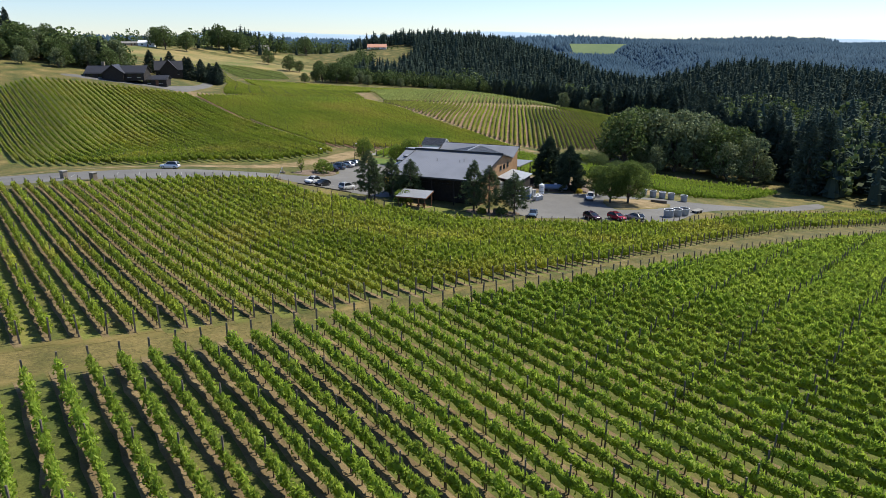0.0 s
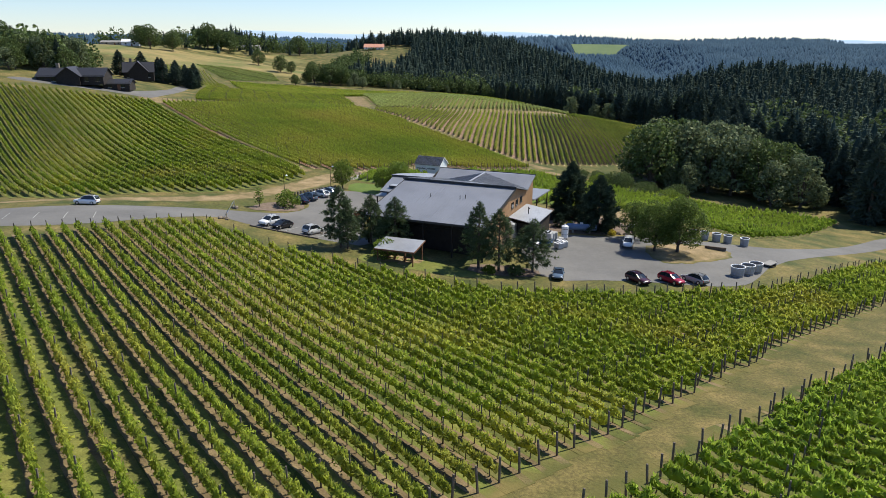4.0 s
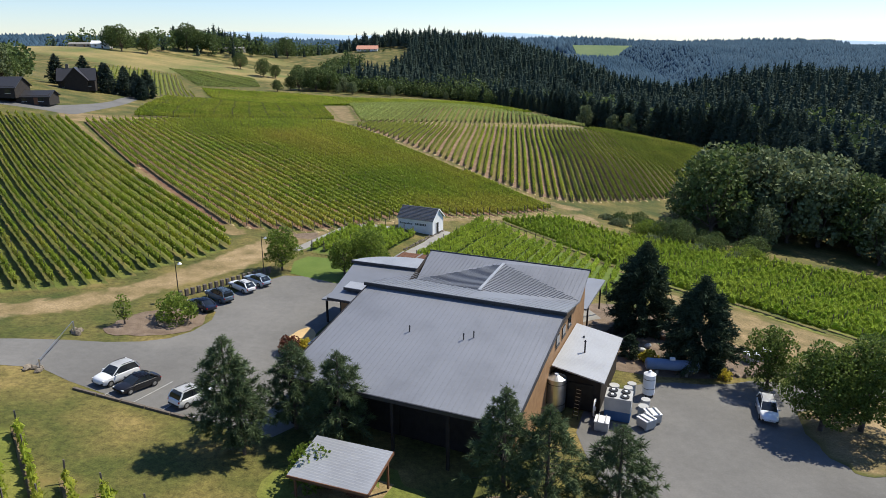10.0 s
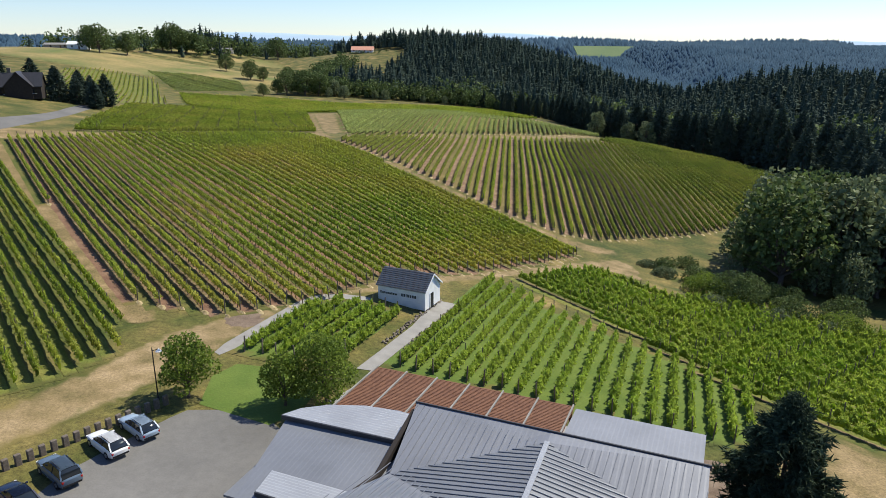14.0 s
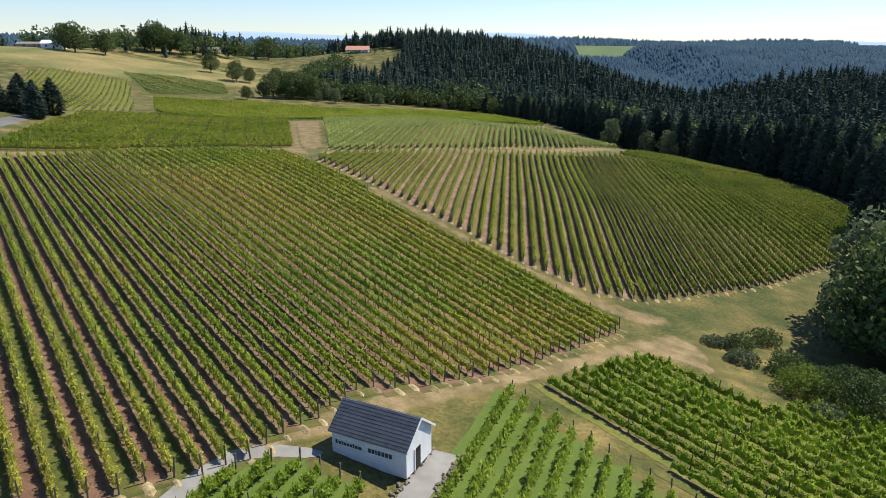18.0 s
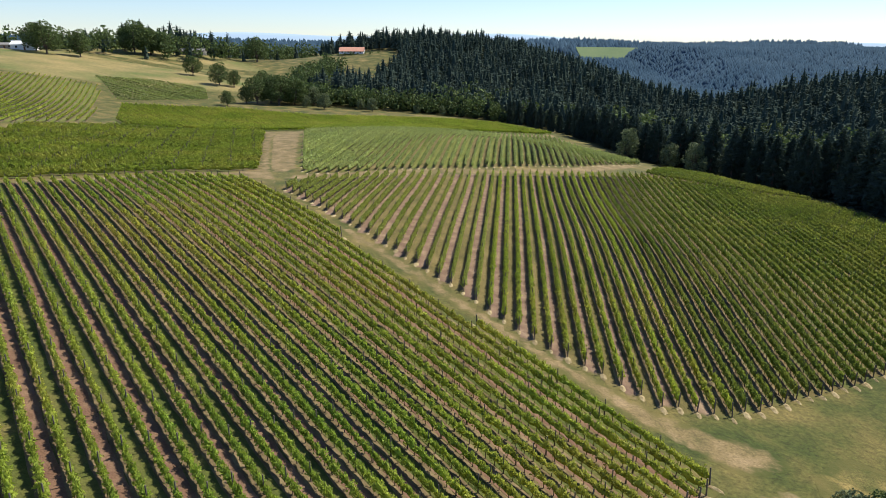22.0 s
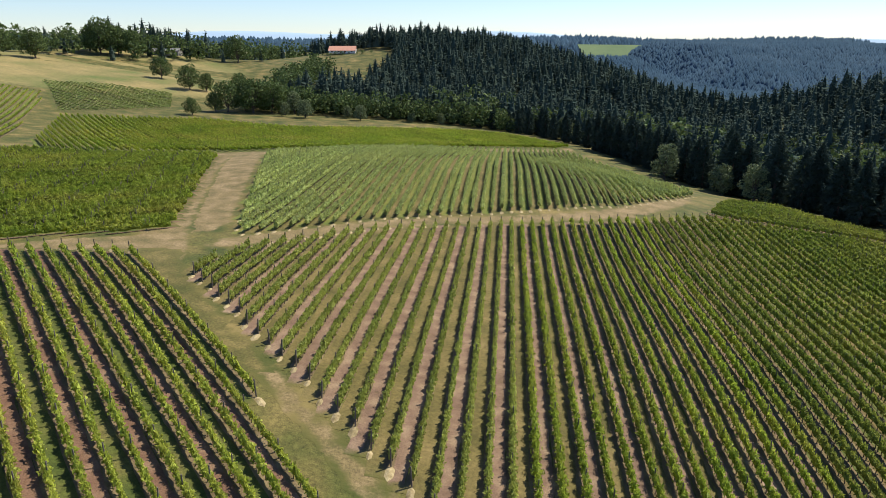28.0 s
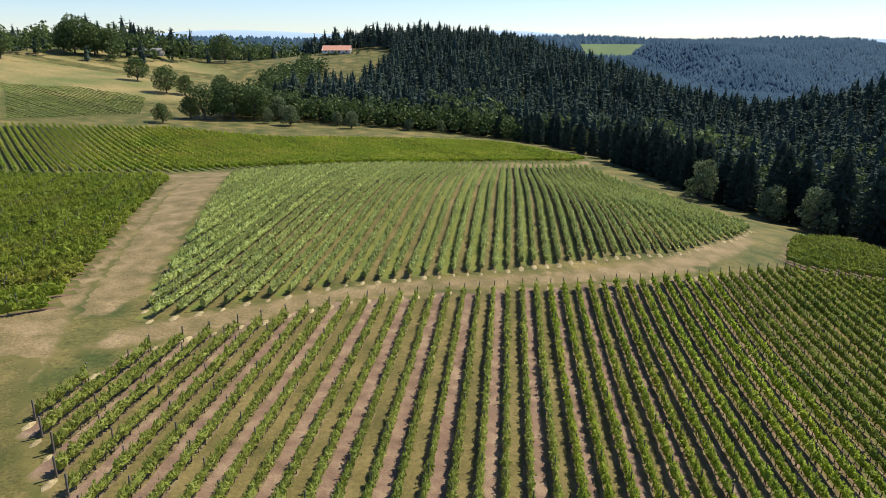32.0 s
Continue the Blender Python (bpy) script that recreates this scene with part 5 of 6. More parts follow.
def bar(a, b, w, h, bm=None):
    """A straight bar of section w by h between two points, h upright."""
    bm = bm or bmesh.new()
    a, b = Vector(a), Vector(b)
    d = (b - a).normalized()
    s = d.cross(Vector((0, 0, 1))).normalized() * w / 2
    up = s.cross(d).normalized() * h / 2
    va = [bm.verts.new(a + i * s + j * up) for i, j in ((-1, -1), (1, -1), (1, 1), (-1, 1))]
    vb = [bm.verts.new(b + i * s + j * up) for i, j in ((-1, -1), (1, -1), (1, 1), (-1, 1))]
    bm.faces.new(va), bm.faces.new(vb[::-1])
    for i in range(4):
        bm.faces.new((va[i], va[(i + 1) % 4], vb[(i + 1) % 4], vb[i]))
    return bm


winery = thing("winery_building", WINERY, "low winery with grey standing-seam metal roofs and dark walls", "building")
E_L, E_R, RV, RZ, EZ = -16.4, 2.6, 14.2, 13.0, 10.2
part("main_roof", sheet([(E_L, RV, RZ), (E_L, 0, EZ), (E_R, 0, EZ), (E_R, RV, RZ)], 0.22), M["roof_plain"], winery, "wide grey standing-seam roof")
HC, HT, HR, HL = (-6.4, 17.5, 12.75), (-6.8, 26.3, 12.72), (2.2, 22.6, 11.2), (-14.9, 21.8, 11.3)
part("ridge_roof", sheet([(-16.6, 13.95, 13.32), (-6.4, 13.95, 13.32), HC, HL]), M["roof"], winery)
part("ridge_roof", sheet([(-6.4, 13.95, 13.32), (2.75, 13.95, 13.32), HR, HC]), M["roof"], winery)
part("valley_roof", sheet([HC, HR, HT]), M["roof_cross"], winery, "ribbed valley roof")
part("valley_roof", sheet([HL, HC, HT]), M["roof_cross"], winery, "ribbed valley roof")
BR, BL, BM = (2.1, 27.3, 12.8), (-15.7, 27.3, 12.8), (-6.8, 27.3, 12.8)
part("back_roof", sheet([HT, HR, BR, BM]), M["roof_plain"], winery)
part("back_roof", sheet([HL, HT, BM, BL]), M["roof_plain"], winery)
part("ridge_cap", bar((HC[0], HC[1], HC[2] + 0.05), (HT[0], HT[1], HT[2] + 0.05), 0.3, 0.1), M["roof_light"], winery)
part("ridge_trim", bar((-16.7, 13.9, 13.2), (2.8, 13.9, 13.2), 0.12, 0.3), M["fascia"], winery, "dark ridge trim")
part("back_trim", bar((-15.8, 27.36, 12.75), (2.2, 27.36, 12.75), 0.1, 0.3), M["fascia"], winery)
part("eave_trim", bar((E_L, -0.06, EZ - 0.1), (E_R, -0.06, EZ - 0.1), 0.12, 0.3), M["fascia"], winery)
for u in (E_L - 0.05, E_R + 0.05):
    part("barge_board", bar((u, 0, EZ - 0.08), (u, RV, RZ - 0.08), 0.08, 0.3), M["fascia"], winery)
part("side_wall", poly_wall([(1.8, 3.2, FLOOR), (1.8, 27, FLOOR), (1.8, 27, 12.5), (1.8, 22.9, 10.95), (1.8, 14.3, 12.9), (1.8, 3.2, 10.6)], (-0.3, 0, 0)), M["cedar"], winery, "cedar clad side wall")
part("side_wall", poly_wall([(-15.9, 3.2, FLOOR), (-15.9, 27, FLOOR), (-15.9, 27, 12.5), (-15.9, 21.8, 11.0), (-15.9, 14.3, 12.9), (-15.9, 3.2, 10.6)], (0.3, 0, 0)), M["wall"], winery)
# Deep eave shade is put into the colour of this wall and its doors.
part("front_wall", poly_wall([(-15.6, 3.2, FLOOR), (1.5, 3.2, FLOOR), (1.5, 3.2, 10.6), (-15.6, 3.2, 10.6)], (0, 0.3, 0)), M["wall"], winery, "front wall with eave shade in its dark colour")
part("back_wall", poly_wall([(-15.6, 26.9, FLOOR), (1.5, 26.9, FLOOR), (1.5, 26.9, 12.5), (-15.6, 26.9, 12.5)], (0, -0.3, 0)), M["wall"], winery)
for u in (-13, -9, -5, -1):
    door = part("barn_door", box(2.6, 0.1, 3.2, u, 3.12, FLOOR + 0.6, 0.02), M["wall"], winery, "timber barn door with eave shade in its colour")
    part("door_rail", box(2.9, 0.08, 0.12, u, 3.04, FLOOR + 3.9), M["black"], door)
for u in (-16, -11.5, -7, -2.5, 2.2):
    part("eave_post", box(0.22, 0.22, EZ - 0.25 - FLOOR, u, 0.5, FLOOR, 0.02), M["wall"], winery)
for v0 in (15.3, 17.6, 19.9):
    w = part("side_window", box(0.08, 1.1, 0.9, 1.85, v0, 9.6, 0.01), M["glass"], winery, "small dark window")
    part("window_frame", bar((1.9, v0 - 0.6, 9.55), (1.9, v0 + 0.6, 9.55), 0.1, 0.08), M["fascia"], w)
for u, v in ((-9.2, 8.2), (-4.4, 8.4), (-3.7, 8.9)):
    z = EZ + (RZ - EZ) * v / RV
    p = part("vent_pipe", tube(0.05, 0.05, 0.55, u, v, z - 0.05, 8), M["black"], winery, "thin black vent pipe")
    part("pipe_cap", tube(0.09, 0.02, 0.1, u, v, z + 0.5, 8), M["black"], p)
# standing seams, each a thin raised rib on its roof plane


def seams(pts, along, pitch, size=0.035):
    """Ribs on a flat roof polygon in the winery's own axes, running along a level direction (u, v)."""
    n = (Vector(pts[1]) - Vector(pts[0])).cross(Vector(pts[2]) - Vector(pts[0]))
    d = Vector(along).normalized()
    side = (-d.y, d.x)
    offs = [p[0] * side[0] + p[1] * side[1] for p in pts]
    o = min(offs) + pitch * 0.5
    while o < max(offs):
        for t0, t1 in clip_row([(p[0], p[1]) for p in pts], side[0] * o, side[1] * o, d.x, d.y):
            if t1 - t0 > 0.3:
                ends = []
                for t in (t0, t1):
                    u, v = side[0] * o + d.x * t, side[1] * o + d.y * t
                    z = pts[0][2] - (n.x * (u - pts[0][0]) + n.y * (v - pts[0][1])) / n.z
                    ends.append((u, v, z + size * 0.4))
                part("seam", bar(ends[0], ends[1], size, size), M["seam"], winery)
        o += pitch


seams([(E_L, RV - 0.1, RZ - 0.02), (E_L, 0, EZ), (E_R, 0, EZ), (E_R, RV - 0.1, RZ - 0.02)], (0, 1), 0.45, 0.022)
seams([(-6.4, 13.95, 13.32), (2.75, 13.95, 13.32), HR, HC], (0.05, 1), 0.45)
seams([(-16.6, 13.95, 13.32), (-6.4, 13.95, 13.32), HC, HL], (0.05, 1), 0.45)
seams([HC, HR, HT], (1, 0), 0.4, 0.06)
seams([HL, HC, HT], (1, 0), 0.4, 0.06)
seams([HT, HR, BR], (0.05, 1), 0.45)
seams([HL, HT, BL], (0.05, 1), 0.45)
# office wing with stepped roofs
part("wing_roof", sheet([(-22.4, 16.2, 10.1), (-14.8, 16.0, 10.1), (-14.6, 25.2, 11.0), (-24.3, 25.0, 10.95)]), M["roof"], winery, "grey wing roof")
part("wing_band", sheet([(-21.5, 18.0, 10.75), (-16.6, 17.9, 10.75), (-16.2, 20.2, 10.6), (-22.0, 20.2, 10.6)], 0.3), M["roof_light"], winery, "pale ribbed roof step")
part("wing_band", sheet([(-24.5, 24.8, 11.3), (-15.6, 25.1, 11.3), (-15.6, 27.9, 11.45), (-17.4, 28.1, 11.42), (-19.8, 27.9, 11.38), (-22.2, 27.1, 11.34), (-23.8, 26.0, 11.3)], 0.24), M["roof_light"], winery, "pale ribbed roof step with a curved end")
part("wing_trim", bar((-24.5, 24.74, 11.14), (-15.6, 25.04, 11.14), 0.1, 0.3), M["fascia"], winery)
part("wing_trim", bar((-21.5, 17.94, 10.62), (-16.6, 17.84, 10.62), 0.1, 0.3), M["fascia"], winery)
part("wing_trim", bar((-22.4, 16.14, 10.0), (-16.7, 15.94, 10.0), 0.1, 0.24), M["fascia"], winery)
part("wing_wall", box(5.2, 9.5, 5.3, -19.2, 22.3, FLOOR + 0.1), M["wall"], winery)
part("wing_wall", box(4.6, 0.2, 4.6, -19.2, 17.4, FLOOR + 0.5), M["cedar"], winery, "cedar clad entrance wall")
part("entry_roof", sheet([(-25.4, 19.6, 8.3), (-21.9, 19.5, 8.5), (-21.9, 26.0, 8.5), (-25.6, 26.0, 8.3)]), M["roof"], winery, "low porch roof")
for v0 in (20.0, 25.6):
    part("porch_post", box(0.2, 0.2, 3.2, -25.0, v0, 5.0, 0.02), M["wall"], winery)
part("door_canopy", sheet([(-20.9, 10.1, 7.8), (-16.0, 10.1, 8.2), (-16.0, 16.2, 8.4), (-21.0, 16.2, 8.0)], 0.14), M["roof_blue"], winery, "blue-grey ribbed door canopy")
for v0 in (10.6, 15.6):
    part("canopy_post", box(0.14, 0.14, 2.7, -20.7, v0, 5.2, 0.01), M["wall"], winery)
for v0 in (20.5, 23.0):
    part("wing_window", box(0.1, 1.6, 1.4, -21.85, v0, 6.5, 0.02), M["glass"], winery, "dark window")
# rear porch and lean-to
part("porch_roof", sheet([(-7.6, 28.0, 8.4), (1.9, 28.0, 8.3), (1.9, 39.2, 7.9), (-7.6, 39.0, 8.0)], 0.2), M["roof_plain"], winery, "flat pale rear porch roof")
for u, v0 in ((-7.2, 38.5), (-2.8, 38.5), (1.5, 38.5), (1.5, 31.0)):
    part("porch_post", box(0.18, 0.18, 3.4, u, v0, 4.4, 0.02), M["wall"], winery)
part("lean_to_roof", sheet([(1.9, 13.2, 8.6), (6.5, 12.9, 7.95), (6.5, 22.8, 7.95), (1.9, 23.2, 8.6)], 0.12), M["roof_light"], winery, "pale corrugated lean-to roof")
part("lean_to_wall", box(4.2, 8.8, 3.1, 4.0, 18.2, FLOOR), M["wall"], winery)
# The open doorway's shade is a solid black panel on the wall.
part("lean_to_door", box(2.2, 0.1, 2.5, 4.4, 13.74, FLOOR, 0.01), M["black"], winery, "black panel standing for the lean-to's dark inside")
for u, v0, h in ((3.2, 20.4, 0.4), (3.9, 17.4, 1.3)):
    p = part("flue", tube(0.07, 0.07, h, u, v0, 8.1, 10), M["black"], winery, "black flue pipe")
    part("flue_cap", tube(0.12, 0.03, 0.14, u, v0, 8.1 + h, 10), M["black"], p)

# slatted terrace roof behind the winery
pergola = thing("pergola", WINERY, "brown slatted timber pergola over the terrace", "pergola")
slat_mesh = bm_mesh("slat", box(17.2, 0.15, 0.05, 0, 0, 0), M["timber"])
for i in range(52):
    s = new("slat", slat_mesh)
    s.parent = pergola
    s.matrix_local = pose(-16.3, 28.4 + i * 0.205, 8.16)
for u in (-24.9, -22.1, -19.3, -16.4, -13.5, -10.6, -7.8):
    part("beam", bar((u, 28.2, 8.28), (u, 39.0, 8.28), 0.12, 0.12), M["concrete"], pergola, "pale cross beam")
for u in (-24.8, -19.3, -13.5, -7.9):
    part("post", box(0.2, 0.2, 3.5, u, 38.6, 4.65, 0.02), M["timber"], pergola)
drape("terrace", [(-11.5, 159), (9, 151), (20.5, 158), (18.5, 165.5), (-4.5, 175), (-9, 168)], 0.07, M["concrete"], "concrete terrace under the pergola", "terrace", rounds=0)
drape("entry_paving", [(-15.0, 146.6), (-13.0, 144.8), (-11.6, 147.0), (-11.9, 150.3), (-13.3, 151.2)], 0.12, M["sandstone"], "tan sandstone entrance apron", "paving", rounds=1)
drape("service_yard", [(14.6, 146), (22, 142), (33, 143), (36, 147), (30, 160), (20, 166), (15, 152)], 0.045, M["mulch"], "dry bare earth beside the lean-to", "ground")

# picnic shelter
shelter = thing("picnic_shelter", pose(-5.2, 122.3, gz(-5.2, 122.3), 0, 0, -20), "open picnic shelter with a grey metal roof", "shelter")
part("roof", sheet([(-3.0, -1.9, 2.15), (2.9, -1.9, 2.15), (2.9, 2.1, 2.75), (-3.0, 2.1, 2.75)], 0.1), M["roof_light"], shelter)
part("fascia", bar((-3.0, -1.95, 2.06), (2.9, -1.95, 2.06), 0.06, 0.2), M["timber"], shelter)
part("fascia", bar((2.95, -1.9, 2.06), (2.95, 2.1, 2.66), 0.06, 0.2), M["timber"], shelter)
for u, v0, h in ((-2.6, -1.6, 2.1), (2.6, -1.6, 2.1), (2.6, 1.8, 2.6), (-2.6, 1.8, 2.6), (0, 1.8, 2.6)):
    part("post", box(0.14, 0.14, h, u, v0, -0.05, 0.01), M["timber"], shelter)
drape("shelter_slab", [(-8.6, 122.0), (-3.3, 120.0), (-1.8, 123.9), (-7.2, 126.0)], 0.06, M["dirt"], "tan paved floor of the shelter", "paving", step=1.5, rounds=0)


def picnic_table(x, y, rz):
    t = thing("picnic_table", pose(x, y, gz(x, y) + 0.06, 0, 0, rz) @ Matrix.Scale(0.84, 4), "weathered timber picnic table under the shelter", "table", "picnic tables")
    part("tabletop", box(1.7, 0.7, 0.05, 0, 0, 0.7, 0.01), M["timber"], t)
    for s in (-1, 1):
        part("bench", box(1.7, 0.26, 0.05, 0, 0.68 * s, 0.42, 0.01), M["timber"], t)
        part("leg_frame", bar((0.6 * s, -0.75, 0.38), (0.6 * s, 0.75, 0.38), 0.06, 0.1), M["timber"], t)
        part("leg", box(0.08, 0.9, 0.7, 0.6 * s, 0, 0, 0.01), M["timber"], t)


picnic_table(-6.4, 123.2, -20)
picnic_table(-4.0, 122.3, -20)

# ---- the white hut ----
HX, HY = -2.1, 196.6
hut = thing("hut", pose(HX, HY, gz(-3, 195) - 0.15, 0, 0, -26.4), "white clapboard hut with a grey striped shingle roof", "hut")
HW, HD, HE, HRG = 6.6, 4.0, 2.5, 4.15
part("wall", poly_wall([(-HW / 2, -HD / 2, 0), (HW / 2, -HD / 2, 0), (HW / 2, -HD / 2, HE), (-HW / 2, -HD / 2, HE)], (0, 0.15, 0)), M["white"], hut)
part("wall", poly_wall([(-HW / 2, HD / 2, 0), (HW / 2, HD / 2, 0), (HW / 2, HD / 2, HE), (-HW / 2, HD / 2, HE)], (0, -0.15, 0)), M["white"], hut)
for s in (-1, 1):
    part("gable_wall", poly_wall([(s * HW / 2, -HD / 2 + 0.15, 0), (s * HW / 2, HD / 2 - 0.15, 0), (s * HW / 2, HD / 2 - 0.15, HE), (s * HW / 2, 0, HRG - 0.1), (s * HW / 2, -HD / 2 + 0.15, HE)], (-s * 0.15, 0, 0)), M["white"], hut)
    roof = part("roof", slab([(-HW / 2 - 0.2, s * (HD / 2 + 0.25), HE - 0.12), (HW / 2 + 0.2, s * (HD / 2 + 0.25), HE - 0.12), (HW / 2 + 0.2, 0, HRG), (-HW / 2 - 0.2, 0, HRG)], 0.08), M["roof_light"], hut)
    for i in range(10):
        q0, q1 = i / 10, (i + 0.7) / 10
        y0, y1 = s * (HD / 2 + 0.25) * (1 - q0), s * (HD / 2 + 0.25) * (1 - q1)
        z0, z1 = HE - 0.12 + (HRG - HE + 0.12) * q0, HE - 0.12 + (HRG - HE + 0.12) * q1
        part("shingle_course", slab([(-HW / 2 - 0.2, y0, z0 + 0.06), (HW / 2 + 0.2, y0, z0 + 0.06), (HW / 2 + 0.2, y1, z1 + 0.04), (-HW / 2 - 0.2, y1, z1 + 0.04)], 0.05), M["shingle"], roof)
    part("barge_board", bar((HW / 2 + 0.22, s * (HD / 2 + 0.25), HE - 0.18), (HW / 2 + 0.22, 0, HRG - 0.06), 0.06, 0.18), M["white"], hut)
# The hut's dark interior is drawn as a flat black panel.
door = part("door", box(0.1, 0.85, 1.75, HW / 2 + 0.0, -0.3, 0.02, 0.01), M["black"], hut, "black panel standing for the hut's dark inside")
part("door_frame", box(0.12, 0.1, 1.85, HW / 2 + 0.01, -0.78, 0.02), M["white"], door)
for k in range(8):
    part("clapboard", bar((-HW / 2, -HD / 2 - 0.02, 0.3 + 0.28 * k), (HW / 2, -HD / 2 - 0.02, 0.3 + 0.28 * k), 0.03, 0.03), M["white"], hut)
sign_x = -HW / 2 + 0.35
for wdt, hgt, gap in ((0.16, 0.34, 0.12), (0.2, 0.22, 0.08), (0.1, 0.28, 0.08), (0.2, 0.22, 0.08), (0.2, 0.22, 0.08), (0.2, 0.22, 0.08), (0.12, 0.32, 0.08), (0.2, 0.22, 0.08), (0.3, 0.22, 0.6), (0.22, 0.36, 0.1), (0.22, 0.36, 0.1), (0.1, 0.36, 0.1), (0.24, 0.36, 0.1), (0.22, 0.36, 0.1), (0.22, 0.36, 0.1), (0.24, 0.36, 0.1)):
    part("sign_bar", box(wdt, 0.03, hgt, sign_x + wdt / 2, -HD / 2 - 0.045, 1.35), M["ink"], hut, "dark lettering bar")
    sign_x += wdt + gap
stone_mesh = []
for i in range(5):
    b = bmesh.new()
    bmesh.ops.create_icosphere(b, subdivisions=1, radius=0.2)
    for vv in b.verts:
        vv.co *= RNG.uniform(0.75, 1.25)
        vv.co.z *= 0.7
    stone_mesh.append(bm_mesh("stone", b, M["stone"]))
wall_thing = thing("stone_edging", pose(0, 0, 0), "low edging of rough brown stones along the walk", "stones")
for i in range(130):
    q = (i // 2) / 65
    x, y = (-2.3 + 6.0 * q + RNG.uniform(-0.3, 0.3) - 2.3 * (i % 2), 181.6 + 16.2 * q + RNG.uniform(-0.2, 0.2) + 1.0 * (i % 2))
    s = new("stone", stone_mesh[i % 5])
    s.parent = wall_thing
    s.matrix_world = pose(x + 0.5, y, gz(x + 0.5, y) + 0.08, RNG.uniform(0, 360), 0, RNG.uniform(0, 360))


# ---- vehicles ----
tyre_mesh = bm_mesh("tyre", tube(0.34, 0.34, 0.22, 0, -0.11, 0, 18, rx=-90), M["rubber"], False)
rim_mesh = bm_mesh("rim", tube(0.21, 0.19, 0.24, 0, -0.12, 0, 12, rx=-90), M["steel"])


def car(x, y, heading, paint, style, label):
    """A parked car; heading is the way its nose points, in degrees from +x."""
    L, W = (4.55, 1.84) if style == "suv" else (4.5, 1.78)
    k = L / 4.5
    e = 1.6
    hx, hy = math.cos(radians(heading)), math.sin(radians(heading))
    zf, zr = gz(x + hx * e, y + hy * e), gz(x - hx * e, y - hy * e)
    zl, zg = gz(x - hy, y + hx), gz(x + hy, y - hx)
    pitch, roll = -math.degrees(math.atan2(zf - zr, 2 * e)), math.degrees(math.atan2(zl - zg, 2))
    root = thing("car", pose(x, y, (zf + zr) / 2 + 0.05, 0, 0, heading) @ pose(0, 0, 0, roll, pitch, 0) @ Matrix.Scale(0.84, 4), label, "car", "parked cars")
    deck = {"suv": (0.92, 1.02, 1.06, 1.06, 1.05, 1.03, 0.99, 0.92, 0.8, 0.66), "wagon": (0.82, 0.92, 0.96, 0.97, 0.96, 0.94, 0.89, 0.8, 0.7, 0.58), "sedan": (0.78, 0.9, 0.95, 0.94, 0.93, 0.91, 0.85, 0.76, 0.66, 0.56)}[style]
    shell = bmesh.new()
    rings = []
    for i, (a, w, low) in enumerate(zip((-2.25, -2.16, -1.75, -0.8, 0.2, 0.85, 1.4, 1.95, 2.18, 2.26), (0.74, 0.9, 0.98, 1.0, 1.0, 1.0, 0.98, 0.9, 0.78, 0.62), (0.4, 0.3, 0.22, 0.2, 0.2, 0.2, 0.22, 0.28, 0.34, 0.42))):
        h, w = deck[i], w * W / 2
        half = [(w * 0.9, low), (w, low + 0.16), (w, low + (h - low) * 0.6), (w * 0.95, h - 0.07), (w * 0.84, h - 0.01), (w * 0.4, h + 0.02)]
        rings.append([shell.verts.new((a * k, y, z)) for y, z in half] + [shell.verts.new((a * k, -y, z)) for y, z in half[::-1]])
    for p, q in zip(rings, rings[1:]):
        for i in range(12):
            shell.faces.new((p[i], q[i], q[(i + 1) % 12], p[(i + 1) % 12]))
    shell.faces.new(rings[0]), shell.faces.new(rings[-1][::-1])
    part("body", shell, M[paint], root, smooth="auto")
    line = {"suv": ((-2.12, 1.02), (-1.98, 1.5), (-1.7, 1.66), (-0.9, 1.73), (-0.1, 1.71), (0.3, 1.6), (0.7, 1.32), (1.1, 1.0)), "wagon": ((-2.1, 0.94), (-1.85, 1.3), (-1.5, 1.45), (-0.8, 1.51), (-0.1, 1.49), (0.25, 1.41), (0.65, 1.18), (1.1, 0.92)), "sedan": ((-1.85, 0.93), (-1.4, 1.18), (-1.0, 1.36), (-0.55, 1.43), (-0.05, 1.42), (0.25, 1.35), (0.65, 1.14), (1.1, 0.9))}[style]
    line = [(a * k, b) for a, b in line]
    base_z = min(line[0][1], line[-1][1]) - 0.06
    cab = [line[0], line[2], line[3], line[4], line[5], line[7]]
    house_bm = bmesh.new()
    rings = []
    for a, b in line:
        lean = (b - base_z) / (line[3][1] - base_z)
        w1, w2 = W * 0.45, W * (0.45 - 0.09 * lean)
        rings.append([house_bm.verts.new((a, y, z)) for y, z in ((w1, base_z), (w2, b - 0.04), (w2 * 0.86, b), (-w2 * 0.86, b), (-w2, b - 0.04), (-w1, base_z))])
    for p, q in zip(rings, rings[1:]):
        for i in range(6):
            house_bm.faces.new((p[i], q[i], q[(i + 1) % 6], p[(i + 1) % 6]))
    house_bm.faces.new(rings[0]), house_bm.faces.new(rings[-1][::-1])
    part("glasshouse", house_bm, M["glass"], root, "dark tinted windows", "auto")
    top = bmesh.new()
    wr = W * 0.36
    roofline = [line[2], line[3], line[4], line[5]]
    prev = None
    for a, b in roofline:
        row = [top.verts.new((a, q * wr, b + r)) for q, r in ((-1.03, -0.02), (-0.86, 0.025), (-0.4, 0.04), (0.4, 0.04), (0.86, 0.025), (1.03, -0.02))]
        if prev:
            for i in range(5):
                top.faces.new((prev[i], row[i], row[i + 1], prev[i + 1]))
        prev = row
    bmesh.ops.solidify(top, geom=list(top.faces), thickness=0.04)
    part("roof", top, M[paint], root, smooth="auto")
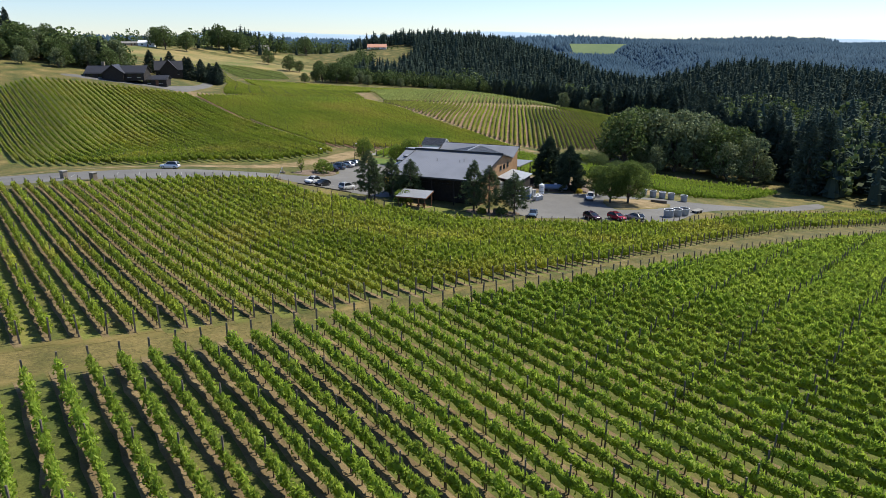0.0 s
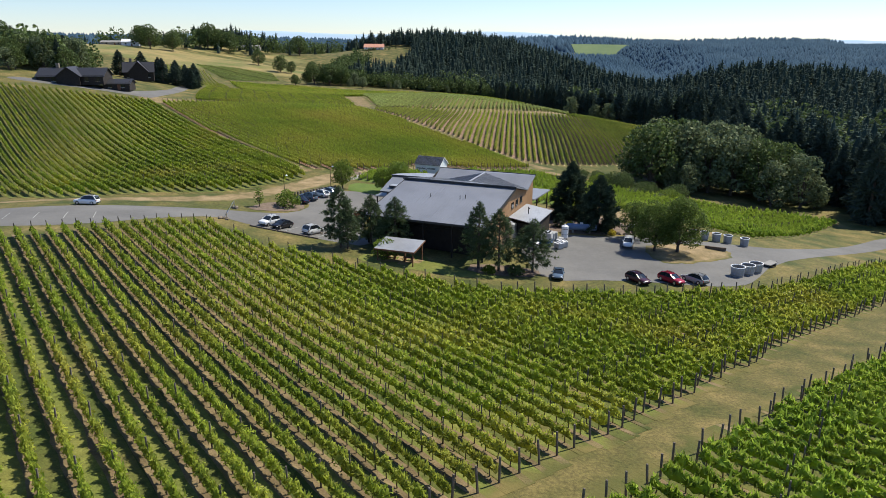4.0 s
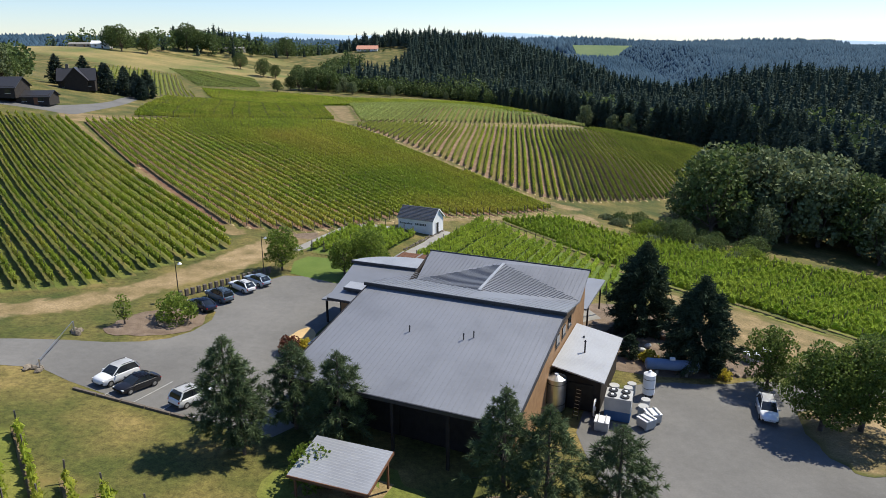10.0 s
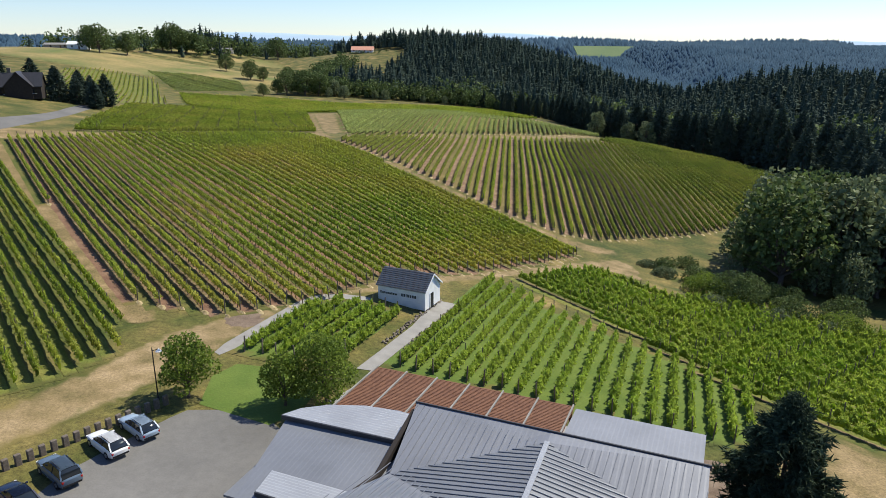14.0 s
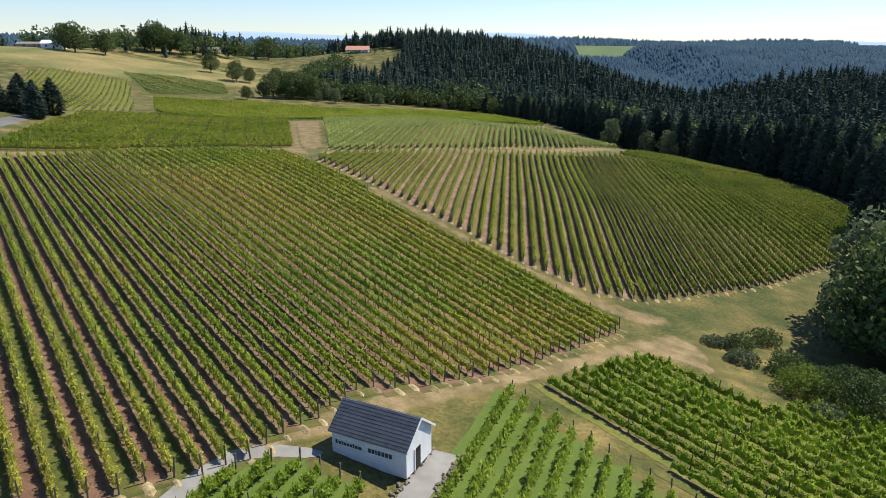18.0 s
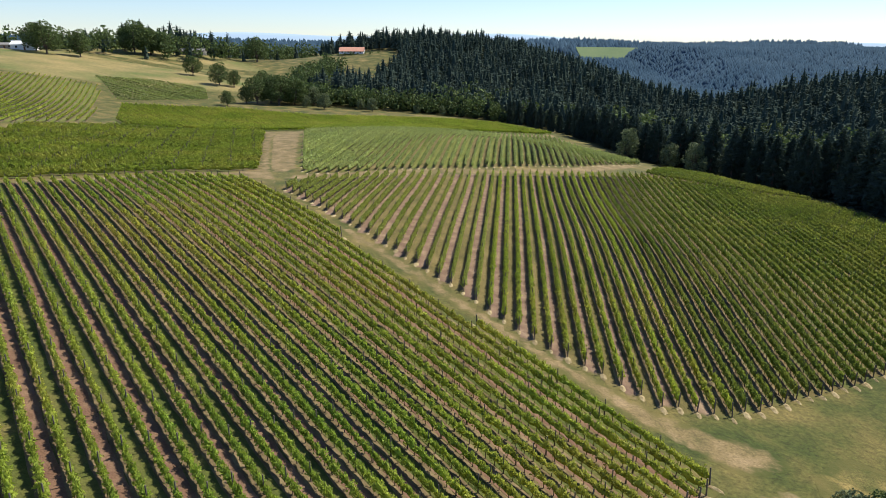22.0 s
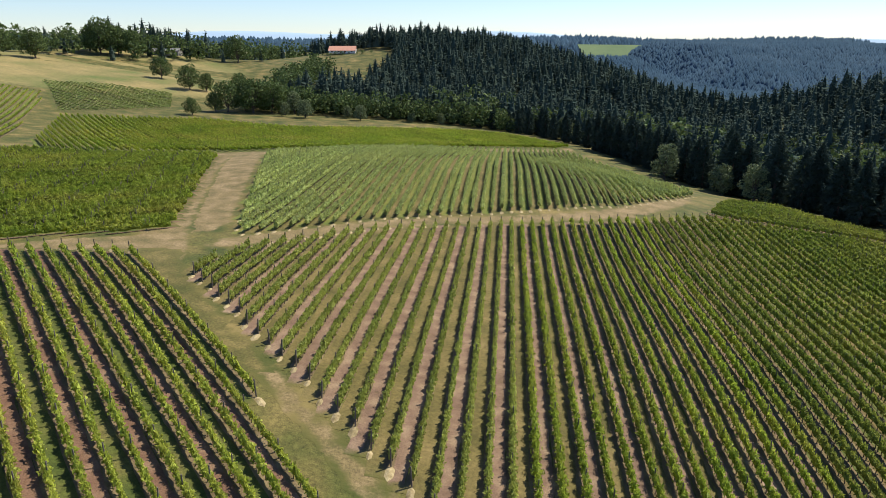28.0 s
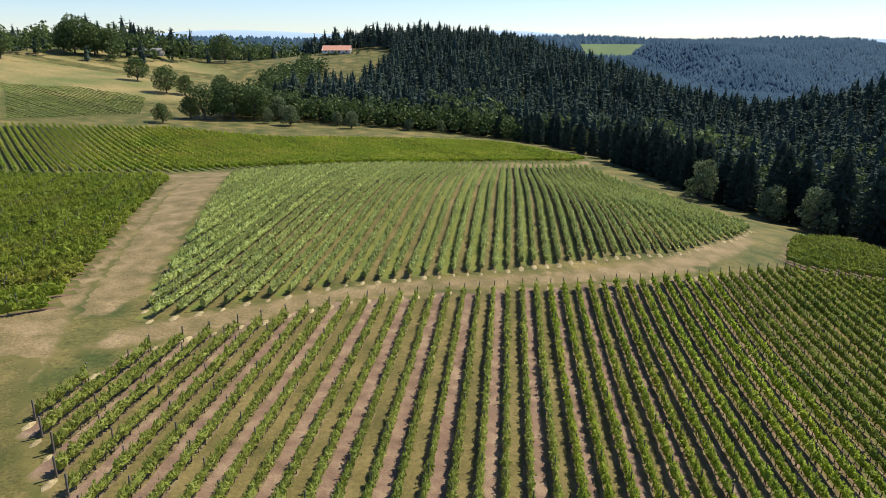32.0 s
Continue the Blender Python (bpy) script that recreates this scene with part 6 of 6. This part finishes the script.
    for s in (-1, 1):
        cz = cab[0][1]
        for a, b, thick, tone in ((cab[0], cab[1], 0.12, paint), (cab[-1], cab[-2], 0.06, paint), ((-0.55 * k, cz), (-0.6 * k, cab[2][1] - 0.04), 0.05, "black")):
            wa, wb = W * 0.445, W * 0.365
            part("pillar", bar((a[0], s * wa, a[1]), (b[0], s * wb, b[1]), thick, thick), M[tone], root)
        part("headlight", box(0.2, 0.34, 0.14, 2.1 * k, s * W * 0.34, deck[8] - 0.14, 0.03), M["clear_lamp"], root, "clear headlight")
        part("tail_light", box(0.14, 0.26, 0.2, -2.17 * k, s * W * 0.37, deck[1] - 0.3, 0.03), M["red_lamp"], root, "red tail light")
        part("mirror", box(0.14, 0.2, 0.13, 0.72 * k, s * (W / 2 + 0.06), cab[0][1] + 0.05, 0.03), M[paint], root)
        if style != "sedan":
            part("roof_rail", bar((-1.55 * k, s * wr * 0.9, roofline[1][1] + 0.06), (-0.15 * k, s * wr * 0.9, roofline[1][1] + 0.06), 0.04, 0.04), M["black"], root)
        for a in (-1.38, 1.36):
            wheel = new("wheel", tyre_mesh)
            wheel.parent = root
            wheel.matrix_local = pose(a * k, s * (W / 2 - 0.1), 0.34)
            tagged(wheel, "black tyre with a metal rim")
            rim = new("rim", rim_mesh)
            rim.parent = wheel
    part("bumper", box(0.12, W * 0.82, 0.2, 2.2 * k, 0, 0.36, 0.04), M["black"], root)
    part("bumper", box(0.12, W * 0.82, 0.2, -2.2 * k, 0, 0.36, 0.04), M["black"], root)
    return root


for x, y, hd, pt, st, lb in ((-55.8, 138.2, 178, "car_white", "suv", "white estate car parked on the drive"), (-26.4, 135.6, 245, "car_white", "suv", "white four-wheel drive parked nose to the kerb"), (-24.2, 134.6, 240, "car_black", "sedan", "black saloon parked nose to the kerb"), (-19.2, 133.4, 60, "car_white", "suv", "white hatchback parked tail to the kerb"), (-25.3, 153.9, 143, "car_navy", "sedan", "dark navy saloon by the post row"), (-24.3, 156.9, 143, "car_slate", "suv", "slate grey car by the post row"), (-22.7, 160.5, 143, "car_white", "wagon", "white hatchback by the post row"), (-21.5, 163.0, 143, "car_silver_blue", "wagon", "pale blue estate car by the post row"), (16.0, 118.0, 258, "car_slate", "sedan", "slate blue car in the yard"), (29.9, 135.6, 252, "car_white", "suv", "white four-wheel drive in the yard"), (26.3, 116.8, -64, "car_maroon", "wagon", "dark maroon van at the yard edge"), (30.8, 117.2, -60, "car_red", "wagon", "red hatchback at the yard edge"), (34.1, 117.8, 120, "car_silver_grey", "wagon", "silver estate car at the yard edge")):
    car(x, y, hd, pt, st, lb)


# ---- yard equipment ----
def open_tub(x, y, r, h, label):
    t = thing("open_tub", pose(x, y, gz(x, y) + 0.05), label, "tub", "open tubs")
    part("wall", tube(r * 0.88, r, h, 0, 0, 0, 24, caps=False), M["tub"], t)
    b = bmesh.new()
    bmesh.ops.create_cone(b, segments=24, radius1=r * 0.9, radius2=r * 0.94, depth=h * 0.9, cap_ends=False, matrix=Matrix.Translation((0, 0, h * 0.55)))
    part("lining", b, M["concrete"], t)
    b = bmesh.new()
    bmesh.ops.create_circle(b, cap_ends=True, segments=24, radius=r * 0.93, matrix=Matrix.Translation((0, 0, 0.12)))
    part("bottom", b, M["concrete"], t)
    ring = bmesh.new()
    for i in range(24):
        a0, a1 = math.tau * i / 24, math.tau * (i + 1) / 24
        bar((math.cos(a0) * r * 0.98, math.sin(a0) * r * 0.98, h), (math.cos(a1) * r * 0.98, math.sin(a1) * r * 0.98, h), 0.1, 0.08, ring)
    part("rim", ring, M["white"], t)


for x, y in ((41.6, 122.1), (43.6, 123.4), (45.4, 124.9)):
    open_tub(x, y, 0.95, 1.35, "large open white tub on the tarmac edge")


def bin_crate(x, y, rz, h=1.2, label="white plastic harvest bin"):
    t = thing("harvest_bin", pose(x, y, gz(x, y) + 0.08, 0, 0, rz), label + " standing on gravel", "bin", "harvest bins")
    part("box", box(1.15, 1.15, h - 0.12, 0, 0, 0.12, 0.05), M["bins"], t)
    part("lid", box(1.2, 1.2, 0.08, 0, 0, h, 0.02), M["white"], t)
    for s in (-1, 1):
        part("skid", box(1.1, 0.16, 0.12, 0, 0.42 * s, 0), M["bins"], t)
        part("rib", box(0.06, 1.18, 0.7, 0.3 * s, 0, 0.3), M["bins"], t)


for x, y in ((43.6, 145.4), (45.6, 145.1), (47.5, 144.7), (49.3, 144.3), (51.8, 143.4)):
    open_tub(x, y, 0.72, 1.4, "tall grey plastic tub beside the vines")


def steel_tank(x, y, r, h, label, mat="steel"):
    t = thing("steel_tank", pose(x, y, gz(x, y) + 0.05), label, "tank")
    part("shell", tube(r, r, h, 0, 0, 0.25, 28), M[mat], t, smooth=False)
    part("top_cone", tube(r, r * 0.25, 0.25, 0, 0, h + 0.25, 28), M[mat], t)
    part("hatch", tube(r * 0.22, r * 0.2, 0.12, 0, 0, h + 0.48, 14), M["white"], t)
    for a in (45, 135, 225, 315):
        part("leg", box(0.1, 0.1, 0.3, math.cos(radians(a)) * r * 0.8, math.sin(radians(a)) * r * 0.8, 0), M["black"], t)
    for z in (0.8, h - 0.2):
        part("band", tube(r * 1.01, r * 1.01, 0.06, 0, 0, z, 28), M["fascia"], t)


steel_tank(11.4, 135.6, 0.85, 2.9, "tall stainless steel tank beside the lean-to")
steel_tank(20.4, 138.6, 0.55, 1.9, "white upright tank in the yard", "white")
ladder = thing("ladder", pose(12.9, 134.2, gz(12.9, 134.2), -12, 0, -30), "dark metal ladder leaning by the steel tank", "ladder")
for s in (-0.22, 0.22):
    part("rail", box(0.05, 0.05, 2.8, s, 0, 0), M["black"], ladder)
for i in range(8):
    part("rung", box(0.44, 0.04, 0.04, 0, 0, 0.3 + 0.32 * i), M["steel"], ladder)
chiller = thing("chiller", pose(16.6, 134.6, gz(16.6, 134.6) + 0.05, 0, 0, -20), "white rooftop-style chiller with four fans and blue front", "chiller")
part("casing", box(2.2, 1.9, 1.2, 0, 0, 1.0, 0.03), M["bins"], chiller)
part("lower_casing", box(2.15, 1.85, 0.9, 0, 0, 0.1, 0.02), M["blue"], chiller, "blue lower casing")
for sx in (-0.52, 0.52):
    for sy in (-0.45, 0.45):
        f = part("fan_ring", tube(0.38, 0.38, 0.1, sx, sy, 2.2, 20), M["black"], chiller)
        part("fan_guard", tube(0.14, 0.14, 0.05, sx, sy, 2.3, 12), M["white"], f)
for i, (x, y, r, h) in enumerate(((16.0, 138.2, 0.42, 1.1), (17.2, 138.4, 0.45, 1.0), (18.3, 137.8, 0.4, 1.1), (17.5, 137.2, 0.38, 0.9), (18.9, 138.8, 0.4, 1.0), (18.9, 135.0, 0.45, 0.8), (19.5, 136.4, 0.4, 0.7))):
    d = thing("drum", pose(x, y, gz(x, y) + 0.05), "white plastic drum among yard equipment", "drum", "drums")
    part("barrel", tube(r, r, h, 0, 0, 0, 18), M["bins"], d)
    part("lid", tube(r * 1.04, r * 1.0, 0.07, 0, 0, h, 18), M["bins"], d)
for x, y, rz in ((14.8, 132.6, -20), (18.6, 133.0, 30), (19.4, 134.0, 10)):
    bin_crate(x, y, rz, 0.8, "low white plastic bin")
hose = thing("hose_reel", pose(14.6, 134.6, gz(14.6, 134.6), 0, 0, -20), "white hose ring leaning on a stand", "hose")
ring = bmesh.new()
for i in range(20):
    a0, a1 = math.tau * i / 20, math.tau * (i + 1) / 20
    bar((0, math.cos(a0) * 0.7, 0.9 + math.sin(a0) * 0.7), (0, math.cos(a1) * 0.7, 0.9 + math.sin(a1) * 0.7), 0.12, 0.12, ring)
part("coil", ring, M["white"], hose)
part("stand", box(0.3, 0.3, 0.5, 0, 0, 0), M["black"], hose)
tank = thing("gas_tank", pose(24.0, 143.2, gz(24, 143.2), 0, 0, -10), "long faded blue horizontal tank on saddles under a fir", "tank")
b = tube(0.55, 0.55, 4.6, -2.3, 0, 1.0, 20, ry=90)
part("shell", b, M["tank_blue"], tank)
for s in (-1, 1):
    b = bmesh.new()
    bmesh.ops.create_uvsphere(b, u_segments=16, v_segments=8, radius=0.55, matrix=Matrix.Translation((2.3 * s, 0, 1.0)) @ Matrix.Diagonal((0.5, 1, 1, 1)))
    part("end_cap", b, M["tank_blue"], tank)
    part("saddle", box(0.3, 0.8, 0.5, 1.4 * s, 0, 0), M["concrete"], tank)
part("valve_box", box(0.5, 0.35, 0.25, 0, 0, 1.52, 0.03), M["white"], tank)
trailer = thing("flat_trailer", pose(49.6, 129.4, gz(49.6, 129.4), 0, 0, 40), "low grey flat trailer by the exit road", "trailer")
part("deck", box(2.6, 1.3, 0.12, 0, 0, 0.5, 0.01), M["concrete"], trailer)
part("drawbar", bar((1.3, 0, 0.5), (2.3, 0, 0.4), 0.1, 0.1), M["black"], trailer)
for sx in (-0.5, 0.5):
    for s in (-1, 1):
        wheel = new("wheel", tyre_mesh)
        wheel.parent = trailer
        wheel.matrix_local = pose(sx, s * 0.55, 0.3) @ Matrix.Scale(0.85, 4)
bench = thing("low_wall", pose(44.5, 137.4, gz(44.5, 137.4), 0, 0, -25), "dark low timber retaining wall at the island", "wall")
part("sleeper", box(3.2, 0.25, 0.5, 0, 0, 0, 0.03), M["post"], bench)
part("coping", box(3.3, 0.32, 0.06, 0, 0, 0.5, 0.01), M["post"], bench)

# kerb sleepers, bay lines, posts, lamps, gate
kx, ky, kd = -28.8, 133.2, math.degrees(math.atan2(-2.9, 11.0))
for i in range(5):
    x, y = kx + 11.0 * (i + 0.5) / 5, ky - 2.9 * (i + 0.5) / 5
    t = tagged(new("kerb_sleeper", bm_mesh("kerb_sleeper", box(2.2, 0.22, 0.4, 0, 0, -0.2, 0.02), M["post"])), "dark timber sleeper edging the car park", "kerb", "kerb sleepers")
    t.matrix_world = pose(x, y, gz(x, y), 0, -math.degrees(math.atan2(gz(x + 1, y - 0.26) - gz(x - 1, y + 0.26), 2.06)), kd)


def ground_line(x1, y1, x2, y2, w=0.09):
    n = 5
    s = np.linspace(0, 1, n)
    d = Vector((x2 - x1, y2 - y1)).normalized()
    v = []
    for q in s:
        for k in (-1, 1):
            x, y = x1 + (x2 - x1) * q - d.y * w / 2 * k, y1 + (y2 - y1) * q + d.x * w / 2 * k
            v.append((x, y, gz(x, y) + 0.075))
    f = np.array([(2 * i, 2 * i + 2, 2 * i + 3, 2 * i + 1) for i in range(n - 1)])
    tagged(new("bay_line", mesh_np("bay_line", np.array(v), [f], M["paint_line"])), "worn white painted parking line", "line", "bay lines", "structure")


for i in range(5):
    x, y = -26.0 + 2.6 * i, 132.8 - 0.68 * i
    ground_line(x, y, x + 1.5, y + 4.2)
for i in range(6):
    x, y = -66 + 3.4 * i, 119.5 + 1.4 * i
    ground_line(x, y, x - 2.0, y + 5.0)
for i in range(17):
    x, y = -28.6 + 7.6 * i / 16, 156.6 + 10.6 * i / 16
    t = tagged(new("timber_bollard", bm_mesh("timber_bollard", box(0.42, 0.3, 0.95, 0, 0, -0.1, 0.05), M["post"])), "dark timber bollard behind the parked cars", "bollard", "timber bollards")
    t.matrix_world = pose(x, y, gz(x, y), 0, 0, 53)


def lamp_post(x, y, arm, lean):
    t = thing("lamp_post", pose(x, y, gz(x, y), lean, 0, arm), "slim black lamp post with a white shade", "lamp post", "lamp posts")
    part("base", tube(0.12, 0.09, 0.3, 0, 0, 0, 12), M["black"], t)
    part("pole", tube(0.055, 0.045, 4.6, 0, 0, 0, 10), M["black"], t)
    a = part("arm", bar((0, 0, 4.5), (0.5, 0, 4.6), 0.05, 0.05), M["black"], t)
    part("shade", tube(0.26, 0.06, 0.22, 0.5, 0, 4.38, 14), M["white"], a, "white metal shade")
    part("finial", tube(0.05, 0.01, 0.22, 0, 0, 4.6, 8), M["black"], t)


lamp_post(-28.4, 155.6, 0, 0)
lamp_post(-21.9, 167.9, 20, 0)
for x, y in ((-66.4, 118.0), (-59.6, 114.8)):
    t = thing("gate_pillar", pose(x, y, gz(x, y), 0, 0, -25), "squat stone gate pillar with a pale cap", "pillar", "gate pillars")
    part("shaft", box(0.9, 0.9, 1.35, 0, 0, -0.1, 0.04), M["stone"], t)
    part("cap", box(1.1, 1.1, 0.14, 0, 0, 1.25, 0.03), M["concrete"], t)
gate = thing("bar_gate", pose(-33.2, 136.4, gz(-33.2, 136.4)), "thin grey bar gate across the drive", "gate")
part("boom", bar((0, 0, 0.7), (-1.1, 7.8, 1.0), 0.05, 0.05), M["steel"], gate)
part("post", box(0.12, 0.12, 0.9, 0, 0, -0.1), M["steel"], gate)
part("post", box(0.12, 0.12, 1.1, -1.1, 7.8, -0.1), M["steel"], gate)
for cx, cy, n in ((-33.4, 136.0, 9), (-34.4, 144.6, 8), (-17.2, 134.0, 5), (-27.4, 148.2, 5), (9.8, 119.4, 4)):
    for i in range(n):
        x, y = cx + RNG.uniform(-0.8, 0.8), cy + RNG.uniform(-0.6, 0.6)
        r = tagged(new("rock", stone_mesh[i % 5]), "rough tan landscaping rock on the verge", "rock", "rocks")
        r.matrix_world = pose(x, y, gz(x, y) + 0.1, RNG.uniform(0, 360), 0, RNG.uniform(0, 360)) @ Matrix.Scale(RNG.uniform(1, 2), 4)
planter = thing("barrel_planter", pose(9.6, 119.6, gz(9.6, 119.6), 0, 0, 10), "small dark barrel planter under the pines", "planter")
part("barrel", tube(0.55, 0.6, 0.9, 0, 0, 0, 16), M["post"], planter)
part("soil", tube(0.5, 0.5, 0.05, 0, 0, 0.88, 16), M["mulch"], planter)


# ---- far buildings ----
def house(x, y, rz, length, width, eave, ridge_h, wall_mat, roof_mat, label, windows=4, name="house", wing=False):
    t = thing(name, pose(x, y, gz(x, y) - 0.3, 0, 0, rz), label, "building")
    for s in (-1, 1):
        part("wall", box(length, 0.3, eave, 0, s * width / 2, 0), M[wall_mat], t)
        part("gable_wall", poly_wall([(s * length / 2, -width / 2, 0), (s * length / 2, width / 2, 0), (s * length / 2, width / 2, eave), (s * length / 2, 0, ridge_h), (s * length / 2, -width / 2, eave)], (-0.3 * s, 0, 0)), M[wall_mat], t)
        part("roof", slab([(-length / 2 - 0.5, s * (width / 2 + 0.6), eave - 0.3), (length / 2 + 0.5, s * (width / 2 + 0.6), eave - 0.3), (length / 2 + 0.5, 0, ridge_h + 0.1), (-length / 2 - 0.5, 0, ridge_h + 0.1)], 0.2), M[roof_mat], t)
    for i in range(windows):
        w = part("window", box(1.3, 0.1, 1.3, -length / 2 + length * (i + 0.5) / windows, -width / 2 - 0.17, eave * 0.4), M["glass"], t)
        part("sill", box(1.5, 0.2, 0.08, -length / 2 + length * (i + 0.5) / windows, -width / 2 - 0.22, eave * 0.4 - 0.08), M["white"], w)
    part("door", box(1.1, 0.12, 2.1, length * 0.1, -width / 2 - 0.17, 0.2), M["timber"], t)
    if wing:
        for s in (-1, 1):
            part("wing_roof", slab([(s * 4.2, -width / 2 - 2.4, eave - 0.2), (s * 4.2, width * 0.2, eave - 0.2), (0, width * 0.2, ridge_h + 0.6), (0, -width / 2 - 2.4, ridge_h + 0.6)], 0.2), M[roof_mat], t)
        part("wing_wall", poly_wall([(-3.8, -width / 2 - 2.0, 0), (3.8, -width / 2 - 2.0, 0), (3.8, -width / 2 - 2.0, eave), (0, -width / 2 - 2.0, ridge_h + 0.4), (-3.8, -width / 2 - 2.0, eave)], (0, 0.3, 0)), M[wall_mat], t)
        part("chimney", box(1.0, 1.0, 2.4, -length * 0.25, 0.5, ridge_h - 0.8), M["stone"], t)
    return t


house(-131, 284, 8, 22, 10, 3.2, 5.6, "wall", "fascia", "large dark timber house with low gables", 6, wing=True)
house(-117, 287, 8, 9, 7, 2.8, 4.0, "wall", "fascia", "dark timber garage beside the house", 2)
house(-133, 342, 20, 12, 8, 4.2, 8.0, "wall", "fascia", "dark steep-roofed house among conifers", 3, wing=True)
house(-272, 655, 10, 14, 9, 4.0, 6.0, "white", "white", "white barn on the hill", 2, name="barn")
house(-292, 665, 10, 20, 8, 3.0, 4.2, "concrete", "concrete", "low pale grey shed on the hill", 2, name="barn")
house(-196, 745, 0, 26, 9, 3.5, 5.0, "concrete", "concrete", "long pale grey shed behind trees", 2, name="barn")
house(-75, 812, 0, 21, 14, 2.4, 5.6, "white", "orange_roof", "low white house with a salmon roof among trees", 4)
woods("garden_trees", scatter([(-100, 796), (-50, 796), (-50, 803), (-100, 803)], 4.5), crown_set, M["oak"], "low broad-leaved trees before the house", (0.16, 0.26))

# ---- edges of the service yard ----
fence = thing("yard_fence", pose(0, 0, 0), "dark stained timber screen fence behind the lean-to", "fence")
for i in range(14):
    q = i / 13
    x, y = 19.2 + 3.6 * q, 150.4 + 4.8 * q
    b = box(0.42, 0.06, 1.5, 0, 0, -0.1)
    ob = part("board", b, M["wall"], fence)
    ob.matrix_world = pose(x, y, gz(x, y), 0, 0, 53)
kerb_wall = thing("retaining_wall", pose(0, 0, 0), "low red-brown timber retaining wall", "wall")
for i in range(7):
    x, y = 24.2 + 0.95 * i, 153.8 - 0.97 * i
    ob = part("sleeper", box(1.36, 0.22, 0.6, 0, 0, -0.15, 0.02), M["timber"], kerb_wall)
    ob.matrix_world = pose(x, y, gz(x, y), 0, 0, -45.6)
for i in range(16):
    x, y = 27.5 + 0.62 * i + RNG.uniform(-0.2, 0.2), 142.9 + 0.1 * i + RNG.uniform(-0.3, 0.3)
    r = tagged(new("rock", stone_mesh[i % 5]), "pale rounded rock edging the yard", "rock", "rocks")
    r.matrix_world = pose(x, y, gz(x, y) + 0.1, RNG.uniform(0, 360), 0, RNG.uniform(0, 360)) @ Matrix.Scale(RNG.uniform(1, 1.8), 4)
for i, (x, y, rz) in enumerate(((33.0, 149.8, -20), (33.6, 150.3, -18), (35.2, 149.9, -24))):
    t = tagged(new("log", bm_mesh("log", tube(0.16, 0.14, 3.2, -1.6, 0, 0.16, 10, ry=90), M["post"])), "grey weathered log lying on dry ground", "log", "logs")
    t.matrix_world = pose(x, y, gz(x, y), 0, 0, rz)
for x, y, rz in ((33.6, 147.2, 10), (35.6, 148.4, 5)):
    bin_crate(x, y, rz, 0.9, "white plastic tote")
for i, (x, y) in enumerate(((22.6, 148.4), (23.6, 149.6), (21.6, 149.4))):
    t = thing("sack", pose(x, y, gz(x, y), 0, 0, 40 * i), "pale heaped sack on bare earth", "sack", "sacks")
    b = bmesh.new()
    bmesh.ops.create_uvsphere(b, u_segments=12, v_segments=8, radius=0.4, matrix=Matrix.Translation((0, 0, 0.22)) @ Matrix.Diagonal((1.2, 0.8, 0.6, 1)))
    part("bag", b, M["bins"], t, smooth=True)
    part("tie", tube(0.06, 0.03, 0.16, 0.42, 0, 0.25, 8), M["post"], t)
drape("front_lawn", [(-12, 121), (-1, 117.5), (4, 116), (10, 117), (4, 119.5), (0, 122.5), (-2, 126), (-10, 126)], 0.05, M["alley_lush"], "patchy green lawn below the winery", "lawn", rag=0.5)
drape("dry_bank", [(27, 152), (33, 147.5), (44, 146), (56, 153), (46, 162), (33, 174.5), (28, 166)], 0.035, M["track"], "golden dry grass bank beside the vines", "grass", rag=0.5, fade=2.2, step=1.1)
drape("pine_bed", [(3.8, 119.2), (9, 117.6), (13.6, 118.2), (14.0, 121.6), (10, 123), (4.4, 123.4)], 0.07, M["mulch"], "needle strewn bed under the pines", "bed", rag=0.3)

# ---- from plan units to metres ----
TO_METRES = Matrix.Scale(1.2, 4)
bpy.context.view_layer.update()
for ob in list(scene.objects):
    if ob.parent is None and ob.type in ("MESH", "EMPTY"):
        ob.matrix_world = TO_METRES @ ob.matrix_world
